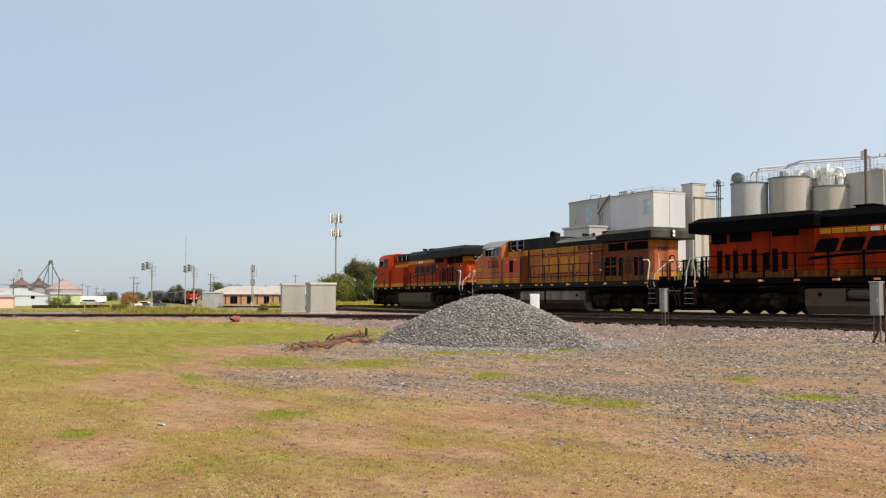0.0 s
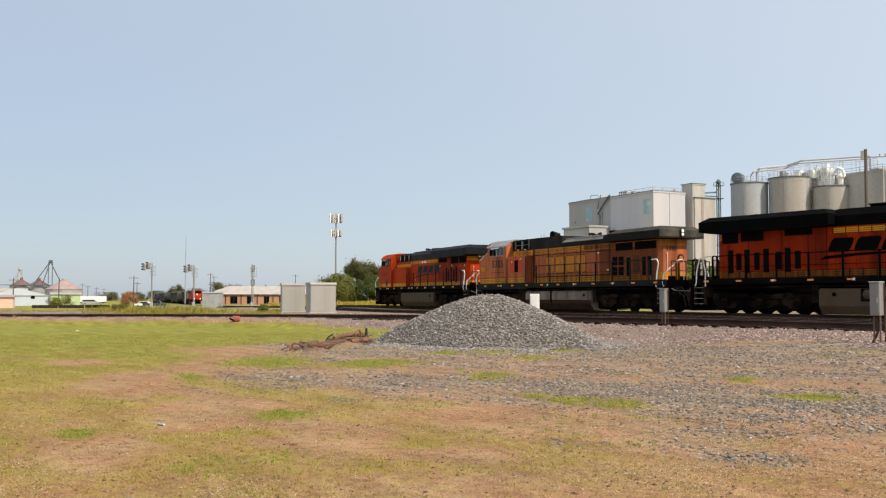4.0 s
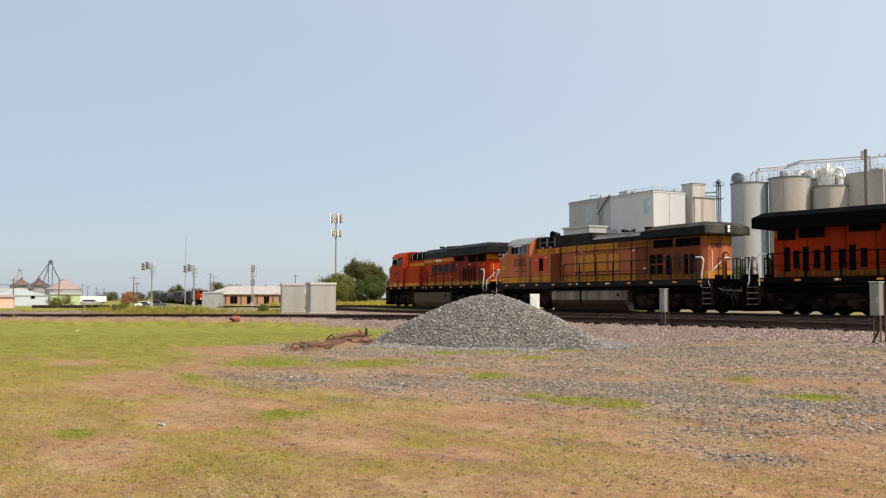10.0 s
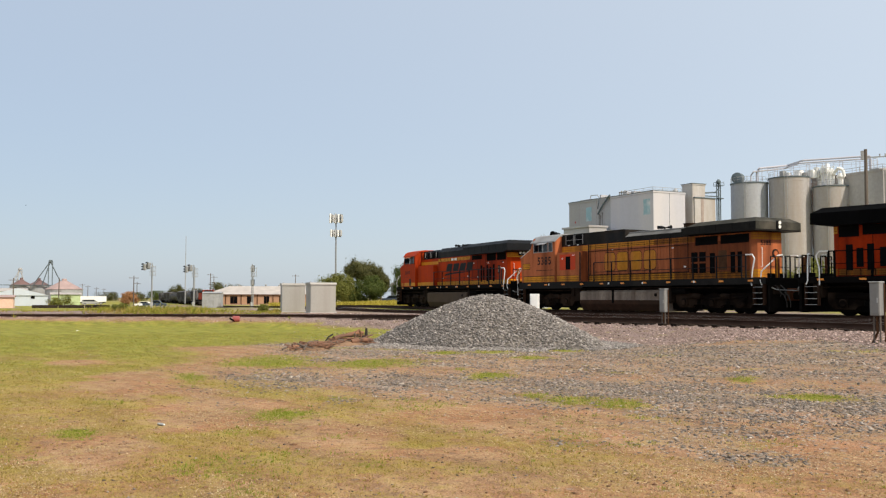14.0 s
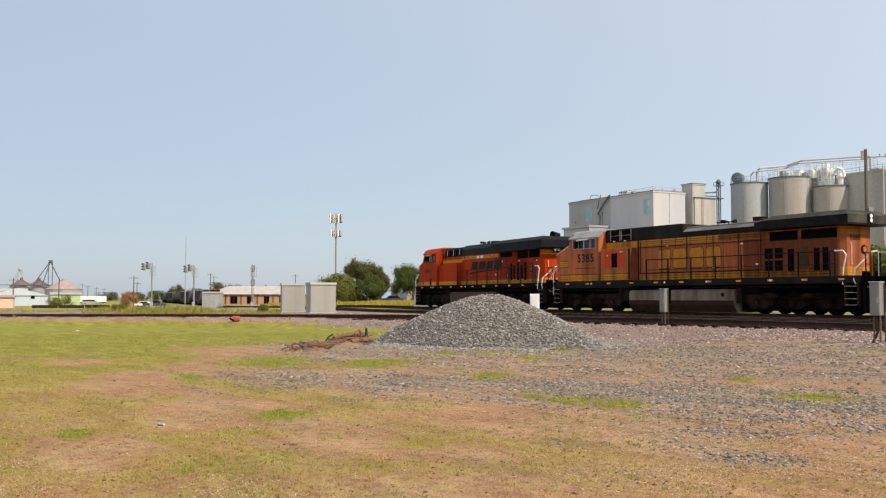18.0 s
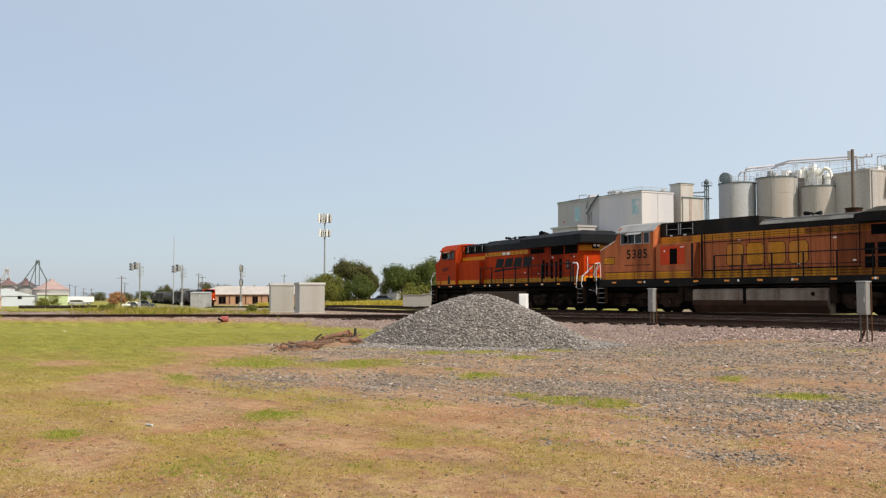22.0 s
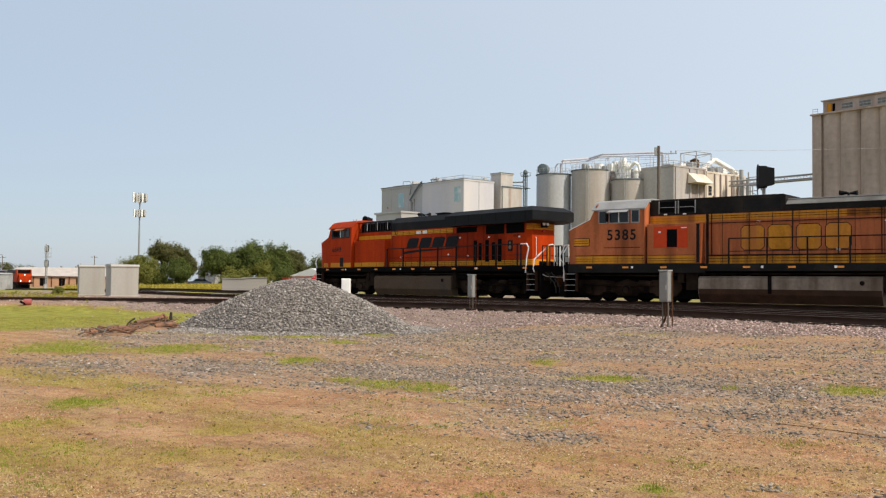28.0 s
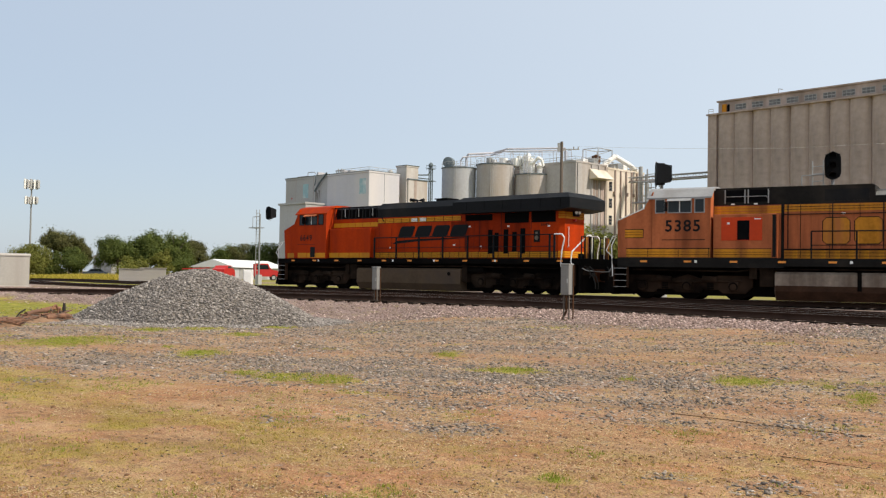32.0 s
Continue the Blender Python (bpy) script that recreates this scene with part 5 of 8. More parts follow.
        wing = [(2.1, 3.92), (2.1, 4.40), (9.0, 4.40), (9.0, 3.92), (8.3, 3.82), (2.4, 3.86)]
    else:
        for s in (-1, 1):
            n = 24
            w = (xr - 0.1 + 4.5) / n
            first = {}
            for k in range(n):
                a = -4.5 + k * w
                for key, z0, z1, m_ in (("hood_door", 2.05, 3.52, skin), ("upper_stripe_panel", 3.55, 3.83, yel), ("lower_stripe_panel", 1.70, 2.02, yel)):
                    if key == "upper_stripe_panel" and 3.9 < a < 8.2:
                        continue
                    # doors and stripes further back take darker tones
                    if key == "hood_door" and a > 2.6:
                        m_ = M_FADEDARK
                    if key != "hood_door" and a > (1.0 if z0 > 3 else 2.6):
                        m_ = M_DIMYEL
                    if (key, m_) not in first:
                        first[key, m_] = part(key, box(new_bm(), 0.008, s * y, z0, w - 0.008, s * (y + 0.012), z1), m_, L, "panel in a darker tone" if m_ in (M_FADEDARK, M_DIMYEL) else "")
                        first[key, m_].location = (a, 0, 0)
                    else:
                        again(first[key, m_], pose(a, 0, 0))
            for z in (3.63, 3.73, 1.79, 1.91, 2.025):
                plate(L, "pinstripe", -4.5, 3.8 if z > 3 else xr - 0.1, z, z + 0.022, y + 0.012, s, M_FADEBLACK, thick=0.003)
            part("side_box", box(new_bm(), -7.18, s * 0.93, 1.70, -4.70, s * 1.40, 3.46, 0.02), skin, L)
            fresh = plate(L, "fresh_panel", -6.85, -5.25, 2.40, 3.33, 1.40, s, M_FRESH, "newly painted red-orange panel", 0.015)
            plate(fresh, "dark_opening", -6.22, -5.74, 2.42, 3.20, 1.415, s, M_HOLE, thick=0.004)
            plate(fresh, "sticker", -6.62, -6.52, 3.05, 3.13, 1.415, s, M_WHITE, thick=0.003)
            plate(fresh, "latch_strip", -5.55, -5.30, 3.24, 3.28, 1.415, s, M_WHITE, thick=0.003)
            # plate added over this sunlit end, darkening it by colour
            part("box_end", box(new_bm(), -4.70, s * 0.95, 1.70, -4.688, s * 1.40, 3.46), M_FADEDARK, L, "brown plate dimming the side box's sunlit end")
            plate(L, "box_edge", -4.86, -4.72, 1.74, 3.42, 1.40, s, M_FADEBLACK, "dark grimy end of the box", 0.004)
            plate(L, "side_box_stripe", -7.16, -4.90, 1.72, 2.05, 1.40, s, yel)
            for z in (1.82, 1.92, 2.06):
                plate(L, "pinstripe", -7.16, -4.90, z, z + 0.018, 1.406, s, M_FADEBLACK, thick=0.003)
            plate(L, "nose_flash_rim", -10.92, -10.10, 2.52, 2.90, 1.42, s, M_FADEBLACK, thick=0.004)
            plate(L, "nose_flash", -10.92, -10.13, 2.55, 2.87, 1.424, s, yel, "yellow flash on the nose", 0.004)
            for q in (2.65, 2.76):
                plate(L, "pinstripe", -10.92, -10.16, q, q + 0.02, 1.428, s, M_FADEBLACK, thick=0.003)
            plate(L, "cab_line", -9.3, -7.5, 2.42, 2.45, 1.47, s, M_FADEBLACK, thick=0.004)
            for z in (3.50, 3.61, 3.72):
                plate(L, "upper_stripe", -7.26, -4.55, z, z + 0.085, y, s, yel, thick=0.008)
            for q in np.arange(-3.9, 4.0, 1.08):
                plate(L, "seam_strip", q, q + 0.022, 1.72, 3.83, y + 0.0125, s, M_FADEBLACK, thick=0.004)
            plate(L, "seam_strip", -4.62, -4.50, 1.66, 3.84, y + 0.004, s, M_FADEBLACK, thick=0.012)
            for z in (3.44, 2.06):
                part("grab_line", tube(new_bm(), [(-4.5, s * (y + 0.06), z), (3.9, s * (y + 0.06), z)], 0.02, 5), M_FADEBLACK, L)
            for q in (-4.35, -2.7, -0.9, 0.9, 2.5, 3.85):
                part("grab_post", tube(new_bm(), [(q, s * (y + 0.06), 2.06), (q, s * (y + 0.06), 3.84)], 0.02, 5), M_FADEBLACK, L)
            for a, c in ((-2.4, 3.42), (0.8, 2.2), (2.6, 3.3), (3.5, 2.3)):
                plate(L, "notice", a, a + 0.16, c, c + 0.06, y + 0.0125, s, M_WHITE)
            for a, b_, c, d in ((4.35, 5.9, 3.36, 3.78), (6.1, 7.95, 3.36, 3.78)):
                plate(L, "screen", a, b_, c, d, y + 0.012, s, M_HOLE, "black radiator screen", 0.008)
            for a in (4.05, 4.62):
                for c in (1.98, 2.55):
                    plate(L, "louvre", a, a + 0.45, c, c + 0.48, y + 0.012, s, M_HOLE, "square air opening", 0.008)
            for a, b_ in ((5.35, 5.7), (6.75, 7.05), (7.2, 7.5)):
                plate(L, "louvre", a, b_, 1.95, 2.95, y + 0.012, s, M_HOLE, "tall dark air slot", 0.008)
            plate(L, "control_hatch", 5.95, 6.5, 2.1, 3.05, y + 0.012, s, M_RUST, thick=0.01)
            emblem(L, -3.05, 1.35, 2.28, 3.28, y + 0.013, s, M_WORNYEL, M_FADEBLACK)
            lettering(L, "5385", 0.66, -8.42, 1.474, 2.66, s, M_BLACK)
        end = lettering(L, "5385", 0.30, 0, 0, 0, -1, M_BLACK)
        end.matrix_local = Matrix.Translation((xr + 0.262, -0.25, 3.18)) @ pose(0, 0, 0, 90, 0, 90)
        for s in (-1, 1):
            for z0, z1 in ((3.5, 3.60), (3.62, 3.70), (3.72, 3.82), (1.72, 1.83), (1.85, 1.96), (1.98, 2.09)):
                bm = prism(new_bm(), [(xr, s * 0.936), (xr + 0.256, s * 0.786), (xr + 0.256, 0), (xr + 0.23, 0), (xr + 0.23, s * 0.76), (xr, s * 0.91)], z0, z1, "z")
                part("end_stripe", bm, yel, L)
        bm = prism(new_bm(), [(x0, ztop), (x0, 4.56), (-1.3, 4.56), (-1.2, 4.52), (-1.2, ztop)], -0.93, 0.93)
        prism(bm, [(-0.93, ztop), (-0.93, 4.12), (-0.6, 4.36), (0.6, 4.36), (0.93, 4.12), (0.93, ztop)], -1.24, 5.0, "x")
        part("hood_roof", bm, top, L)
        for s in (-1, 1):
            for a, b_ in ((-6.8, -6.05), (-5.88, -5.13)):
                plate(L, "intake_grille", a, b_, 3.98, 4.46, 0.93, s, M_HOLE, thick=0.008)
            for a in (-6.82, -6.03, -5.90, -5.11):
                part("grille_post", box(new_bm(), a - 0.022, s * 0.94, 3.92, a + 0.022, s * 0.97, 4.48), M_CABROOF, L)
            part("grille_rail", tube(new_bm(), [(-6.82, s * 0.96, 4.2), (-5.2, s * 0.96, 4.2), (-5.11, s * 0.96, 4.12)], 0.014, 5), M_CABROOF, L)
            for a in (-6.5, -5.6):
                part("roof_lamp", box(new_bm(), a - 0.07, s * 0.93, 3.86, a + 0.07, s * 1.0, 3.92, 0.01), M_SILVER, L)
            plate(L, "roof_hatch", -3.0, -1.4, 3.95, 4.40, 0.93, s, M_BLACK, thick=0.01)
            for a in (-1.1, 0.15, 1.4, 2.65):
                plate(L, "roof_panel", a, a + 1.1, 3.9, 4.08, 0.93, s, M_FADEBLACK, thick=0.008)
        for s in (-1, 1):
            # pale strip put in for sky light along the roof's edge
            part("roof_edge", box(new_bm(), -1.2, s * 0.60, 4.33, 4.2, s * 0.68, 4.375, 0.01), M_CABROOF, L, "pale strip for the sky-lit roof edge")
            # slope coloured paler than the roof to stand for reflected sky
            part("roof_slope", prism(new_bm(), [(s * 0.935, 4.125), (s * 0.61, 4.362), (s * 0.61, 4.35), (s * 0.935, 4.11)], -1.19, 4.2, "x"), M_SLOPE, L, "roof slope paled for the sky's reflection")
        bm = bar(new_bm(), (3.0, 0, 4.34), (3.0, 0, 4.58), 0.36, 0.34, n=20)
        bar(bm, (3.0, 0, 4.58), (3.0, 0, 4.62), 0.38, n=20)
        part("exhaust_pipe", bm, M_STEPS, L, "short rusty exhaust pipe")
        wing = [(3.9, 3.90), (3.9, 4.20), (4.3, 4.28), (8.85, 4.28), (8.85, 3.86)]
    eave, crown = (4.40, 4.64) if new_look else (4.28, 4.50)
    hood = part("radiator_hood", prism(new_bm(), [(u, min(v, eave)) for u, v in wing], -1.47, 1.47), top, L, "black overhanging radiator hood")
    xa, xb = (2.1, 9.0) if new_look else (4.3, 8.85)
    bm = new_bm()
    lo_ = [bm.verts.new(v) for v in ((xa, -1.47, eave), (xb, -1.47, eave), (xb, 1.47, eave), (xa, 1.47, eave))]
    hi_ = [bm.verts.new(v) for v in ((xa + 0.4, -1.08, crown), (xb - 0.35, -1.08, crown), (xb - 0.35, 1.08, crown), (xa + 0.4, 1.08, crown))]
    bm.faces.new(hi_)
    for k in range(4):
        bm.faces.new((lo_[k], lo_[(k + 1) % 4], hi_[(k + 1) % 4], hi_[k]))
    part("hood_top", bm, top if new_look else M_HOODLIT, hood, "" if new_look else "dusty sloping hood top, paled as if lit")
    # the end plate's paler olive has the sun on that face painted in
    part("hood_end", box(new_bm(), xb, -1.45, 3.93, xb + 0.012, 1.45, eave - 0.01), M_HOODLIT if not new_look else top, hood)
    for s in (-1, 1):
        for q in np.arange(xa + 0.9, xb - 0.3, 1.1):
            part("hood_seam", box(new_bm(), q, s * 1.47, 3.95, q + 0.02, s * 1.474, eave), M_HOLE, hood)
    # small things on the roof and the end
    hx, hz = (-1.7, 4.74) if new_look else (1.0, 4.50)
    bm = bar(new_bm(), (hx, 0, hz - 0.14), (hx, 0, hz + 0.02), 0.05)
    for yy, d in ((-0.18, -1), (0.0, -1), (0.18, 1)):
        bar(bm, (hx, yy, hz + 0.04), (hx + d * 0.30, yy, hz + 0.05), 0.04, 0.10, n=12)
    bar(bm, (hx, -0.25, hz + 0.03), (hx, 0.25, hz + 0.03), 0.03)
    part("horn", bm, M_BLACK, L)
    if new_look:
        part("exhaust_pipe", box(box(new_bm(), 0.0, -0.4, 4.55, 0.8, 0.4, 4.72, 0.03), -0.06, -0.46, 4.72, 0.86, 0.46, 4.77, 0.02), M_BLACK, L)
    if new_look:
        lamp = part("rear_light", box(new_bm(), xr + 0.25, -0.2, 3.62, xr + 0.42, 0.2, 3.98, 0.03), M_BLACK, L)
        for yy in (-0.13, 0.13):
            part("lens", bar(new_bm(), (xr + 0.41, yy, 3.80), (xr + 0.44, yy, 3.80), 0.095, n=14), M_LAMP, lamp)
        part("marker_lamp", bar(new_bm(), (xr + 0.25, -0.05, 3.45), (xr + 0.36, -0.05, 3.45), 0.07, n=12), M_RED, L, "red marker lamp")
    else:
        lamp = part("rear_light", box(new_bm(), 8.85, -0.16, 3.96, 8.93, 0.16, 4.34, 0.03), M_FADEBLACK, L)
        for zz in (4.05, 4.24):
            part("lens", bar(new_bm(), (8.92, 0, zz), (8.95, 0, zz), 0.085, n=14), M_LAMP, lamp)
        ring = part("filler_ring", bar(new_bm(), (xr + 0.25, 0.35, 2.85), (xr + 0.285, 0.35, 2.85), 0.2, n=20), M_FADEBLACK, L, "round sand filler")
        part("filler_cap", bar(new_bm(), (xr + 0.28, 0.35, 2.85), (xr + 0.31, 0.35, 2.85), 0.12, n=16), M_FADED, ring)
    part("rear_grab", tube(new_bm(), [(xr + 0.25, -0.55, 2.2), (xr + 0.31, -0.55, 2.2), (xr + 0.31, -0.55, 3.1), (xr + 0.25, -0.55, 3.1)], 0.016), M_SILVER, L)
    # walkway rails
    for s in (-1, 1):
        xs = list(np.arange(-3.4, 8.2, 1.62)) + [8.2]
        hw = 0.045 if new_look else 0.028
        for a in xs:
            part("stanchion", box(new_bm(), a - hw, s * 1.42, 1.66, a + hw, s * 1.47, 2.74), M_BLACK, L)
        part("side_rail", tube(new_bm(), [(xs[0], s * 1.45, 2.74), (xs[-1], s * 1.45, 2.74)], 0.026), M_BLACK, L)
        part("middle_rail", tube(new_bm(), [(xs[0], s * 1.45, 2.2), (xs[-1], s * 1.45, 2.2)], 0.015), M_BLACK, L)
        handrail(L, [(8.2, s * 1.46, 2.74), (8.62, s * 1.46, 2.74), (8.76, s * 1.46, 2.55), (8.62, s * 1.46, 2.0), (8.60, s * 1.50, 1.3)], 0.032, label="bent white-painted handrail")
        handrail(L, [(9.57, s * 0.55, 2.70), (9.52, s * 0.78, 2.68), (9.16, s * 1.46, 1.95), (9.14, s * 1.50, 1.5), (9.22, s * 1.50, 1.33)], 0.032, label="bent white-painted handrail")
        handrail(L, [(9.58, s * 0.5, 1.66), (9.58, s * 0.5, 2.66)], 0.022, label="white end handrail")
        handrail(L, [(-11.4, s * 1.2, 2.6), (-11.5, s * 1.46, 2.2), (-11.46, s * 1.48, 1.6), (-11.42, s * 1.5, 0.9)], 0.024)
        for a in np.arange(-10.2, 9.0, 1.86):
            part("reflector", box(new_bm(), a, s * (1.5 if new_look else 1.52), 1.50, a + 0.30, s * (1.512 if new_look else 1.532), 1.58), M_AMBER, L)
        for a in (-7.9, -2.0, 0.9, 4.8):
            part("marker", box(new_bm(), a, s * 1.5, 1.49, a + 0.1, s * (1.515 if new_look else 1.535), 1.59), M_WHITE, L)
        end_rail = part("end_rail", tube(new_bm(), [(9.52, s * 0.3, 1.66), (9.52, s * 0.3, 2.62), (9.52, s * 1.25, 2.62), (9.52, s * 1.25, 1.66)], 0.028, 6), M_BLACK, L, "black end platform rail")
        part("rail_bar", tube(new_bm(), [(9.52, s * 0.3, 2.15), (9.52, s * 1.25, 2.15)], 0.02, 6), M_BLACK, end_rail)
        part("kick_plate", box(new_bm(), 9.44, s * 0.3, 1.66, 9.5, s * 1.40, 1.86), M_FRAME, L)
        part("end_gate", box(new_bm(), 9.50, s * 0.72, 1.66, 9.56, s * 0.98, 2.64, 0.015), M_RUST2, L, "rusty orange end gate")
        part("end_chain_post", tube(new_bm(), [(9.56, s * 0.9, 1.66), (9.56, s * 0.9, 2.6)], 0.02), M_YELLOW, L)
    return L, wheels


LOCO_A, WHEELS_A = locomotive("new", "bright orange and black diesel locomotive with yellow stripes")
LOCO_B, WHEELS_B = locomotive("old", "sun-faded salmon orange diesel locomotive with yellow bands and dark roof")
LOCO_C = copy_thing(LOCO_A, pose(0, 0, 0))
tagged(LOCO_C, "orange and black diesel locomotive in darker tones, coupled tail first")
# the tail locomotive repeats LOCO_A's colours in darker tones
TAIL_TONES = {M_ORANGE: M_THIRD, M_BLACK: M_DEEPBLACK, M_YELLOW: M_DIMYEL}
for o_ in LOCO_C.children_recursive:
    if o_.type == "MESH" and o_.data.materials and o_.data.materials[0] in TAIL_TONES:
        if o_.data.materials[0] is M_YELLOW and o_.data.vertices[0].co.z > 2.2:
            continue
        o_.material_slots[0].link = "OBJECT"
        o_.material_slots[0].material = TAIL_TONES[o_.data.materials[0]]
WHEELS_C = [o for o in LOCO_C.children if o.name.startswith("wheelset")]
for s_ in (-1, 1):
    lettering(LOCO_A, "6649", 0.46, -9.0, 1.474, 2.58, s_, M_BLACK)
    lettering(LOCO_A, "6649", 0.20, 7.3, 0.934, 3.12, s_, M_STEPS)
for o_ in (LOCO_A, LOCO_B, LOCO_C):
    tagged(o_, group="coupled locomotives")

# ---------- the processing plant beyond the tracks ----------
GZ = 0.5


def wall_box(name, x0, y0, z0, x1, y1, z1, material, parent, label="", bevel=0.05):
    return part(name, box(new_bm(), x0, y0, z0, x1, y1, z1, bevel), material, parent, label)


def parapet(parent, x0, y0, x1, y1, z, material, h=0.5, t=0.3):
    bm = new_bm()
    for q in ((x0 - 0.1, y0 - 0.1, x1 + 0.1, y0 + t), (x0 - 0.1, y1 - t, x1 + 0.1, y1 + 0.1), (x0 - 0.1, y0 + t, x0 + t, y1 - t), (x1 - t, y0 + t, x1 + 0.1, y1 - t)):
        box(bm, q[0], q[1], z, q[2], q[3], z + h)
    return part("parapet", bm, material, parent)


def roof_rail(parent, pts, h=1.0, gap=1.6, material=None):
    bm = new_bm()
    for a, b in zip(pts, pts[1:]):
        a, b = Vector(a), Vector(b)
        tube(bm, [a + Vector((0, 0, h)), b + Vector((0, 0, h))], 0.05, 5)
        tube(bm, [a + Vector((0, 0, h * 0.5)), b + Vector((0, 0, h * 0.5))], 0.035, 5)
        n = max(1, int((b - a).length / gap))
        for k in range(n + 1):
            p = a.lerp(b, k / n)
            bar(bm, p, p + Vector((0, 0, h)), 0.04, n=5)
    return part("roof_railing", bm, material or M_STEEL, parent)


def white_block():
    t = thing("factory_block", label="tall windowless white and grey factory block with pipes on its roof", category="factory building")
    t.matrix_world = Matrix.LocRotScale((0, 0, 0.15), None, (0.9, 0.9, 0.9))
    foot = 0.2
    wall_box("wall", -185.3, 127.0, foot, -169.0, 141, 23.4, M_PLANTG, t, "stained grey concrete wall")
    wall_box("wall", -169.0, 126.8, foot, -154.4, 135.3, 23.4, M_PLANTW, t, "smooth pale panel wall")
    parapet(t, -185.3, 127.0, -169.0, 141, 23.4, M_PLANTG, 0.42)
    parapet(t, -169.0, 126.8, -154.4, 135.3, 23.4, M_PLANTW, 0.36, 0.2)
    part("coping", box(new_bm(), -169.05, 126.62, 23.76, -154.25, 126.98, 23.86), M_HAZE, t, "thin dark roof coping")
    part("coping", box(new_bm(), -154.55, 126.98, 23.76, -154.25, 135.45, 23.86), M_HAZE, t, "thin dark roof coping")
    part("coping", box(new_bm(), -185.45, 126.82, 23.82, -169.05, 127.1, 23.95), M_HAZE, t, "thin dark roof coping")
    part("faded_mark", box(new_bm(), -157.6, 126.77, 18.9, -155.4, 126.796, 22.2), M_TEAL, t, "faded teal painted patch")
    for a, b_, c, d in ((-178.4, -176.3, 19.0, 22.2), (-178.8, -176.9, 15.0, 17.6)):
        part("faded_mark", box(new_bm(), a, 126.97, c, b_, 126.996, d), M_TEAL, t, "faded teal painted patch")
    part("red_mark", box(new_bm(), -182.9, 126.97, 18.9, -182.55, 126.996, 19.35), M_RED, t, "small red mark on the wall")
    part("panel_joint", box(new_bm(), -154.4, 131.0, foot, -154.37, 131.08, 23.4), M_HAZE, t)
    for a in (-181.2, -174.4, -171.6):
        part("panel_joint", box(new_bm(), a, 126.97, foot, a + 0.07, 127.0, 23.4), M_CONC2, t)
    for a, c, d in ((-173.6, 12.5, 20.4), (-173.1, 15.0, 20.0), (-172.4, 16.2, 20.6), (-170.2, 12.0, 17.2), (-169.6, 12.0, 16.6)):
        part("wall_stain", prism(new_bm(), [(a, d), (a + 0.5, d), (a + 0.32, (c + d) / 2), (a + 0.22, c), (a + 0.1, (c + d) / 2 + 1)], 126.955, 126.965), M_STAIN, t, "dark run of dirt down the wall")
    part("duct", tube(new_bm(), [(-173.4, 126.6, 20.3), (-171.6, 126.6, 22.2), (-168.8, 126.5, 24.2)], 0.2), M_HAZE, t, "dark duct climbing the wall")
    part("duct_bracket", tube(new_bm(), [(-173.9, 126.9, 21.6), (-172.9, 126.5, 22.9), (-172.9, 126.5, 23.9)], 0.1), M_HAZE, t)
    part("wall_bracket", tube(new_bm(), [(-170.6, 126.7, 16.6), (-169.2, 126.6, 16.6), (-169.2, 126.6, 14.6)], 0.09), M_HAZE, t)
    for x, y, w, h in ((-183.6, 129, 4.2, 0.55), (-176.6, 129.5, 0.5, 1.2), (-174.8, 131, 1.0, 0.8), (-167.0, 129, 0.7, 1.0), (-165.4, 129.6, 1.1, 0.9), (-162.6, 131, 2.4, 0.35)):
        part("roof_unit", box(new_bm(), x, y, 23.4, x + w, y + 2, 23.9 + h, 0.05), M_PLANTG, t)
    part("roof_pipe", tube(new_bm(), [(-178.0, 128, 23.6), (-178.0, 128, 25.0), (-175.4, 128, 24.9), (-174.6, 128, 24.1)], 0.09), M_STEEL, t)
    for k in range(5):
        x = -167.2 + k * 0.62
        part("roof_vent", bar(bar(new_bm(), (x, 128, 23.4), (x, 128, 24.6 + 0.4 * (k % 2)), 0.13), (x - 0.25, 128, 24.6), (x + 0.25, 128, 24.7), 0.14), M_STEEL, t)
    roof_rail(t, [(-164, 127.2, 23.7), (-155, 127.2, 23.7), (-155, 134.8, 23.7)], 0.9, 2.4, M_ALU)
    part("roof_vessel", lathe(new_bm(), [(0.5, 0), (0.62, 0.5), (0.45, 1.1), (0.1, 1.3)], (-156.2, 134.2, 23.4), 14), M_STEEL, t)
    # low wing in front, with a coped roof
    wall_box("wing", -175.8, 119, foot, -166.1, 123.6, 16.7, M_PLANTG, t, "lower grey wing")
    part("wing_coping", box(new_bm(), -176.1, 118.7, 16.7, -165.9, 123.9, 17.1), M_PLANTG, t)
    wall_box("link", -172.0, 123.9, foot, -166.6, 126.7, 16.3, M_PLANTG, t)
    # stair tower and its lower bay
    wall_box("tower", -156.9, 136.6, foot, -153.6, 140.1, 25.4, M_CONC, t, "square concrete stair tower")
    parapet(t, -156.9, 136.6, -153.6, 140.1, 25.4, M_CONC, 0.3, 0.2)
    part("tower_coping", box(new_bm(), -157.1, 136.4, 25.7, -153.4, 140.3, 25.8), M_HAZE, t)
    wall_box("bay", -157.4, 136.9, foot, -153.25, 142.6, 22.6, M_CONC, t, "lower stained concrete bay")
    part("bay_coping", box(new_bm(), -157.6, 136.8, 22.6, -153.1, 142.8, 22.85), M_HAZE, t)
    part("bay_joint", box(new_bm(), -153.25, 138.6, foot, -153.2, 139.3, 22.6), M_CONC2, t, "dark recessed strip")
    mx, my = -157.0, 146.5
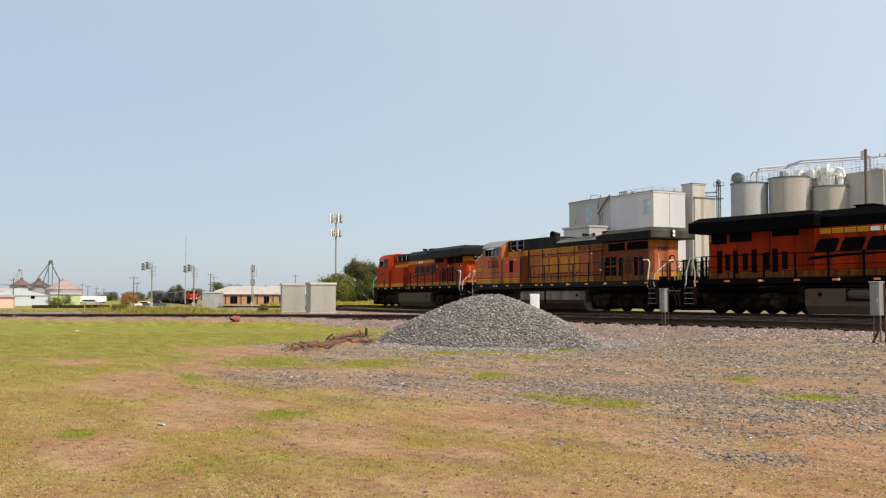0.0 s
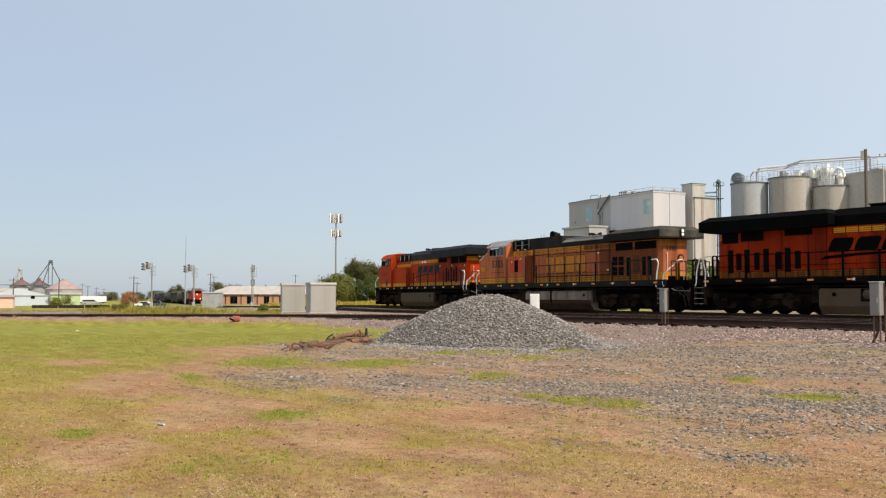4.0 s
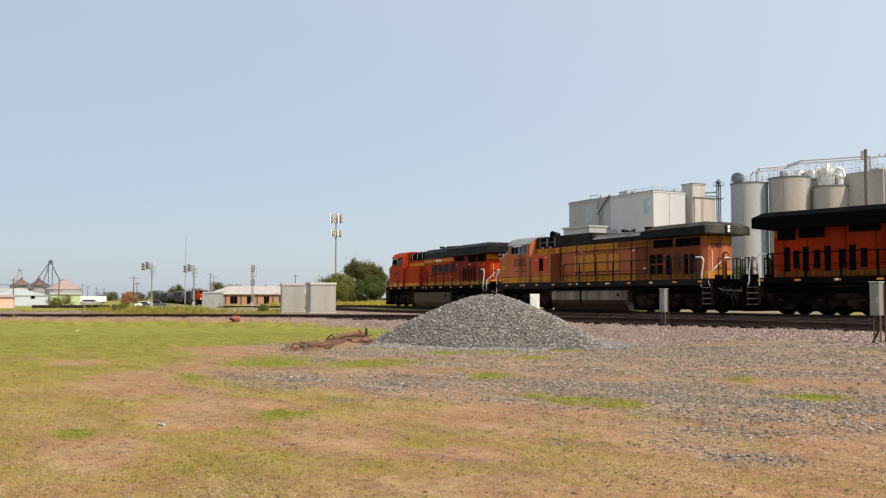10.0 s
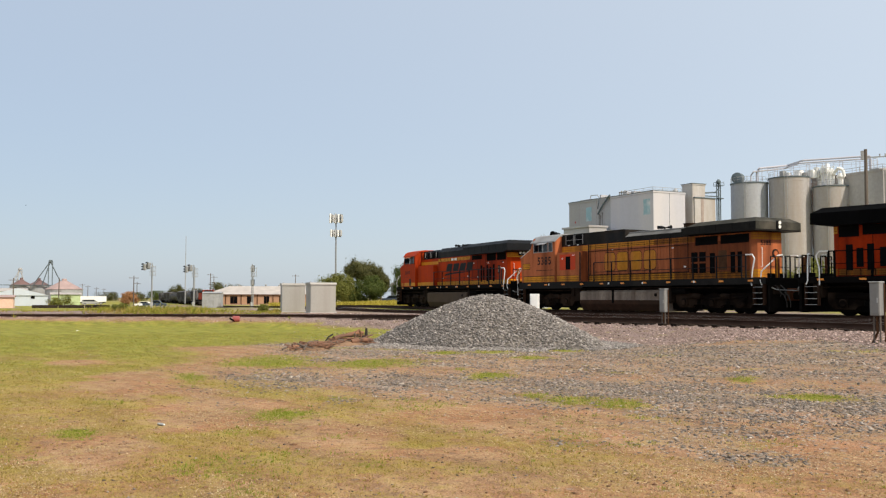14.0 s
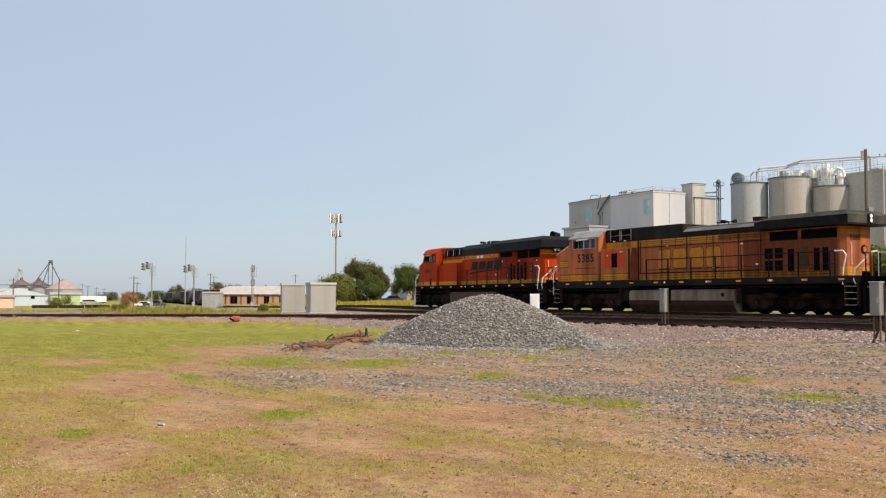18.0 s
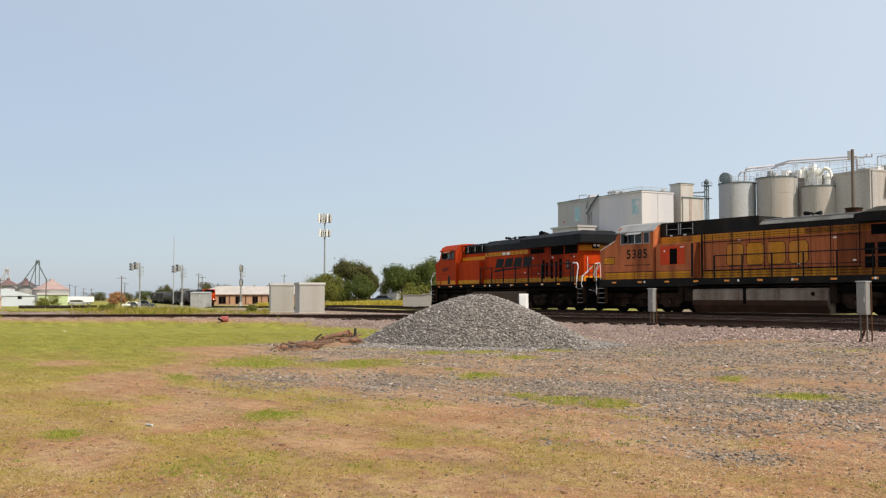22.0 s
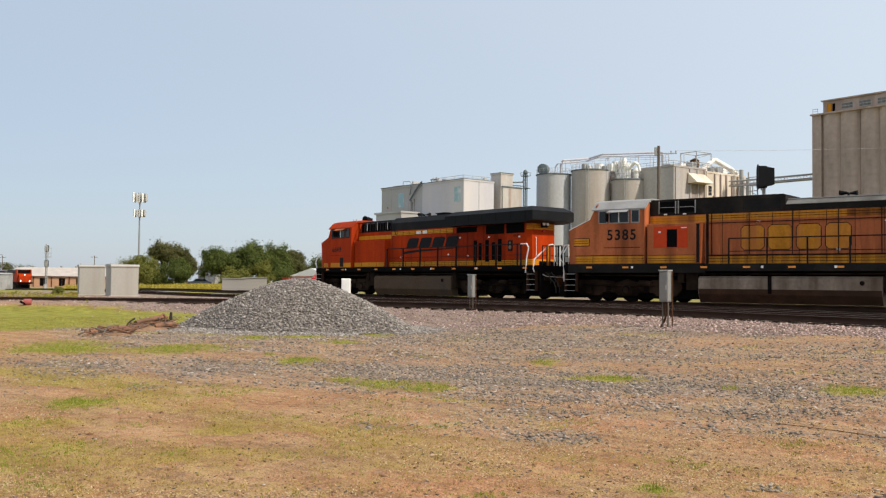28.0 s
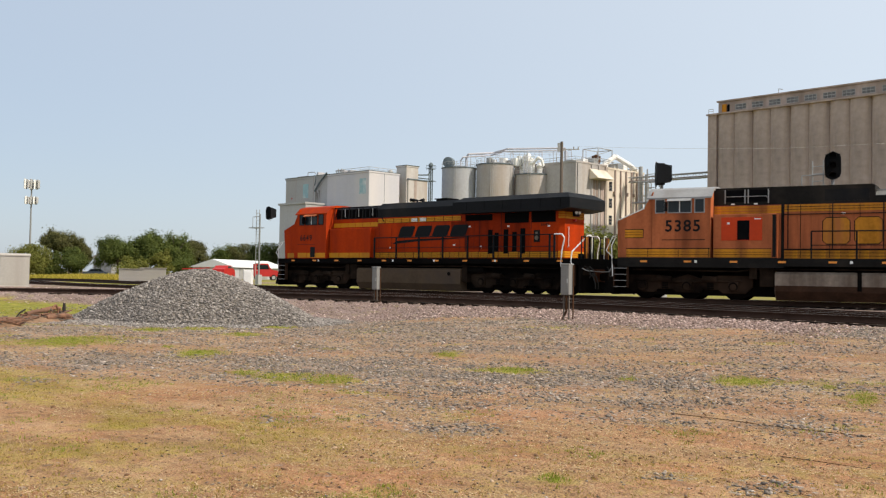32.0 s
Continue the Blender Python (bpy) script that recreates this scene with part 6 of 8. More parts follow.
    for dx, dy in ((0, 0), (0.5, 0), (0, 0.6), (0.5, 0.6)):
        part("mast_leg", bar(new_bm(), (mx + dx, my + dy, foot), (mx + dx, my + dy, 26.4), 0.12), M_HAZE, t)
    for z in (8, 13, 18, 23.2, 26.0):
        part("mast_platform", box(new_bm(), mx - 0.6, my - 0.4, z, mx + 1.1, my + 1.1, z + 0.12), M_HAZE, t)
    part("mast_cap", lathe(new_bm(), [(0.3, 0), (0.55, 0.3), (0.5, 0.7), (0.2, 1.1)], (mx + 0.25, my + 0.3, 26.4), 14), M_HAZE, t)
    roof_rail(t, [(mx - 0.6, my - 0.4, 26.1), (mx + 1.1, my - 0.4, 26.1), (mx + 1.1, my + 1.1, 26.1)], 0.7, 0.8, M_HAZE)
    part("bridge_pipe", tube(new_bm(), [(-156.0, 141.0, 24.1), (mx + 0.2, my - 0.5, 24.6), (mx + 0.2, my, 25.3)], 0.16), M_HAZE, t)
    part("bridge_pipe", tube(new_bm(), [(-156.4, 141.0, 23.6), (mx + 0.2, my, 23.7)], 0.12), M_HAZE, t)
    return t


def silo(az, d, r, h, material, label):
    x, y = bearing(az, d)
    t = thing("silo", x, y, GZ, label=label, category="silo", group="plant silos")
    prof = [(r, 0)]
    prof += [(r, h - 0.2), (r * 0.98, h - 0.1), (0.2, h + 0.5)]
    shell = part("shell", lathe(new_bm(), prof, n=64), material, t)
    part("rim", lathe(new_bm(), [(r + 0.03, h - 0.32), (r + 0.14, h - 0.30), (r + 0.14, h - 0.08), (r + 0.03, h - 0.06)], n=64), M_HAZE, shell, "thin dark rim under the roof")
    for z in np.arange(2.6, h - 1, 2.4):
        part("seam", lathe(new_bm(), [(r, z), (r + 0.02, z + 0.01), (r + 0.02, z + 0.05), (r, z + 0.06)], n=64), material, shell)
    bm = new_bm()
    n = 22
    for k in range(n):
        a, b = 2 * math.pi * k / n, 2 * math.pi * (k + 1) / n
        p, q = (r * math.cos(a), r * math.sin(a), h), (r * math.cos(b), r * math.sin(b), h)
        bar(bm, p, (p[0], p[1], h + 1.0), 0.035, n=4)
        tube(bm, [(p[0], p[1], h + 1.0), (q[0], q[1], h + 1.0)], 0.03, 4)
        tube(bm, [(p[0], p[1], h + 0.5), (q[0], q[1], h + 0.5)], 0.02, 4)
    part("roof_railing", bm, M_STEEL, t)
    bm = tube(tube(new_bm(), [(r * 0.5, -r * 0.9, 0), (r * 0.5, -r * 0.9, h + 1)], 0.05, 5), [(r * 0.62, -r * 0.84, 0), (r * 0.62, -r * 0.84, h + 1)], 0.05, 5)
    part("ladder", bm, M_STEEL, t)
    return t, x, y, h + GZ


def silos():
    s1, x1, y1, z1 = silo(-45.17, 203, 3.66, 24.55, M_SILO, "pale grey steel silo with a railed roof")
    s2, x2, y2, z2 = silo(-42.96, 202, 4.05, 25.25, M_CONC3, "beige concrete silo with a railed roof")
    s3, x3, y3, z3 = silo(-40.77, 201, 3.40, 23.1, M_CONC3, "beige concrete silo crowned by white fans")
    drum = part("roof_drum", lathe(new_bm(), [(0.3, -0.9), (1.15, -0.75), (1.2, 0.0), (1.15, 0.75), (0.3, 0.9)], n=18), M_HAZE, s1, "round dark fan housing")
    drum.matrix_local = Matrix.Translation((-1.9, -1.2, 25.7)) @ pose(0, 0, 0, 90, 0, 25)
    for dx, dy, h, r in ((-2.1, -0.6, 2.0, 0.55), (-0.7, -1.4, 3.9, 0.5), (0.1, -1.2, 4.2, 0.55), (0.9, -0.8, 3.2, 0.5), (2.1, 0.2, 2.2, 0.6)):
        part("roof_fan", lathe(new_bm(), [(r, 0), (r, h * 0.55), (r * 1.35, h * 0.62), (r * 1.35, h * 0.72), (r * 0.7, h), (0.1, h + 0.1)], (dx, dy, 23.2), 14), M_WHITE, s3, "white roof fan")
    for k in range(4):
        q = -1.3 + 0.95 * k
        part("fan_frame", tube(new_bm(), [(q, -2.0, 23.2), (q, -2.0, 26.6), (q + 0.95, -2.0, 26.6), (q, -2.0, 24.9)], 0.07, 5), M_WHITE, s3)
    part("discharge_pipe", tube(new_bm(), [(1.4, -1.2, 25.2), (2.6, -1.0, 26.4), (3.3, -0.6, 25.9), (3.5, -0.4, 24.6)], 0.3, 8), M_WHITE, s3, "white bent discharge pipe")
    part("side_pipe", tube(new_bm(), [(-3.35, -1.2, 0), (-3.35, -1.2, 22.4), (-3.9, -1.2, 23.0), (-5.0, -1.0, 23.1)], 0.16, 8), M_WHITE, s3, "white riser pipe with a bracket")
    # pipe rack across the roofs
    t = thing("pipe_rack", 0, 0, 0, label="white process pipes bridging the silo roofs", category="pipework")
    for k, (a, b) in enumerate((((x1 + 2.2, y1 - 1, 27.1), (x3 + 6, y3 + 4, 28.6)), ((x1 + 2.8, y1, 27.8), (x3 + 5, y3 + 5, 29.3)))):
        part("pipe", tube(new_bm(), [(a[0] - 0.7, a[1], 24.6), (a[0] - 0.7, a[1], a[2] - 0.7), a, (x2 - 1.5, y2 + k, a[2] + 0.7), (x2 + 2.5, y2 + k, 28.4 + 0.6 * k), b, (b[0], b[1], 25)], 0.15 + 0.04 * k, 8), M_PLANTW, t)
    for k in range(9):
        u = k / 8
        x, y = x1 + 2.6 + (x3 + 7 - x1) * u, y1 + (y3 + 5 - y1) * u
        part("rack_post", tube(new_bm(), [(x, y, 23), (x, y, 27.6 + 0.9 * u), (x + 0.9, y, 27.6 + 0.9 * u), (x + 0.9, y, 23)], 0.06, 5), M_PLANTW, t)
    for k, (u, w, h) in enumerate(((0.30, 0.5, 1.7), (0.36, 0.4, 1.3), (0.46, 0.7, 1.6), (0.53, 0.5, 1.1), (0.60, 0.7, 1.5), (0.64, 0.4, 2.0), (0.70, 0.5, 1.3))):
        x, y = x1 + (x3 + 4 - x1) * u, y1 + (y3 - y1) * u + 1.5
        part("roof_unit", box(new_bm(), x - w, y - w, 25.3, x + w, y + w, 25.5 + h, 0.08), M_WHITE if k % 3 else M_STEEL, t)
    roof_rail(t, [(x1 + 3, y1 + 2, 26.9), (x2 + 2, y2 + 3, 27.6), (x3 + 6, y3 + 6, 27.4)], 0.9, 1.5, M_PLANTW)


def mill():
    t = thing("mill_building", label="cream and beige mill with pilasters and roof pipework", category="factory building")
    wall_box("wall", -137, 153.2, GZ, -120.2, 163.7, 25.5, M_CONC3, t, "weathered beige concrete end")
    wall_box("wall", -137, 163.7, GZ, -120.0, 177.2, 25.0, M_CREAM, t, "cream painted long wall")
    parapet(t, -137, 153.2, -120.2, 163.7, 25.5, M_CONC3, 0.35)
    parapet(t, -137, 163.7, -120.0, 177.2, 25.0, M_CREAM, 0.4)
    for y in (153.6, 158.2, 160.6, 163.0):
        part("pilaster", box(new_bm(), -120.2, y, GZ, -119.95, y + 0.5, 25.4), M_CONC3, t)
    for k in range(6):
        y = 166.2 + k * 2.0
        part("pilaster", box(new_bm(), -120.0, y, GZ, -119.7, y + 0.28, 25.0), M_CONC2, t)
    for z in (6.0, 9.6, 13.2, 16.8, 20.4):
        w = part("window", box(new_bm(), -120.0, 164.3, z, -119.96, 165.4, z + 2.0), M_CONC2, t, "narrow window with small panes")
        bm = new_bm()
        for q in range(3):
            box(bm, -119.96, 164.32, z + 0.04 + q * 0.66, -119.94, 165.38, z + 0.6 + q * 0.66)
        part("pane", bm, M_GLASS, w)
    for k in range(4):
        part("wall_lamp", box(new_bm(), -119.98, 165.8 + 2.3 * k, 19.6, -119.5, 166.2 + 2.3 * k, 20.4, 0.04), M_CONC2, t)
    part("awning", prism(new_bm(), [(-120.1, 24.6), (-117.9, 22.6), (-117.9, 22.5), (-120.1, 22.4)], 157.6, 163.2), M_CREAM, t, "sloping hood over louvres")
    for k in range(3):
        part("louvre", box(new_bm(), -120.18, 158.4 + 1.6 * k, 12.0, -120.1, 159.6 + 1.6 * k, 22.3), M_CONC2, t)
    part("stain", box(new_bm(), -137.0, 153.17, 12.0, -135.4, 153.19, 25.0), M_CONC2, t)
    # roof plant
    bm = new_bm()
    for x in (-126, -122):
        for y in (163, 168):
            bar(bm, (x, y, 25.3), (x, y, 29.6), 0.1, n=5)
    for z in (27.4, 29.6):
        tube(bm, [(-126, 163, z), (-122, 163, z), (-122, 168, z), (-126, 168, z), (-126, 163, z)], 0.09, 5)
    tube(bm, [(-126, 163, 27.4), (-122, 168, 29.6)], 0.06, 5)
    part("roof_frame", bm, M_STEEL, t, "open steel roof frame")
    part("roof_duct", tube(new_bm(), [(-123, 166, 26), (-122, 169, 28.4), (-121, 173, 26.8), (-121, 176, 25.6)], 0.55, 10), M_WHITE, t, "white curving roof duct")
    part("roof_cyclone", lathe(new_bm(), [(0.3, 0), (1.0, 1.6), (1.0, 2.8), (0.3, 3.2)], (-124, 165, 25.3), 14), M_RUST, t, "rust-red cyclone")
    for k in range(7):
        y = 155 + k * 3.6
        part("roof_unit", box(new_bm(), -124.5, y, 25.3, -122.5, y + 1.6, 26.4 + 0.5 * (k % 3), 0.05), M_WHITE if k % 2 else M_STEEL, t)
    roof_rail(t, [(-136, 153.6, 25.8), (-120.6, 153.6, 25.8), (-120.6, 163, 25.8), (-120.4, 176.6, 25.4)])
    # outside stair tower at the far end
    bm = new_bm()
    for x in (-119.2, -116.2):
        for y in (174.4, 178.0):
            bar(bm, (x, y, GZ), (x, y, 23.0), 0.12, n=5)
    for z in np.arange(4, 24, 3.2):
        tube(bm, [(-119.2, 174.4, z), (-116.2, 174.4, z), (-116.2, 178.0, z), (-119.2, 178.0, z), (-119.2, 174.4, z)], 0.09, 5)
        tube(bm, [(-119.2, 174.4, z), (-116.2, 178.0, z - 3.0)], 0.08, 5)
    part("stair_tower", bm, M_STEEL, t, "open steel stair tower")
    part("dust_pipe", bar(new_bm(), (-118.4, 173.6, GZ), (-118.4, 173.6, 26.3), 0.45, n=12), M_STEEL, t)
    part("dust_pipe", bar(new_bm(), (-117.0, 173.8, GZ), (-117.0, 173.8, 24.5), 0.4, n=12), M_ALU, t)
    return t


M_DUSTYGLASS = mat("dusty_window_glass", (0.13, 0.125, 0.12), 0.35, var=0.4, scale=0.7, fine=3)


def elevator():
    t = thing("grain_elevator", label="long grain elevator of joined concrete silos with a headhouse", category="grain elevator")
    y0, z1, r = 166.0, 33.9, 2.15
    core = wall_box("core", -96.6, y0, GZ, -10, y0 + 22, z1, M_CONC2, t, bevel=0)
    part("end_slab", box(new_bm(), -97.0, y0 - 1.1, GZ, -95.2, y0 + 1, z1 + 0.15), M_CONC2, t)
    first = None
    k = 0
    x = -93.2
    while x < -12:
        if first is None:
            bm = new_bm()
            prism(bm, [(r * math.cos(a), -r * 0.62 * math.sin(a)) for a in np.linspace(0, math.pi, 13)], GZ, z1, "z")
            first = part("silo_face", bm, M_CONC2, t)
            first.location = (x, y0 + 0.1, 0)
        else:
            again(first, pose(x, y0 + 0.1, 0))
        x += 3.95 if k % 2 else 3.4
        k += 1
    part("eave", box(new_bm(), -97.2, y0 - 1.5, z1, -10, y0 + 22.4, z1 + 0.28), M_CONC2, t)
    hz0, hz1 = z1 + 0.28, 36.6
    hh = wall_box("headhouse", -95.6, y0 + 0.4, hz0, -10, y0 + 9, hz1, M_CONC2, t, "low headhouse along the top", 0)
    part("headhouse_eave", box(new_bm(), -95.9, y0 + 0.1, hz1, -10, y0 + 9.3, hz1 + 0.25), M_CONC2, t)
    x, n = -92.0, 0
    while x < -14:
        w = part("window", box(new_bm(), x, y0 + 0.36, hz0 + 0.55, x + 2.3, y0 + 0.4, hz0 + 1.65), M_STEEL, t, "strip window with grey frame")
        for q in range(3):
            for h in (hz0 + 0.63, hz0 + 1.16):
                part("pane", box(new_bm(), x + 0.08 + q * 0.74, y0 + 0.34, h, x + 0.74 + q * 0.74, y0 + 0.36, h + 0.41), M_DUSTYGLASS, w)
        x += 3.45
        n += 1
    part("door", box(new_bm(), -94.8, y0 + 0.3, hz0, -93.8, y0 + 0.4, hz0 + 1.9), M_FADEYEL, t, "yellow doorway")
    part("doorway", box(new_bm(), -93.7, y0 + 0.34, hz0, -93.2, y0 + 0.4, hz0 + 1.8), M_HOLE, t)
    roof_rail(t, [(-96.8, y0 - 1.2, z1 + 0.3), (-95.8, y0 - 1.2, z1 + 0.3)], 0.9)
    for x in (-84, -50):
        part("roof_aerial", tube(new_bm(), [(x, y0 + 2, hz1), (x, y0 + 2, hz1 + 1.4), (x + 0.8, y0 + 2, hz1 + 1.2)], 0.06), M_STEEL, t)
    return t


def conveyor():
    t = thing("conveyor_bridge", label="thin steel conveyor bridge between mill and elevator", category="conveyor")
    y = 170.0
    for z in (22.6, 23.6):
        for yy in (y, y + 1.2):
            part("chord", tube(new_bm(), [(-119, yy, z), (-96.6, yy, z)], 0.12, 6), M_STEEL, t)
    bm = new_bm()
    for k in range(16):
        x = -119 + k * 1.4
        tube(bm, [(x, y, 22.6), (x + 0.7, y, 23.6), (x + 1.4, y, 22.6)], 0.05, 5)
    part("lattice", bm, M_STEEL, t)
    part("belt", box(new_bm(), -119, y + 0.2, 22.75, -96.6, y + 1.0, 22.95), M_CONC2, t)


white_block()
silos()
mill()
elevator()
conveyor()


# ---------- trackside things ----------
def signal_box(x, y, z, turn, h, label, w=0.13, tall=0.82):
    t = thing("trackside_box", x, y, z, turn, label, "equipment box", "trackside boxes")
    part("case", box(new_bm(), -w, -0.13, h - tall, w, 0.13, h, 0.015), M_BOX, t)
    part("door", box(new_bm(), -w + 0.02, -0.142, h - tall + 0.04, w - 0.02, -0.13, h - 0.04, 0.008), M_BOX, t)
    part("latch", box(new_bm(), w - 0.06, -0.16, h - 0.5, w - 0.03, -0.142, h - 0.38), M_STEEL, t)
    part("lid", box(new_bm(), -w - 0.015, -0.155, h, w + 0.015, 0.145, h + 0.03, 0.01), M_STEEL, t)
    for dx in (-w + 0.04, w - 0.05):
        part("leg", box(new_bm(), dx - 0.015, -0.02, -0.25, dx + 0.015, 0.02, h - tall), M_POLE, t)
    part("conduit", tube(new_bm(), [(0.0, 0, h - tall - 0.02), (0.0, 0, 0.25), (-0.2, 0.1, -0.05)], 0.03), M_RUST, t)
    part("post", tube(new_bm(), [(w + 0.02, 0.10, -0.2), (w + 0.02, 0.10, h - 0.02)], 0.018), M_RUST, t)
    return t


def relay_cabinet(x, y, z, turn, w, h, label):
    t = thing("relay_cabinet", x, y, z, turn, label, "equipment cabinet", "relay cabinets")
    part("plinth", box(new_bm(), -w / 2 - 0.06, -0.5, -0.2, w / 2 + 0.06, 0.5, 0.06), M_CONC, t)
    part("body", box(new_bm(), -w / 2, -0.45, 0.06, w / 2, 0.45, h - 0.05, 0.02), M_CABINET, t)
    lip = [(-0.50, h - 0.12), (-0.50, h - 0.05), (-0.46, h + 0.01), (-0.38, h + 0.04), (0.38, h + 0.04), (0.46, h + 0.01), (0.50, h - 0.05), (0.50, h - 0.12)]
    part("roof", prism(new_bm(), lip, -w / 2 - 0.04, w / 2 + 0.04, "x"), M_CABINET, t, "rounded lid with turned-down edges")
    for s in (-1, 1):
        d = part("door", box(new_bm(), s * 0.004, 0.45, 0.10, s * (w / 2 - 0.02), 0.458, h - 0.14), M_CABINET, t)
        part("handle", box(new_bm(), s * 0.08, 0.458, h * 0.5, s * 0.12, 0.50, h * 0.5 + 0.10), M_ALU, d)
        part("lifting_eye", bar(new_bm(), (s * (w / 2 - 0.12), 0, h + 0.03), (s * (w / 2 - 0.12), 0, h + 0.10), 0.03, n=8), M_STEEL, t)
    part("back_panel", box(new_bm(), -w / 2 + 0.03, -0.456, 0.12, w / 2 - 0.03, -0.45, h - 0.15), M_CABINET, t)
    return t


def post_signal(az, d, heads, top, cage=True, label="railway signal mast with ladder and hooded lamps", target=0.55, case=None, visors=True):
    """A signal mast; heads are (height, turn of the lamp face)."""
    x, y = bearing(az, d)
    t = thing("railway_signal", x, y, level(az, d), label=label, category="railway signal", group="railway signals")
    part("mast", bar(new_bm(), (0, 0, 0), (0, 0, top), 0.08, 0.065, n=10), M_SIGPOST, t)
    part("base_case", box(new_bm(), -0.22, -0.2, 0, 0.22, 0.2, 0.9, 0.03), M_ALU, t)
    for z, turn, *off in heads:
        off = off[0] if off else 0.0
        c = Matrix.Translation((math.cos(radians(az)) * off, -math.sin(radians(az)) * off, z)) @ pose(0, 0, 0, 0, 0, turn)
        bm = new_bm()
        n, hh = 20, target * 0.95
        ring = []
        for k in range(n):
            a = 2 * math.pi * k / n
            ring.append((target * 0.56 * math.cos(a), (hh if math.sin(a) > 0 else -hh) * 0.45 + target * 0.56 * math.sin(a)))
        prism(bm, ring, -0.30, -0.27)
        h = part("target", bm, M_BLACK, t, "black oval signal target")
        h.matrix_local = c
        for q in (-0.36, 0.0, 0.36) if visors else ():
            bm = new_bm()
            k = 14
            for i in range(k):
                a, b = math.pi * (i / k) * 1.25 - 0.4, math.pi * ((i + 1) / k) * 1.25 - 0.4
                vs = [bm.verts.new(v) for v in ((0.15 * math.cos(a), -0.30, q * target / 0.5 + 0.15 * math.sin(a)), (0.15 * math.cos(b), -0.30, q * target / 0.5 + 0.15 * math.sin(b)),
                                                (0.15 * math.cos(b), -0.62, q * target / 0.5 + 0.15 * math.sin(b)), (0.15 * math.cos(a), -0.62, q * target / 0.5 + 0.15 * math.sin(a)))]
                bm.faces.new(vs)
            v = part("visor", bm, M_BLACK, h)
        part("lamp_case", box(new_bm(), -0.2, -0.27, -target * 0.85, 0.2, 0.12 if case else -0.02, target * 0.85, 0.05), case or M_WHITE, h)
        part("bracket", tube(new_bm(), [(0, -0.15, -target * 0.9), (0, 0.0, -target * 1.1)], 0.03), M_STEEL, h)
    if cage:
        bm = new_bm()
        for z in (top * 0.72, top * 0.80, top * 0.90):
            tube(bm, [(0, 0, z), (1.5, 0.3, z), (1.5, -0.5, z), (0, -0.3, z)], 0.03, 5)
        for q in ((1.5, 0.3), (1.5, -0.5), (0.7, 0.2)):
            tube(bm, [(*q, top * 0.70), (*q, top * 0.92)], 0.03, 5)
        part("service_cage", bm, M_STEEL, t)
        bm = new_bm()
        for dx in (0.9, 1.3):
            tube(bm, [(dx, -0.1, 0), (dx, -0.1, top * 0.95)], 0.03, 5)
        for z in np.arange(0.3, top * 0.95, 0.35):
            tube(bm, [(0.9, -0.1, z), (1.3, -0.1, z)], 0.018, 4)
        part("ladder", bm, M_STEEL, t)
    return t


def cantilever_signal(az, d, z, turn, label, side=-1, visors=True, off=0.0):
    x, y = bearing(az, d)
    t = post_signal(az, d, [(z, turn, off)], z - 0.1, cage=False, label=label, target=0.62, case=M_BLACK, visors=visors)
    bm = new_bm()
    for dx in (0.55, 1.05):
        tube(bm, [(side * dx, 0.3, 0), (side * dx, 0.3, z + 0.35)], 0.035, 5)
    for q in np.arange(0.3, z + 0.3, 0.33):
        tube(bm, [(side * 0.55, 0.3, q), (side * 1.05, 0.3, q)], 0.02, 4)
    tube(bm, [(side * 0.4, 0.2, z - 1.3), (side * 1.5, 0.2, z - 1.3), (side * 1.5, 0.2, z - 0.3), (side * 0.4, 0.2, z - 0.3)], 0.03, 5)
    part("ladder", bm, M_STEEL, t)
    part("platform", box(new_bm(), side * 0.2, -0.2, z - 1.36, side * 1.6, 0.6, z - 1.3), M_STEEL, t)
    hood = part("hood", prism(new_bm(), [(-0.30, -0.50), (0.42, -0.36), (0.42, 0.40), (-0.30, 0.52)], -0.3, 0.3, "x"), M_BLACK, t)
    hood.matrix_local = Matrix.Translation((math.cos(radians(az)) * off, -math.sin(radians(az)) * off, z)) @ pose(0, 0, 0, 0, 0, turn)
    return t


def utility_pole(az, d, h, arms=1, lamp=False, label="weathered wooden utility pole with crossarm"):
    x, y = bearing(az, d)
    t = thing("utility_pole", x, y, level(az, d), az * -1, label, "utility pole", "utility poles")
    part("pole", bar(new_bm(), (0, 0, -0.3), (0, 0, h), 0.17, 0.11, n=10), M_POLE, t)
    for k in range(arms):
        part("crossarm", box(new_bm(), -1.15, -0.16, h - 0.6 - k * 0.9, 1.15, -0.06, h - 0.48 - k * 0.9), M_POLE, t)
        for dx in (-1.05, -0.5, 0.5, 1.05):
            part("insulator", bar(new_bm(), (dx, -0.11, h - 0.48 - k * 0.9), (dx, -0.11, h - 0.3 - k * 0.9), 0.04, n=8), M_STEEL, t)
    return t


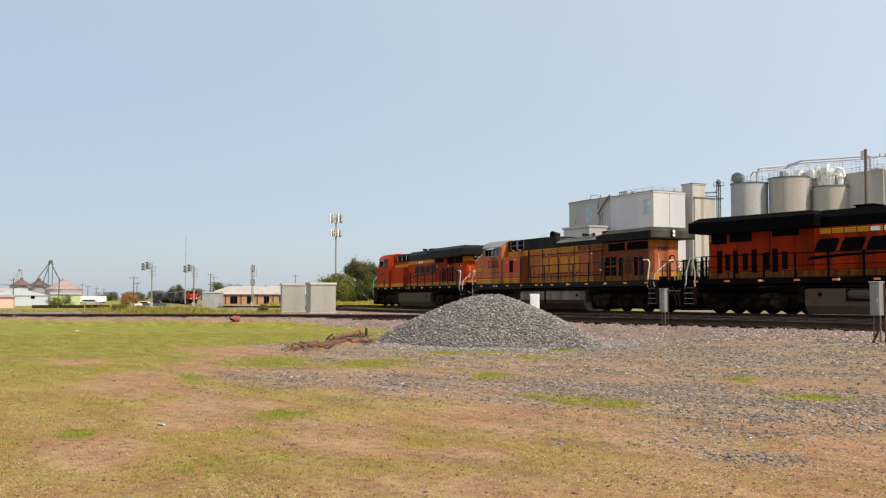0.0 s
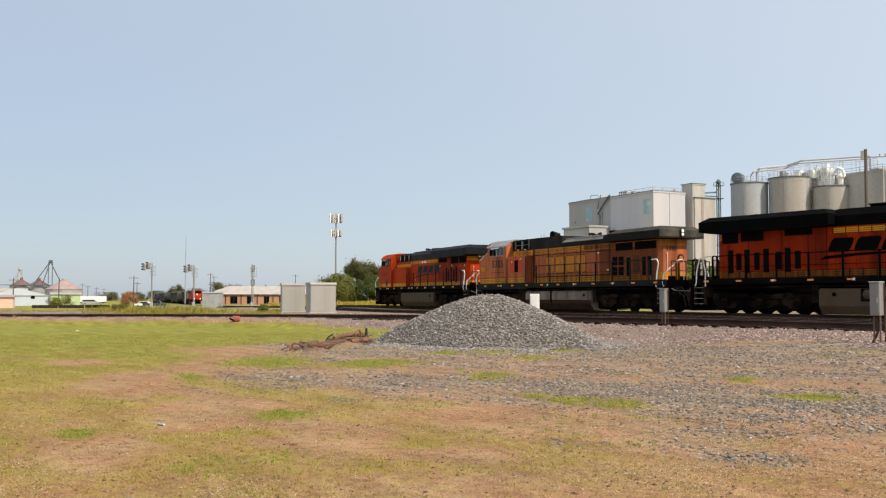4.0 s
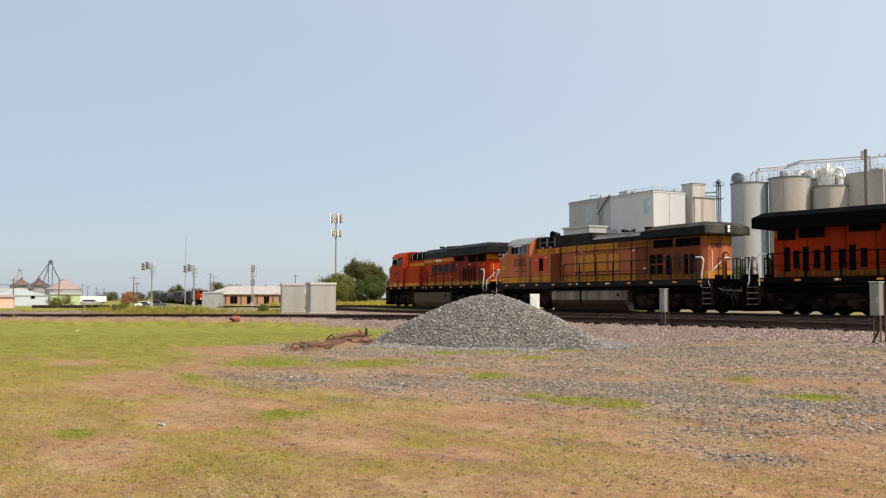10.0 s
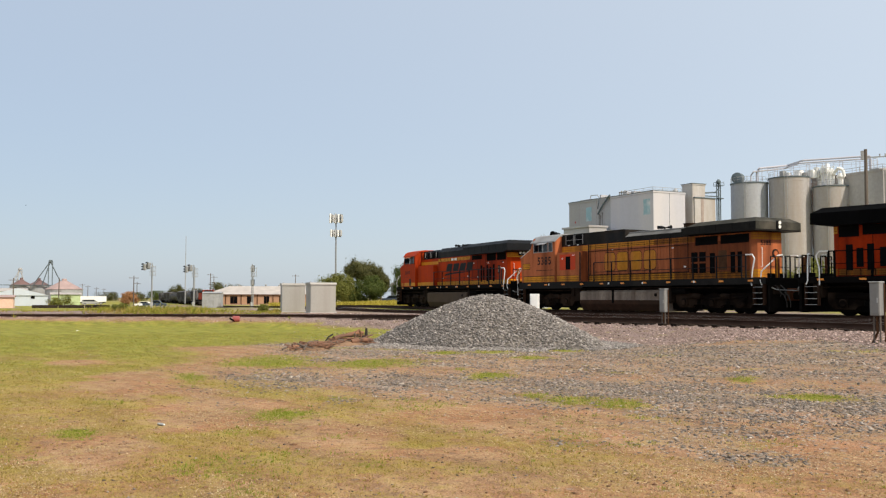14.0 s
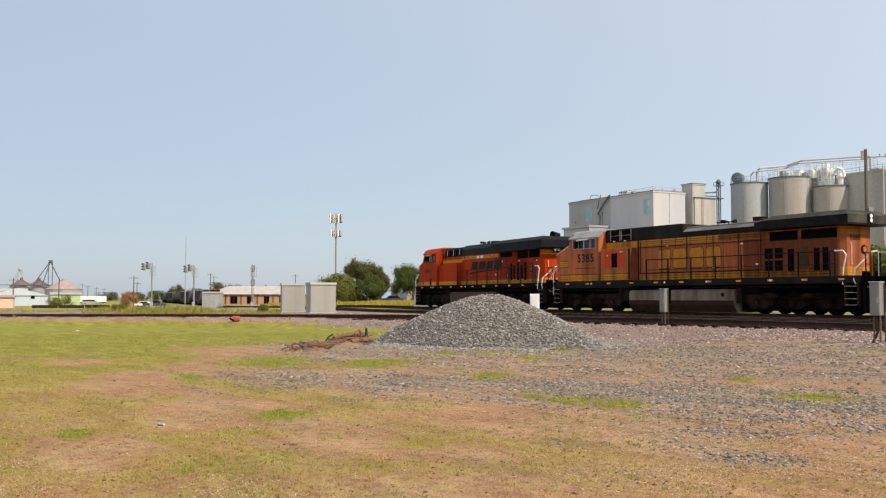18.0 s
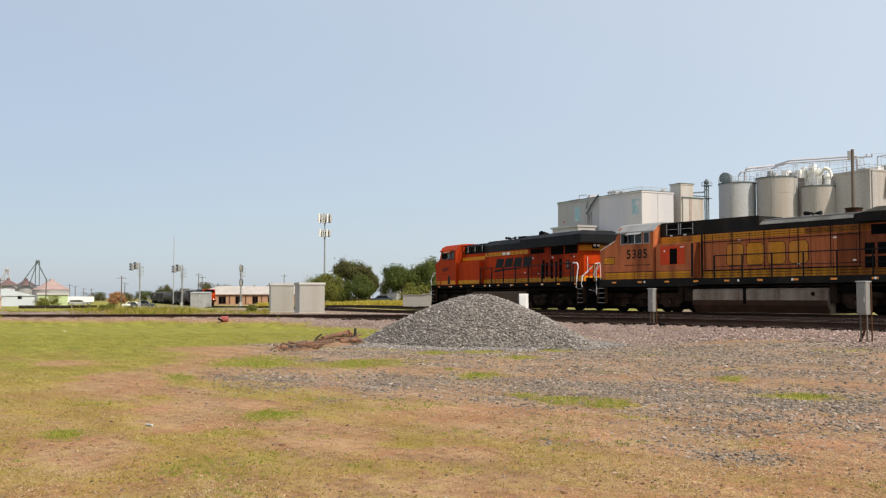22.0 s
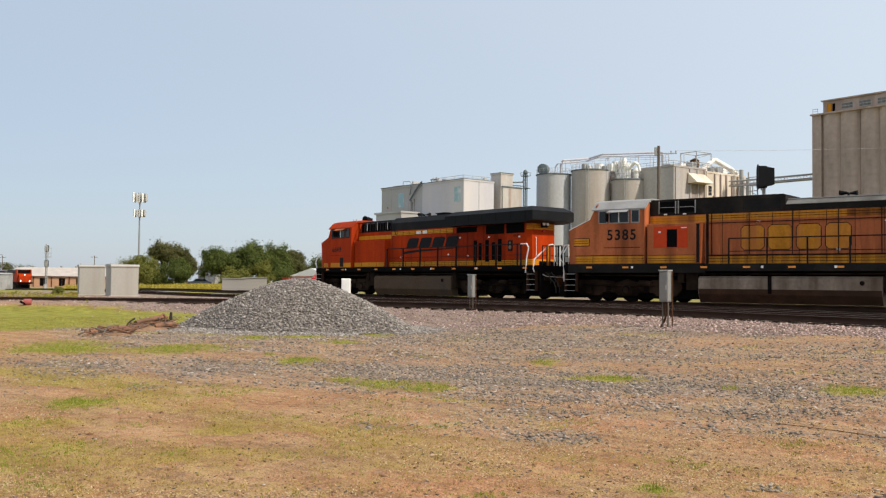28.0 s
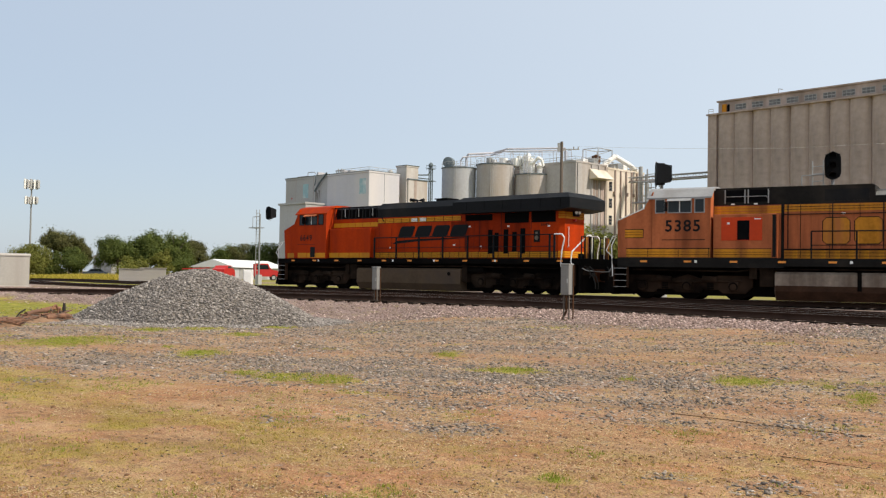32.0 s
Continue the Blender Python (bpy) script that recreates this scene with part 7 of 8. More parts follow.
def cell_tower():
    x, y = bearing(-69.66, 480)
    t = thing("cell_tower", x, y, GZ, label="slim grey monopole cell tower with two rings of antennas", category="cell tower")
    part("monopole", bar(new_bm(), (0, 0, 0), (0, 0, 43.4), 0.5, 0.28, n=14), M_SIGPOST, t)
    for z, r, h, half in ((40.9, 1.9, 4.7, 3.1), (33.4, 1.6, 3.7, 2.6)):
        bm = new_bm()
        faces = [k * 2.094 - 0.35 for k in range(3)]
        for a in faces:
            c = (r * math.cos(a), r * math.sin(a))
            for dz in (-0.5, 0.7):
                tube(bm, [(0, 0, z + dz), (*c, z + dz)], 0.10, 5)
                tube(bm, [(c[0] - half * math.sin(a), c[1] + half * math.cos(a), z + dz), (c[0] + half * math.sin(a), c[1] - half * math.cos(a), z + dz)], 0.10, 5)
        ring = part("antenna_frame", bm, M_STEEL, t)
        for k, a in enumerate(faces):
            for j, q in enumerate((-0.95, -0.5, -0.12, 0.38, 0.9)):
                px, py = r * math.cos(a) - q * half * math.sin(a), r * math.sin(a) + q * half * math.cos(a)
                tall = h * (1.0, 0.8, 1.0, 0.9, 0.7)[(j + k) % 5]
                part("antenna", box(new_bm(), px - 0.34, py - 0.34, z - tall * 0.5, px + 0.34, py + 0.34, z + tall * 0.5, 0.05), (M_SILVER, M_ALU, M_STEEL)[(j + k) % 3], ring)
    return t


# ---------- trees ----------
def tree(az, d, h, w, leaf, seed, label, name="tree", base=0.16, clumps=60, dens=170, lobes=6, squash=0.85):
    """Tapered trunk, forked limbs, and a crown of leaf sprays in uneven lobes."""
    rs = np.random.RandomState(seed)
    x, y = bearing(az, d)
    near = name == "tree" and d < 210
    dens = int(dens * 1.9) if near else dens
    t = thing(name, x, y, level(az, d) - 0.05, label=label, category="tree" if name == "tree" else "bush")
    bm = bar(new_bm(), (0, 0, 0), (0, 0, h * 0.45), h * 0.035, h * 0.022, n=8)
    for k in range(6):
        a = k * 1.05 + rs.rand()
        p = (0, 0, h * (0.22 + 0.2 * rs.rand()))
        q = (math.cos(a) * w * 0.3, math.sin(a) * w * 0.3, h * (0.5 + 0.3 * rs.rand()))
        bar(bm, p, q, h * 0.016, h * 0.006, n=6)
    part("trunk", bm, M_BARK, t)
    C = []
    for k in range(lobes):
        a = 2 * math.pi * k / lobes + rs.rand()
        rr = w * 0.30 * (0.5 + 0.6 * rs.rand())
        C.append((math.cos(a) * rr, math.sin(a) * rr, h * (base + (0.72 - base) * (0.35 + 0.65 * rs.rand())), w * (0.20 + 0.12 * rs.rand())))
    C.append((0, 0, h * 0.72, w * 0.26))
    P, O = [], []
    for k in range(clumps):
        cx, cy, cz, cr = C[k % len(C)]
        v = rs.randn(3)
        v /= np.linalg.norm(v)
        rad = cr * (0.55 + 0.55 * rs.rand())
        c = np.array([cx, cy, cz]) + v * rad * np.array([1, 1, squash])
        P.append(c + rs.randn(dens, 3) * cr * 0.26)
        O.append(P[-1] - (0.75 * c + 0.25 * np.array([cx, cy, cz]) - np.array([0, 0, 0.25 * cr])))
    P, O = np.concatenate(P), np.concatenate(O)
    inside = (P[:, 2] > h * base * 0.5) & (P[:, 2] < h * 1.02)
    P, O = P[inside], O[inside]
    O /= np.linalg.norm(O, axis=1)[:, None] + 1e-6
    k = len(P)
    s = (0.11 + 0.15 * rs.rand(k)) * (h / 8) ** 0.5 * (0.72 if near else 1.0)
    O += rs.randn(k, 3) * 0.45
    O /= np.linalg.norm(O, axis=1)[:, None] + 1e-6
    a = np.cross(O, rs.randn(k, 3))
    a /= np.linalg.norm(a, axis=1)[:, None] + 1e-6
    b = np.cross(O, a)
    V = np.stack([P - a * s[:, None], P + b * s[:, None] * 0.6, P + a * s[:, None], P - b * s[:, None] * 0.6], 1).reshape(-1, 3)
    tagged(soup("crown", V, np.arange(4 * k).reshape(-1, 4), leaf, t), kind="stuff")
    return t


def leaf_material(name, lo, hi, tint):
    return island_material(name, lo, hi, 0.75, tint, thin=0.35)


L_GREEN = leaf_material("tree_leaves", (0.065, 0.090, 0.020), (0.150, 0.172, 0.042), (0.105, 0.128, 0.028))
L_OLIVE = leaf_material("olive_leaves", (0.125, 0.135, 0.026), (0.25, 0.24, 0.06), (0.185, 0.185, 0.040))
L_DARK = leaf_material("dark_leaves", (0.075, 0.080, 0.026), (0.165, 0.150, 0.055), (0.115, 0.110, 0.038))
L_RED = leaf_material("rusty_leaves", (0.27, 0.13, 0.055), (0.62, 0.38, 0.19), (0.48, 0.26, 0.115))

tree(-68.2, 165, 8.9, 5.6, L_DARK, 1, "tall dark tree with a loose umbrella crown on a bare trunk", base=0.42, clumps=44, lobes=6, squash=0.6)
tree(-66.95, 168, 7.2, 4.2, L_DARK, 2, "slim olive-brown tree with ragged crown", base=0.25, clumps=44)
tree(-69.2, 158, 5.4, 6.4, L_OLIVE, 3, "broad sunlit olive-green tree growing to the ground", base=0.02)
tree(-70.0, 162, 5.2, 5.0, L_OLIVE, 4, "low olive tree beside the cabinets' line", base=0.02)
tree(-67.6, 156, 4.9, 5.4, L_GREEN, 5, "bushy green tree with low branches", base=0.02)
tree(-65.0, 150, 7.0, 5.6, L_GREEN, 6, "full green tree with rounded lobes", base=0.05, clumps=64)
tree(-63.4, 150, 7.6, 6.6, L_GREEN, 7, "wide full green leafy tree", base=0.05, clumps=70, lobes=6)
tree(-61.9, 172, 9.2, 7.0, L_GREEN, 8, "tall green tree with upright shoots", base=0.04, clumps=64)
tree(-60.9, 186, 8.0, 5.2, L_DARK, 9, "darker green tree at the end of the row", base=0.04)
tree(-62.5, 147, 4.6, 3.6, L_OLIVE, 11, "yellow-green tree before the row", base=0.05, clumps=34)
tree(-64.2, 140, 3.2, 4.6, L_OLIVE, 10, "low yellow-green shrub under the trees", name="bush", base=0.05, clumps=30)
for k, (a_, h_, w_) in enumerate(((-59.2, 7.4, 8), (-58.0, 7.2, 8), (-56.8, 7.6, 8.5), (-55.6, 8.4, 8), (-54.3, 7.6, 8))):
    tree(a_, 205, h_, w_, (L_GREEN, L_DARK)[k % 2], 20 + k, "green tree in the row behind the white shed", base=0.04)
for k, (a_, d_, h_) in enumerate(((-50.2, 100, 4.6), (-48.4, 98, 4.9), (-46.8, 102, 4.3), (-41.5, 92, 4.6), (-38.2, 86, 5.4), (-36.6, 84, 5.7), (-35.0, 86, 5.2), (-33.0, 88, 4.8), (-30.0, 90, 4.4))):
    tree(a_, d_, h_, 6.0, (L_GREEN, L_OLIVE)[k % 2], 30 + k, "leafy green bush beyond the train", name="bush", base=0.04, clumps=40)
for k, (a_, d_, h_, m_, w_) in enumerate(((-84.95, 170, 2.3, L_OLIVE, 3.4), (-81.5, 300, 4.4, L_RED, 4.6), (-78.9, 660, 11.5, L_DARK, 12), (-76.6, 640, 12.5, L_DARK, 17), (-75.6, 640, 12, L_DARK, 16), (-77.8, 660, 8.5, L_DARK, 14), (-80.0, 680, 7, L_GREEN, 13), (-82.6, 680, 6, L_DARK, 15), (-81.0, 680, 6, L_DARK, 14))):
    tree(a_, d_, h_, w_, m_, 50 + k, "rust-coloured tree beyond the weeds" if m_ is L_RED else "leafy tree in the hazy distance", base=0.05, clumps=22 if d_ < 200 else 60, dens=60 if d_ < 200 else 170)
for k, (a_, d_, h_) in enumerate(((-85.5, 160, 1.7), (-82.3, 72, 0.5), (-81.9, 74, 0.6), (-80.9, 68, 0.45), (-73.9, 66, 0.6), (-72.6, 64, 0.5))):
    tree(a_, d_, h_, h_ * 1.6, L_OLIVE, 70 + k, "low trackside shrub, yellow-green", name="bush", base=0.02, clumps=24, dens=70)


# ---------- buildings and vehicles in the distance ----------
def shed(name, x, y, w, dep, wall_h, roof_h, wall_m, roof_m, turn, label, ridge="x"):
    t = thing(name, x, y, level(math.degrees(math.atan2(x, y)), math.hypot(x, y)), turn, label, "building")
    part("wall", box(new_bm(), -w / 2, -dep / 2, 0, w / 2, dep / 2, wall_h), wall_m, t)
    bm = new_bm()
    if ridge == "x":
        prism(bm, [(-dep / 2 - 0.4, wall_h + 0.004), (0, roof_h), (dep / 2 + 0.4, wall_h + 0.004)], -w / 2 - 0.3, w / 2 + 0.3, "x")
    else:
        prism(bm, [(-w / 2 - 0.4, wall_h + 0.004), (0, roof_h), (w / 2 + 0.4, wall_h + 0.004)], -dep / 2 - 0.3, dep / 2 + 0.3, "y")
    part("roof", bm, roof_m, t)
    return t


x_, y_ = bearing(-73.75, 338)
DEPOT = thing("brick_depot", x_, y_, level(-73.75, 338), 70, "long tan brick depot with a pale hipped metal roof", "building")
part("wall", box(new_bm(), -20.0, -8, 0, 16.5, 8, 3.45), M_BRICK, DEPOT)
bm_ = new_bm()
ev_ = [bm_.verts.new(v) for v in ((-20.6, -8.5, 3.454), (16.9, -8.5, 3.454), (16.9, 8.5, 3.454), (-20.6, 8.5, 3.454))]
rd_ = [bm_.verts.new(v) for v in ((-12.6, 0, 6.4), (16.9, 0, 6.4))]
for f_ in ((ev_[3], ev_[2], ev_[1], ev_[0]), (ev_[0], ev_[1], rd_[1], rd_[0]), (ev_[2], ev_[3], rd_[0], rd_[1]), (ev_[3], ev_[0], rd_[0]), (ev_[1], ev_[2], rd_[1])):
    bm_.faces.new(f_)
part("roof", bm_, M_ROOFW, DEPOT)
for dx, w_ in ((-15.6, 2.4), (-10.4, 2.4), (-4.9, 2.2), (0.6, 1.8), (6.0, 2.2), (11.0, 2.2)):
    wd = part("window", box(new_bm(), dx - w_ / 2, -8.08, 0.35, dx + w_ / 2, -8.0, 2.85), M_HOLE, DEPOT, "dark window bay")
    part("post", box(new_bm(), dx + w_ / 2 + 1.2, -8.3, 0, dx + w_ / 2 + 1.4, -8.1, 3.4), M_RUST, DEPOT)
    part("window_frame", box(new_bm(), dx - 0.06, -8.12, 0.35, dx + 0.06, -8.08, 2.85), M_RUST, wd)
part("fascia", box(new_bm(), -20.5, -8.6, 3.3, 16.8, -8.52, 3.5), M_RUST, DEPOT)
for k in range(7):
    part("roof_vent", lathe(new_bm(), [(0.25, 0), (0.3, 0.4), (0.4, 0.5), (0.1, 0.7)], (-14 + k * 4.6, 0, 6.35), 10), M_STEEL, DEPOT)
x_, y_ = bearing(-76.85, 215)
HUT = thing("metal_hut", x_, y_, level(-76.85, 215), 66, "plain silver metal equipment hut", "hut")
part("wall", box(new_bm(), -2.0, -1.6, 0, 2.0, 1.6, 3.3, 0.03), M_STEEL, HUT)
part("roof", prism(new_bm(), [(-1.75, 3.28), (0, 3.6), (1.75, 3.28)], -2.1, 2.1, "x"), M_STEEL, HUT)
part("door", box(new_bm(), 0.6, -1.64, 0.1, 1.4, -1.6, 2.2), M_ALU, HUT)

x_, y_ = bearing(-87.32, 290)
s_ = shed("metal_shed", x_, y_, 15.0, 14, 2.85, 4.9, M_BLUEW, M_BLUEW, 86, "pale blue metal shed with a low gable", "y")
for dx in (-2.5, 3.2):
    part("vent", box(new_bm(), dx, -7.08, 2.0, dx + 1.0, -7.0, 2.8), M_FRAME, s_)
x_, y_ = bearing(-88.3, 330)
shed("metal_shed", x_, y_, 16, 12, 4.3, 5.2, M_WHITE, M_ROOFW, 86, "long white flat-roofed metal shed")
x_, y_ = bearing(-84.9, 300)
shed("metal_shed", x_, y_, 8, 8, 3.2, 3.8, M_LIME, M_ROOFW, 84, "low lime-green metal shed")
x_, y_ = bearing(-88.3, 230)
shed("metal_shed", x_, y_, 6, 5, 2.4, 2.9, M_PEACH, M_REDROOF, 84, "small peach-coloured metal shed")


def grain_bin(az, d, r, h, peak, body, roof, label):
    x, y = bearing(az, d)
    t = thing("grain_bin", x, y, level(az, d), label=label, category="grain bin", group="distant grain bins")
    part("shell", lathe(new_bm(), [(r, 0), (r, h)], n=28), body, t)
    part("roof", lathe(new_bm(), [(r * 1.03, h + 0.004), (r * 0.15, peak), (r * 0.12, peak + 0.8), (0.1, peak + 0.9)], n=28), roof, t)


grain_bin(-85.0, 420, 7.3, 5.6, 9.2, M_STEEL, M_REDROOF, "squat steel grain bin with a rusty red roof")
grain_bin(-86.3, 430, 4.4, 7.2, 9.6, M_STEEL, M_BINROOF, "grain bin with a brown conical roof")
grain_bin(-87.2, 430, 4.4, 7.2, 9.6, M_STEEL, M_BINROOF, "grain bin with a brown conical roof")


def grain_leg(az, d, h, material, label, spread=7.0):
    x, y = bearing(az, d)
    t = thing("spout_tower", x, y, level(az, d), -az, label, "grain tower")
    for dx in (-0.6, 0.9):
        part("column", bar(new_bm(), (dx, 0, 0), (dx, 0, h), 0.2, n=6), material, t)
    part("head", box(new_bm(), -0.55, -0.5, h - 0.4, 0.95, 0.5, h + 0.7, 0.3), material, t)
    for dx in (-spread, -spread * 0.45, spread * 0.75):
        part("spout", bar(new_bm(), (0, 0, h), (dx, 0, h * 0.42), 0.2, n=6), material, t)
    part("catwalk", box(new_bm(), -22, -0.4, h * 0.42, 4, 0.4, h * 0.42 + 0.3), material, t)


grain_leg(-85.75, 425, 17.2, M_HAZE, "dark grain elevator leg with slanting spouts", 6.5)
grain_leg(-87.3, 440, 14.2, M_ALU, "pale grain elevator leg", 4.0)


def vehicle(name, az, d, turn, parts_, label, category):
    x, y = bearing(az, d)
    t = thing(name, x, y, level(az, d), turn, label, category)
    for nm, outline, y0, y1, m in parts_:
        part(nm, prism(new_bm(), outline, y0, y1), m, t)
    return t


def add_wheels(t, xs, r=0.36, w=0.85):
    for x in xs:
        for s in (-1, 1):
            wh = part("wheel", bar(new_bm(), (x, s * w, r), (x, s * (w - 0.22), r), r, n=16), M_RUBBER, t)
            part("rim", bar(new_bm(), (x, s * (w + 0.01), r), (x, s * (w - 0.03), r), r * 0.6, n=12), M_ALU, wh)


CAR = vehicle("car", -66.2, 175, 60, [("body", [(-2.2, 0.35), (-2.2, 0.85), (-1.2, 0.95), (-0.7, 1.42), (0.9, 1.42), (1.5, 0.98), (2.15, 0.85), (2.2, 0.35)], -0.85, 0.85, M_BLUECAR),
                                      ("window", [(-1.05, 0.97), (-0.62, 1.36), (0.85, 1.36), (1.35, 0.97)], -0.86, 0.86, M_GLASS)], "dark blue car parked by trees", "car")
add_wheels(CAR, (-1.35, 1.35), 0.33)
TRAILER = vehicle("trailer", -83.9, 330, 84, [("box_body", [(-6.6, 0.9), (-6.6, 2.75), (6.6, 2.75), (6.6, 0.9)], -1.25, 1.25, M_WHITE), ("chassis", [(-6.4, 0.6), (-6.4, 0.9), (6.4, 0.9), (6.4, 0.6)], -1.0, 1.0, M_FRAME)], "long white box trailer on wheels", "trailer")
add_wheels(TRAILER, (-5.4, -4.3, 5.0), 0.5, 1.2)
VAN = vehicle("van", -83.6, 300, 84, [("body", [(-2.4, 0.4), (-2.4, 1.7), (1.0, 1.75), (1.8, 1.15), (2.4, 1.0), (2.4, 0.4)], -0.9, 0.9, M_STEEL), ("window", [(-2.0, 1.2), (-2.0, 1.6), (0.9, 1.64), (1.5, 1.2)], -0.91, 0.91, M_GLASS)], "silver delivery van parked nearby", "van")
add_wheels(VAN, (-1.5, 1.5), 0.34, 0.9)
CAR2 = vehicle("car", -80.7, 240, 70, [("body", [(-2.1, 0.35), (-2.1, 0.85), (-1.2, 0.95), (-0.7, 1.4), (0.9, 1.4), (1.5, 0.98), (2.1, 0.85), (2.1, 0.35)], -0.85, 0.85, M_WHITE), ("window", [(-1.05, 0.97), (-0.62, 1.34), (0.85, 1.34), (1.3, 0.97)], -0.86, 0.86, M_GLASS)], "small white parked car", "car")
add_wheels(CAR2, (-1.3, 1.3), 0.33)
CAR3 = vehicle("pickup", -80.1, 225, 74, [("body", [(-2.6, 0.45), (-2.6, 1.05), (-0.6, 1.05), (-0.3, 1.75), (1.0, 1.75), (1.5, 1.1), (2.6, 1.0), (2.6, 0.45)], -0.95, 0.95, M_BLUECAR), ("window", [(-0.4, 1.12), (-0.2, 1.66), (0.95, 1.66), (1.35, 1.12)], -0.96, 0.96, M_GLASS)], "dark blue parked pickup truck", "pickup")
add_wheels(CAR3, (-1.7, 1.7), 0.38, 0.95)
# white shed with red trucks before it
x_, y_ = bearing(-59.7, 163)
x_, y_ = x_ + 8.5 * math.sin(radians(-25)), y_ + 8.5 * math.cos(radians(-25))
W = shed("white_shed", x_, y_, 17, 8.2, 2.0, 3.35, M_SHEDWALL, M_SHEDROOF, 115, "low pale metal shed with a white gable roof and open bays")
for dx in (-5.5, 0.5, 6.5):
    part("bay_door", box(new_bm(), dx - 1.4, -4.15, 0.1, dx + 1.4, -4.1, 1.85), M_STEEL, W)
R1 = vehicle("red_truck", -59.2, 148, 128, [("cab", [(-1.6, 0.5), (-1.6, 1.6), (-0.6, 1.8), (0.0, 2.15), (1.4, 2.2), (2.0, 1.75), (2.9, 1.55), (3.2, 1.1), (3.3, 0.5)], -0.95, 0.95, M_RED), ("window", [(0.05, 1.78), (0.2, 2.06), (1.3, 2.1), (1.72, 1.78)], -0.96, 0.96, M_GLASS), ("bed", [(-3.4, 0.8), (-3.4, 1.1), (-1.6, 1.1), (-1.6, 0.8)], -0.95, 0.95, M_RED)], "bright red truck with a flat bed", "truck")
add_wheels(R1, (-2.5, 2.2), 0.42, 0.95)
R2 = vehicle("red_truck", -60.7, 152, 55, [("boom", [(-2.0, 1.50), (-2.0, 1.64), (2.2, 1.86), (2.2, 1.72)], -0.18, 0.18, M_RED), ("body", [(-1.6, 0.5), (-1.6, 1.1), (-0.9, 1.45), (0.2, 1.45), (0.5, 1.1), (1.6, 1.0), (1.6, 0.5)], -0.9, 0.9, M_RED)], "red machine with a raised arm", "truck")
add_wheels(R2, (-1.3, 1.2), 0.48, 1.0)
R3 = vehicle("red_truck", -56.9, 150, 62, [("cab", [(-1.2, 0.6), (-1.2, 2.5), (-0.9, 2.6), (0.9, 2.6), (1.4, 1.7), (2.6, 1.5), (2.7, 0.6)], -1.1, 1.1, M_RED), ("window", [(-0.8, 1.7), (-0.8, 2.4), (0.8, 2.4), (1.15, 1.7)], -1.11, 1.11, M_GLASS)], "bright red truck parked nose on", "truck")
add_wheels(R3, (-0.6, 1.8), 0.45, 1.1)
x_, y_ = bearing(-65.4, 185)
shed("grey_shed", x_, y_, 4.5, 4, 3.4, 4.6, M_STEEL, M_ROOFW, 20, "small grey shed under the trees", "y")

# ---------- trackside ----------
signal_box(-27.0, 22.6, 0.47, 22, 1.32, "grey metal trackside box on two thin legs", 0.105)
signal_box(-16.21, 20.33, 0.37, 12, 1.50, "larger grey metal trackside box on two thin legs", 0.125)
x_, y_ = bearing(-70.53, 60)
relay_cabinet(x_, y_, 0.52, 90, 1.66, 1.86, "silver relay cabinet with double doors")
x_, y_ = bearing(-72.2, 63.5)
relay_cabinet(x_, y_, 0.52, 79, 1.52, 1.86, "silver relay cabinet with double doors")
x_, y_ = bearing(-57.65, 46)
wb = thing("white_cabinet", x_, y_, 0.45, 50, "small white cabinet beside the track", "equipment cabinet")
part("case", box(new_bm(), -0.2, -0.25, 0, 0.2, 0.25, 1.22, 0.02), M_WHITE, wb)
part("door", box(new_bm(), -0.17, -0.265, 0.08, 0.17, -0.25, 1.14, 0.01), M_WHITE, wb)
for k, (a_, w_, h_) in enumerate(((-64.25, 1.9, 1.25), (-63.05, 2.0, 1.35))):
    x_, y_ = bearing(a_, 82)
    c_ = thing("concrete_crate", x_, y_, 0.48, 62, "grey slatted crate beside the far track", "crate", "slatted crates")
    part("core", box(new_bm(), -w_ / 2, -0.8, 0, w_ / 2, 0.8, h_ - 0.06), M_CRATE, c_)
    slat_ = None
    for q in range(12):
        m_ = pose(-w_ / 2 + (q + 0.5) * w_ / 12, -0.8, 0)
        if slat_ is None:
            slat_ = part("slat", box(new_bm(), -w_ / 26, -0.035, 0.04, w_ / 26, 0.0, h_ - 0.1), M_CRATE, c_)
            slat_.matrix_local = m_
        else:
            again(slat_, m_)
    part("lid", box(new_bm(), -w_ / 2 - 0.05, -0.9, h_ - 0.06, w_ / 2 + 0.05, 0.9, h_), M_CRATE, c_)

post_signal(-80.3, 152, [(6.3, -40, -0.95), (6.5, -40, -0.35)], 7.0, case=M_STEEL, label="signal mast with two heads, ladder and service cage")
post_signal(-77.95, 152, [(6.0, -40, -0.95), (6.2, -40, -0.35)], 6.7, case=M_STEEL, label="signal mast with two heads, ladder and service cage")
post_signal(-74.6, 152, [(6.2, 230), (4.0, 230)], 6.9, case=M_STEEL, label="signal mast with two stacked heads seen from the side")
cantilever_signal(-57.05, 88, 6.55, 12, "slim signal mast with a black hooded head and side ladder", visors=False, off=0.95)
cantilever_signal(-33.05, 47, 6.15, -48, "railway signal with a large hooded black head on a mast", visors=False)
cantilever_signal(-23.67, 45, 6.15, 24, "railway signal with a large oval black head on a mast")
cell_tower()
x_, y_ = bearing(-78.42, 152)
an = thing("antenna_mast", x_, y_, GZ, 0, "tall thin radio antenna mast", "antenna")
part("mast", bar(new_bm(), (0, 0, 0), (0, 0, 10.5), 0.08, 0.03, n=8), M_STEEL, an)
part("whip", tube(new_bm(), [(0, 0, 7.5), (0.15, 0, 7.6), (0.16, 0, 10.2)], 0.015), M_STEEL, an)
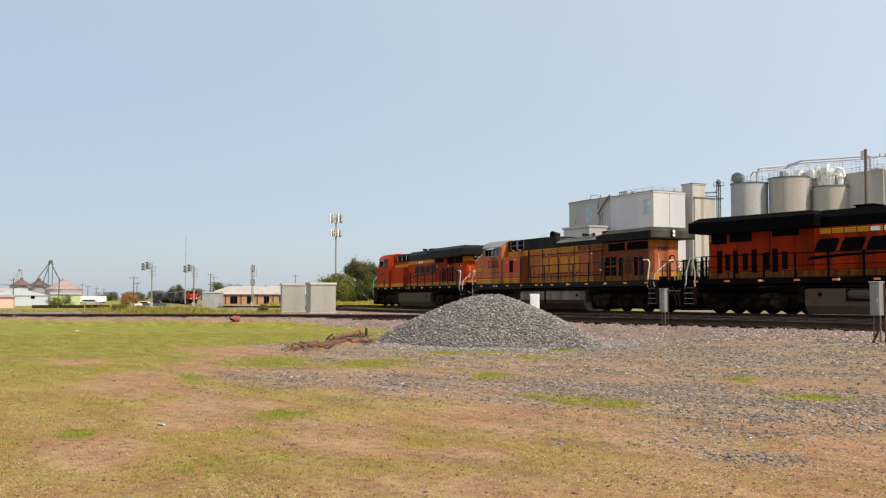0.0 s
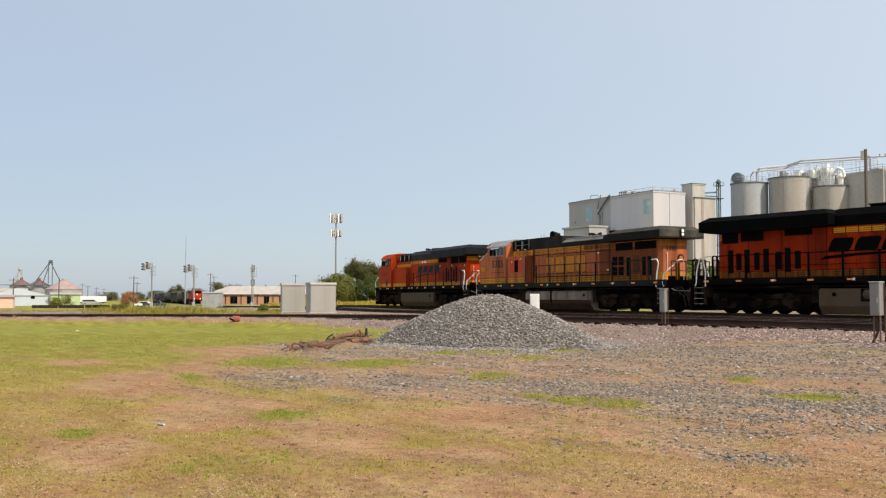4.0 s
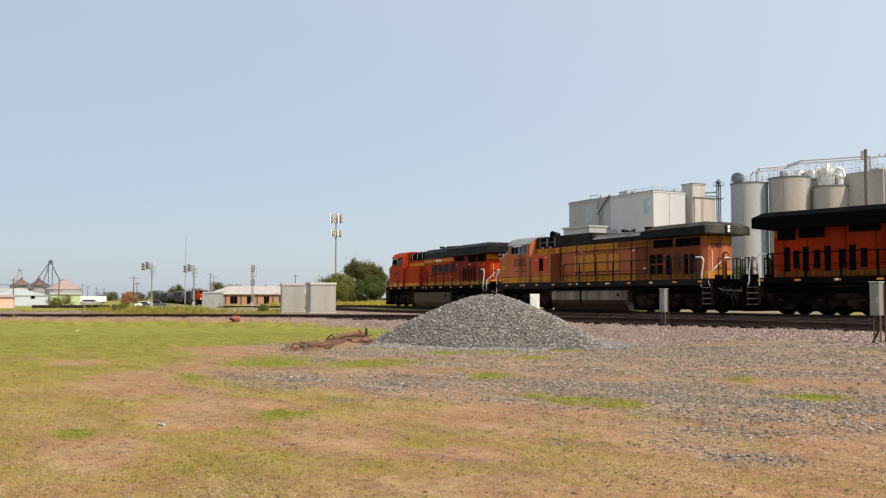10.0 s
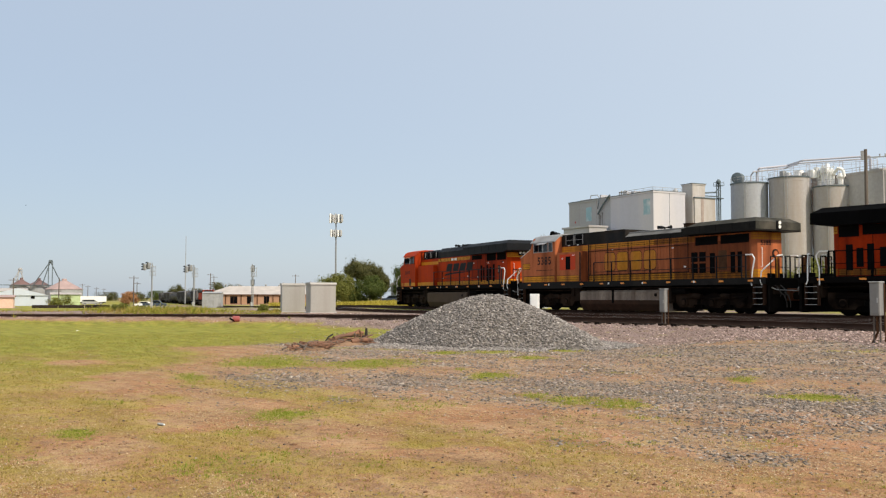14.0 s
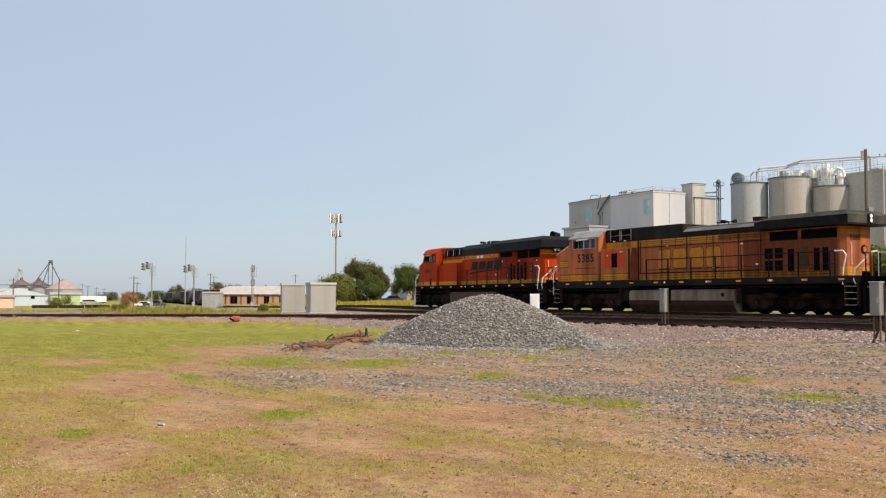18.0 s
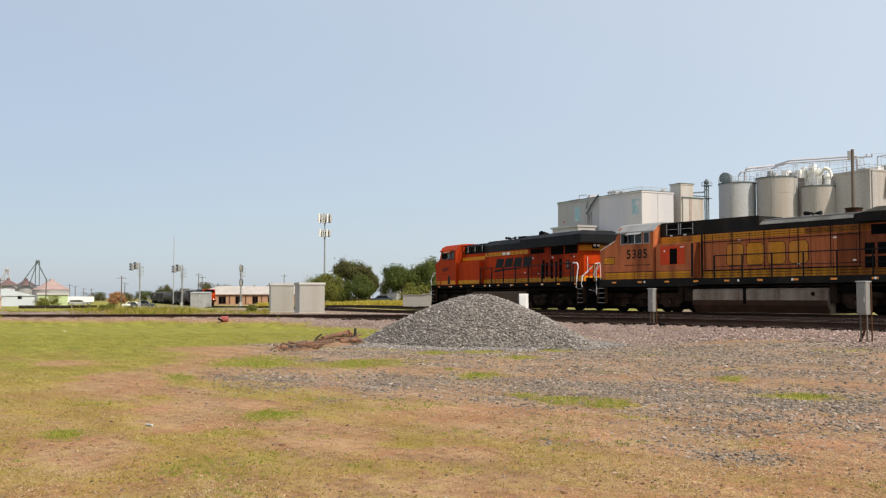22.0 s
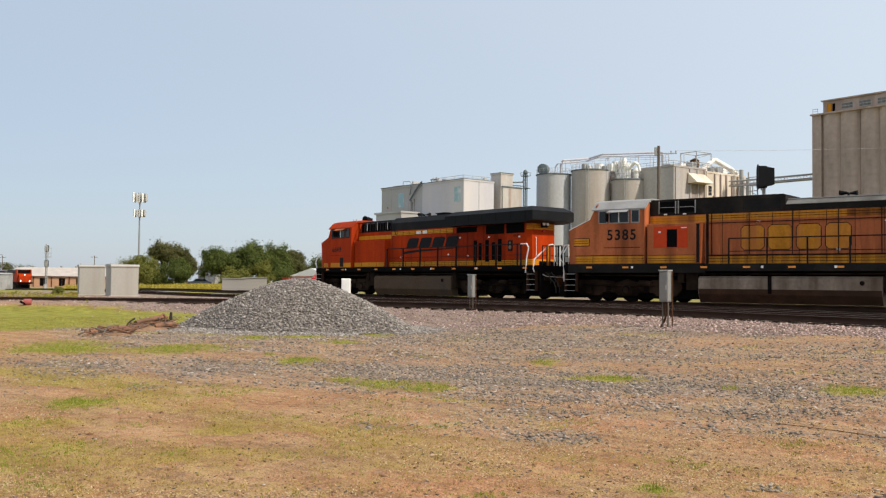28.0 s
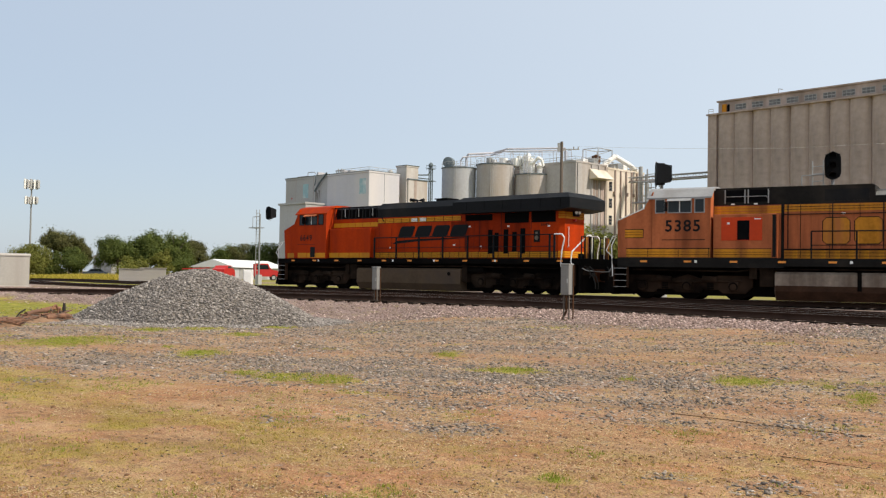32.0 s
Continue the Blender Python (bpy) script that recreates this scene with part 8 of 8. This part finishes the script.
for a_, d_, h_, k_ in ((-38.98, 72, 11.4, 0), (-87.6, 260, 7.2, 1), (-85.27, 260, 7.4, 0), (-81.28, 250, 7.8, 1), (-84.05, 420, 8, 1), (-83.75, 430, 7.5, 1), (-83.3, 470, 7, 1), (-77.0, 330, 10.6, 1), (-76.8, 330, 9.8, 1), (-72.05, 330, 10.4, 1), (-82.9, 520, 7, 1), (-81.1, 330, 7.5, 1)):
    p_ = utility_pole(a_, d_, h_, k_, label="weathered wooden utility pole with crossarm" if k_ else "tall wooden pole with a short bracket and a thin cable")
    if a_ == -38.98:
        part("bracket", box(new_bm(), 0.0, -0.05, h_ - 0.62, 1.3, 0.05, h_ - 0.55), M_STEEL, p_)
        for q_ in (0.9, 1.25):
            part("insulator", bar(new_bm(), (q_, 0, h_ - 0.55), (q_, 0, h_ - 0.38), 0.05, n=8), M_STEEL, p_)
        part("cap_box", box(new_bm(), -0.32, -0.1, h_ - 0.75, -0.1, 0.1, h_ - 0.1, 0.02), M_STEEL, p_)
        part("meter_box", box(new_bm(), 0.12, -0.2, h_ - 4.6, 0.4, 0.05, h_ - 4.1, 0.02), M_ALU, p_)
        part("cable", tube(new_bm(), [(1.25, 0, h_ - 0.38), (8, 3, h_ - 0.1), (18, 8, h_ + 0.6), (45, 21, h_ + 3.6)], 0.008, 4), M_STEEL, p_)


TIES = thing("tie_stack", *bearing(-84.6, 112), 0.27, 84, "low stack of old dark railway ties beyond the track", "tie stack")
tie_ = part("tie", box(new_bm(), -1.3, -0.11, 0.0, 1.3, 0.11, 0.17, 0.01), M_TIE, TIES)
tie_.matrix_local = pose(-2.7, 0, 0)
for k_ in range(1, 12):
    again(tie_, pose(-2.7 + (k_ % 3) * 2.7, ((k_ // 3) % 2) * 0.3, 0.172 * (k_ // 6), 0, 0, (k_ * 7) % 5 - 2))


def debris():
    rs = random.Random(3)
    earth = mat("crumbly_earth", (0.24, 0.145, 0.085), 0.95, var=0.3, scale=4, fine=20, bump=0.02)
    for (x, y), turn, half, peak, count, label in ((CLUMP_1, 116, 0.8, 0.20, 60, "low heap of splintered brown timber and bark"), (CLUMP_2, 116, 1.15, 0.30, 75, "heap of broken brown timber with an upright stump")):
        t = thing("timber_debris", x, y, 0.0, turn, label, "debris", "timber debris")
        for k in range(count):
            u = rs.uniform(-1, 1)
            top = peak * (0.35 + 0.65 * (1 - abs(u - (0.0 if half < 1 else 0.45))))
            h = 0.03 + top * rs.random() ** 0.7
            a, l = rs.gauss(0, 0.35), rs.uniform(0.15, 0.7)
            p = Vector((u * half, rs.uniform(-0.28, 0.28) * (1.2 - h / 0.5), h))
            d = Vector((math.cos(a), math.sin(a), rs.uniform(-0.3, 0.35))) * l / 2
            part("branch", bar(new_bm(), p - d, p + d, rs.uniform(0.010, 0.034), rs.uniform(0.005, 0.018), n=6), M_WOODCH if k % 3 else M_POLE, t)
        for k in range(10):
            u = rs.uniform(-0.9, 0.9) * half
            p, d = Vector((u, rs.uniform(-0.2, 0.2), rs.uniform(0.08, peak * 0.8))), Vector((rs.uniform(0.2, 0.4), rs.uniform(-0.1, 0.1), rs.uniform(-0.1, 0.12)))
            b = box(new_bm(), -0.5, -0.5, -0.5, 0.5, 0.5, 0.5, 0.06)
            o = part("plank", b, M_WOODCH, t)
            o.matrix_local = Matrix.Translation(p) @ d.to_track_quat("X", "Z").to_matrix().to_4x4() @ Matrix.Diagonal((d.length * 1.7, 0.08, 0.03, 1))
        for k, (a, b, r0, r1) in enumerate(LOGS[half > 1]):
            mid_ = (Vector(a) + Vector(b)) / 2 + Vector((0, 0.02, 0.03))
            part("log", bar(bar(new_bm(), a, mid_, r0, (r0 + r1) / 2, n=9), mid_, b, (r0 + r1) / 2, r1, n=9), M_LOG if k % 2 == 0 else M_WOODCH, t, "split reddish log with torn bark")
        if half > 1:
            part("stump", bar(bar(new_bm(), (0.98, 0, 0.1), (1.02, 0.02, 0.50), 0.075, 0.035, n=7), (0.92, 0.03, 0.1), (0.82, 0.08, 0.40), 0.05, 0.015, n=6), M_CHAR, t, "charred upright stump")
            part("root_arch", tube(new_bm(), [(0.30, -0.12, 0.20), (0.36, -0.14, 0.40), (0.50, -0.14, 0.46), (0.60, -0.13, 0.36), (0.62, -0.12, 0.2)], 0.032, 7), M_LOG, t)
            part("dark_stick", tube(new_bm(), [(-1.02, -0.1, 0.1), (-0.85, -0.12, 0.28), (-0.66, -0.12, 0.36)], 0.025, 6), M_CHAR, t)
        part("earth", lathe(new_bm(), [(half * 1.15, -0.1), (half * 0.9, 0.04), (half * 0.5, peak * 0.45), (0.1, peak * 0.55)], n=20), earth, t).scale = (1.0, 0.30, 1.0)


M_LOG = mat("torn_reddish_wood", (0.26, 0.125, 0.07), 0.9, var=0.4, scale=5, fine=24, bump=0.01, dirt=(0.10, 0.055, 0.035), dirt_amount=0.4, dirt_scale=3)
M_CHAR = mat("charred_wood", (0.022, 0.016, 0.013), 0.95, var=0.4, scale=5, fine=24)
LOGS = {False: [((-0.7, 0.0, 0.08), (0.6, -0.15, 0.12), 0.07, 0.05), ((-0.2, 0.1, 0.14), (0.7, 0.05, 0.18), 0.05, 0.03)],
        True: [((0.05, -0.2, 0.10), (0.95, -0.22, 0.14), 0.085, 0.07), ((-0.5, 0.0, 0.22), (0.4, 0.05, 0.30), 0.07, 0.05), ((0.2, 0.1, 0.30), (0.85, 0.0, 0.36), 0.07, 0.045), ((-0.9, -0.1, 0.08), (-0.3, -0.18, 0.12), 0.06, 0.04)]}
CLUMP_1, CLUMP_2 = (-25.75, 8.8), (-27.71, 10.59)
debris()
# fallen red marker by the track
rx_, ry_ = -47.49, 12.3
rm = thing("track_marker", rx_, ry_, float(lie(np.array([rx_]), np.array([ry_]))[0][0]) - 0.02, 70, "short faded red and black drum by the track", "marker")
part("drum", bar(new_bm(), (-0.17, 0, 0.16), (0.17, 0, 0.16), 0.15, n=16), mat("faded_red_paint", (0.34, 0.075, 0.07), 0.7, var=0.3), rm)
part("cap", bar(new_bm(), (-0.21, 0, 0.08), (-0.17, 0, 0.16), 0.165, n=16), M_HOLE, rm)
M_PET = mat("dusty_clear_plastic", (0.36, 0.36, 0.34), 0.4, var=0.3, scale=8, fine=40, spec=0.5)
x_, y_ = -11.16, 2.04
pb = thing("plastic_bottle", x_, y_, float(lie(np.array([x_]), np.array([y_]))[0][0]) + 0.016, 20, "crushed clear plastic bottle lying on the grass", "bottle")
part("bottle_body", lathe(new_bm(), [(0.018, -0.055), (0.022, -0.05), (0.020, -0.02), (0.023, 0.0), (0.019, 0.028), (0.010, 0.048), (0.009, 0.055)], n=14), M_PET, pb).matrix_local = pose(0, 0, 0, 0, 90, 0) @ Matrix.Diagonal((0.6, 1.0, 1.0, 1.0))
part("cap", lathe(new_bm(), [(0.010, 0.0), (0.010, 0.012), (0.008, 0.014)], n=12), M_WHITE, pb, "white screw cap").matrix_local = Matrix.Translation((0.055, 0, 0)) @ pose(0, 0, 0, 0, 90, 0)
for x_, y_, s_ in ((-45.45, 4.57, 0.06),):
    lt = thing("paper_litter", x_, y_, float(lie(np.array([x_]), np.array([y_]))[0][0]), 40, "crumpled scrap of white paper on the grass", "litter", "scraps of paper")
    bm_ = new_bm()
    bmesh.ops.create_icosphere(bm_, subdivisions=2, radius=s_)
    rs_ = random.Random(7)
    for v_ in bm_.verts:
        v_.co = Vector((v_.co.x * rs_.uniform(0.7, 1.2), v_.co.y * rs_.uniform(0.7, 1.1), max(-0.01, v_.co.z * rs_.uniform(0.15, 0.5))))
    part("sheet", bm_, M_WHITE, lt)


def rod(points, r, label):
    t = thing("rusty_rod", *points[0], 0, 0, label, "rod", "rusty rods")
    z = [float(lie(np.array([x]), np.array([y]))[0][0]) + 0.3 * r for x, y in points]
    part("bar", tube(new_bm(), [(x - points[0][0], y - points[0][1], h) for (x, y), h in zip(points, z)], r, 6), M_RUST, t)


rod([(-5.87, 9.24), (-5.24, 9.3), (-4.61, 9.3), (-3.73, 9.43)], 0.005, "long thin rusty rod lying on the dirt")
rod([(-3.85, 7.71), (-3.45, 7.74), (-3.09, 7.75)], 0.004, "thin rusty wire lying on bare dirt")


# ---------- far train that creeps in from the left, and a bird ----------
def tank_car():
    t = thing("tank_car", label="grey railway tank car, haze-paled, in a distant train", category="tank car", group="distant tank cars")
    bm = bar(new_bm(), (-7.6, 0, 2.75), (7.6, 0, 2.75), 1.5, n=20)
    part("tank", bm, M_CAR, t)
    for s in (-1, 1):
        part("tank_end", bar(new_bm(), (s * 7.6, 0, 2.75), (s * 8.1, 0, 2.75), 1.5, 0.8, n=20), M_CAR, t)
        bg = part("truck", box(box(new_bm(), s * 6 - 1.4, -1.1, 0.4, s * 6 + 1.4, -0.9, 0.85), s * 6 - 1.4, 0.9, 0.4, s * 6 + 1.4, 1.1, 0.85), M_TRUCK, t)
        for dx in (-0.9, 0.9):
            part("wheel", bar(new_bm(), (s * 6 + dx, -0.75, 0.45), (s * 6 + dx, 0.75, 0.45), 0.45, n=14), M_FRAME, bg)
    part("frame", box(new_bm(), -8.4, -0.5, 0.95, 8.4, 0.5, 1.3), M_FRAME, t)
    part("dome", bar(new_bm(), (0, 0, 4.2), (0, 0, 4.6), 0.4, n=12), M_CAR, t)
    part("walkway", box(new_bm(), -1.5, -1.0, 4.28, 1.5, 1.0, 4.34), M_FRAME, t)
    for a in (-5, -2.5, 2.5, 5):
        part("band", bar(new_bm(), (a, 0, 2.75), (a + 0.1, 0, 2.75), 1.53, n=20), M_FRAME, t)
    return t


def hopper_car():
    t = thing("hopper_car", label="dull grey ribbed hopper car in a distant train", category="hopper car", group="distant hopper cars")
    body = part("body", prism(new_bm(), [(-8.0, 2.3), (-8.0, 4.3), (8.0, 4.3), (8.0, 2.3), (6.2, 1.3), (-6.2, 1.3)], -1.5, 1.5), M_HOPPER, t)
    for q in np.arange(-7.4, 7.6, 1.23):
        for s in (-1, 1):
            part("rib", box(new_bm(), q - 0.07, s * 1.5, 1.5 if abs(q) < 6 else 2.35, q + 0.07, s * 1.6, 4.25), M_CAR, body)
    part("roof", prism(new_bm(), [(-1.55, 4.3), (-1.2, 4.55), (1.2, 4.55), (1.55, 4.3)], -8.1, 8.1, "x"), M_HOPPER, t)
    part("roof_walk", box(new_bm(), -7.9, -0.35, 4.6, 7.9, 0.35, 4.66), M_CAR, t)
    for s in (-1, 1):
        bg = part("truck", box(box(new_bm(), s * 6.3 - 1.3, -1.1, 0.4, s * 6.3 + 1.3, -0.9, 0.85), s * 6.3 - 1.3, 0.9, 0.4, s * 6.3 + 1.3, 1.1, 0.85), M_TRUCK, t)
        for dx in (-0.9, 0.9):
            part("wheel", bar(new_bm(), (s * 6.3 + dx, -0.75, 0.45), (s * 6.3 + dx, 0.75, 0.45), 0.45, n=14), M_FRAME, bg)
        part("end_ladder", box(new_bm(), s * 8.0, -1.4, 1.2, s * 8.1, -1.0, 4.3), M_CAR, t)
    part("frame", box(new_bm(), -8.4, -0.5, 0.95, 8.4, 0.5, 1.25), M_CAR, t)
    for q in (-3.6, 0.0, 3.6):
        part("chute", prism(new_bm(), [(q - 1.5, 1.3), (q + 1.5, 1.3), (q + 0.4, 0.5), (q - 0.4, 0.5)], -1.2, 1.2), M_CAR, t)
    return t


def far_loco():
    t = thing("distant_locomotive", label="distant orange locomotive with lit headlights", category="locomotive")
    part("underframe", box(new_bm(), -10.5, -1.5, 1.3, 10.5, 1.5, 1.7), M_FRAME, t)
    part("nose", prism(new_bm(), [(10.4, 1.7), (10.4, 3.0), (9.0, 3.5), (9.0, 1.7)], -1.2, 1.2), M_ORANGE, t)
    cab = part("cab", prism(new_bm(), [(6.4, 1.7), (6.4, 4.5), (8.7, 4.5), (9.05, 3.6), (9.05, 1.7)], -1.5, 1.5), M_ORANGE, t)
    part("windshield", prism(new_bm(), [(9.06, 3.65), (8.76, 4.4), (8.80, 4.4), (9.09, 3.65)], -1.3, 1.3), M_HOLE, cab)
    part("hood", box(new_bm(), -9.5, -0.95, 1.7, 6.4, 0.95, 3.7), M_ORANGE, t)
    part("roof", box(new_bm(), -9.8, -1.2, 3.7, 6.4, 1.2, 4.5, 0.2), M_BLACK, t)
    part("fuel_tank", box(new_bm(), -3, -1.4, 0.3, 3, 1.4, 1.3, 0.1), M_TANK, t)
    for s in (-1, 1):
        part("truck", box(new_bm(), s * 7 - 2.2, -1.15, 0.3, s * 7 + 2.2, 1.15, 1.2), M_TRUCK, t)
    glow = bpy.data.materials.new("lit_headlamp")
    glow.use_nodes = True
    b = glow.node_tree.nodes["Principled BSDF"]
    b.inputs["Emission Color"].default_value, b.inputs["Emission Strength"].default_value = (1.0, 0.95, 0.85, 1), 2.2
    for y, z in ((-0.9, 1.95), (0.9, 1.95), (0.0, 3.3)):
        part("headlight", bar(new_bm(), (10.4 if z < 3 else 9.2, y, z), (10.5 if z < 3 else 9.75, y, z), 0.12, n=14), glow, t, "lit headlight")
    return t


FAR_A, FAR_TURN = (-312.9, 66.9), -6.56  # a place on the far track, and its direction
bed = thing("track_far", *FAR_A, 0, FAR_TURN, "distant track on a low ballast bed", "railway track", kind="structure")
part("ballast_bed", prism(new_bm(), [(-2.6, -1.6), (-1.6, -1.05), (1.6, -1.05), (2.6, -1.6)], -450, 104, "x"), M_CONC2, bed)
for y_ in (-0.75, 0.75):
    part("rail", box(new_bm(), -450, y_ - 0.04, -1.05, 104, y_ + 0.04, -0.882), M_RAIL, bed)
FAR = [far_loco()]
FAR += [hopper_car(), tank_car()]
for k_ in (1, 1, 2, 2, 1, 1, 2, 1):
    FAR.append(copy_thing(FAR[k_], pose(0, 0, 0)))
BIRD = thing("bird", label="small dark bird gliding in the sky", category="bird")
part("body", lathe(new_bm(), [(0.01, -0.2), (0.06, -0.08), (0.07, 0.05), (0.03, 0.2), (0.01, 0.22)], n=8), M_FRAME, BIRD).rotation_euler = (radians(90), 0, 0)
for s_ in (-1, 1):
    part("wing", prism(new_bm(), [(0, -0.1), (s_ * 0.35, -0.12), (s_ * 0.75, 0.02), (s_ * 0.3, 0.1), (0, 0.1)], 0.0, 0.015, "z"), M_FRAME, BIRD)


def sky_place(az, el, d):
    x, y = bearing(az, d)
    return x, y, EYE[2] + d * math.tan(radians(el))


def move_rest():
    for k, ob in enumerate(FAR):
        back_off = 0 if k == 0 else 20.5 + 17.6 * (k - 1)
        rows = []
        for t, front in ((0, 0.0), (6, 18.0), (12, 37.0), (18, 58.5), (24, 79.0), (28, 94.6), (32, 107.5)):
            u = front - 10.5 - back_off
            c, q = math.cos(radians(FAR_TURN)), math.sin(radians(FAR_TURN))
            rows.append((t, pose(FAR_A[0] + c * u, FAR_A[1] + q * u, -0.88, 0, 0, FAR_TURN)))
        walk(ob, rows)
    rows = []
    for t, az, el, d, bank, turn in BIRD_WAY:
        rows.append((t, Matrix.Translation(sky_place(az, el, d)) @ pose(0, 0, 0, 0, bank, turn)))
    walk(BIRD, rows)


BIRD_WAY = [(0, -74.0, 3.2, 620, 0, 0), (5.0, -77.6, 5.4, 380, 0, 0), (6.5, -78.3, 5.56, 340, 0, 5), (7, -78.3, 5.66, 330, -15, 30), (7.3, -78.18, 5.76, 320, -25, 50), (7.6, -78.18, 5.83, 310, -30, 60), (8, -78.18, 5.96, 300, -35, 65), (8.4, -78.44, 6.02, 300, -45, 65), (8.8, -78.76, 5.98, 300, -45, 55), (9.2, -79.2, 5.86, 300, -40, 40), (9.6, -79.77, 5.68, 305, -10, 10), (10, -80.46, 5.53, 320, 0, 0), (11, -82.2, 5.54, 350, 0, 0), (12, -83.81, 5.64, 380, 0, 0), (13, -85.42, 5.51, 400, -10, 5), (13.5, -86.23, 5.25, 410, -5, 5), (14, -87.07, 5.09, 420, 0, 0), (14.4, -87.81, 4.97, 430, 0, 0), (16, -91, 5.0, 460, 0, 0), (32, -125, 4.0, 900, 0, 0)]
# ---------- what moves ----------
TRAVEL = [(0, 0.0), (1.5, 0.11), (3, 0.36), (4.5, 0.86), (6, 1.54), (7.5, 2.33), (9, 3.21), (10.5, 4.16), (12, 5.18), (13, 5.95), (14, 6.86), (15.5, 8.43), (17, 10.18), (19, 12.66),
          (21, 15.42), (22, 16.92), (23, 18.5), (24, 20.14), (25, 21.86), (25.5, 22.74), (26.5, 24.56), (27.5, 26.42), (28, 27.37), (29, 29.22), (30, 31.09), (31, 32.96), (32, 34.83)]


def travelled(t):
    ts, ds = [a for a, _ in TRAVEL], [b for _, b in TRAVEL]
    p = np.gradient(np.array(ds), np.array(ts))
    i = min(max(np.searchsorted(ts, t) - 1, 0), len(ts) - 2)
    h = ts[i + 1] - ts[i]
    u = (t - ts[i]) / h
    return (2 * u ** 3 - 3 * u * u + 1) * ds[i] + (u ** 3 - 2 * u * u + u) * h * p[i] + (3 * u * u - 2 * u ** 3) * ds[i + 1] + (u ** 3 - u * u) * h * p[i + 1]


LINE_S = np.concatenate([[0], np.cumsum(np.linalg.norm(np.diff(TRAIN_LINE[:, :2], axis=0), axis=1))])
LINE_S -= np.interp(-47.88, TRAIN_LINE[:, 0], LINE_S)


def on_track(s):
    return np.array([np.interp(s, LINE_S, TRAIN_LINE[:, k]) for k in (0, 1)])


def loco_pose(t, order, flip=False):
    s = travelled(t) + {1: -22.3, 2: 0.0, 3: 20.4}[order]
    a, b = on_track(s - 6.9), on_track(s + 6.9)
    c = (a + b) / 2
    turn = math.degrees(math.atan2(b[1] - a[1], b[0] - a[0]))
    return pose(c[0], c[1], RAIL_Z, 0, 0, turn + (180 if flip else 0))


def motions():
    times = [k * 0.5 for k in range(65)]
    fine = [k * 0.3 for k in range(107)] + [32.0]
    for ob, order, flip in ((LOCO_A, 1, False), (LOCO_B, 2, False), (LOCO_C, 3, True)):
        walk(ob, [(t, loco_pose(t, order, flip)) for t in times])
    for wheels, way in ((WHEELS_A, 1), (WHEELS_B, 1), (WHEELS_C, -1)):
        for w in wheels:
            x, y, z = w.location
            walk(w, [(t, pose(x, y, z, 0, math.degrees(travelled(t) / 0.52) * way, 0)) for t in fine])
    move_rest()


motions()
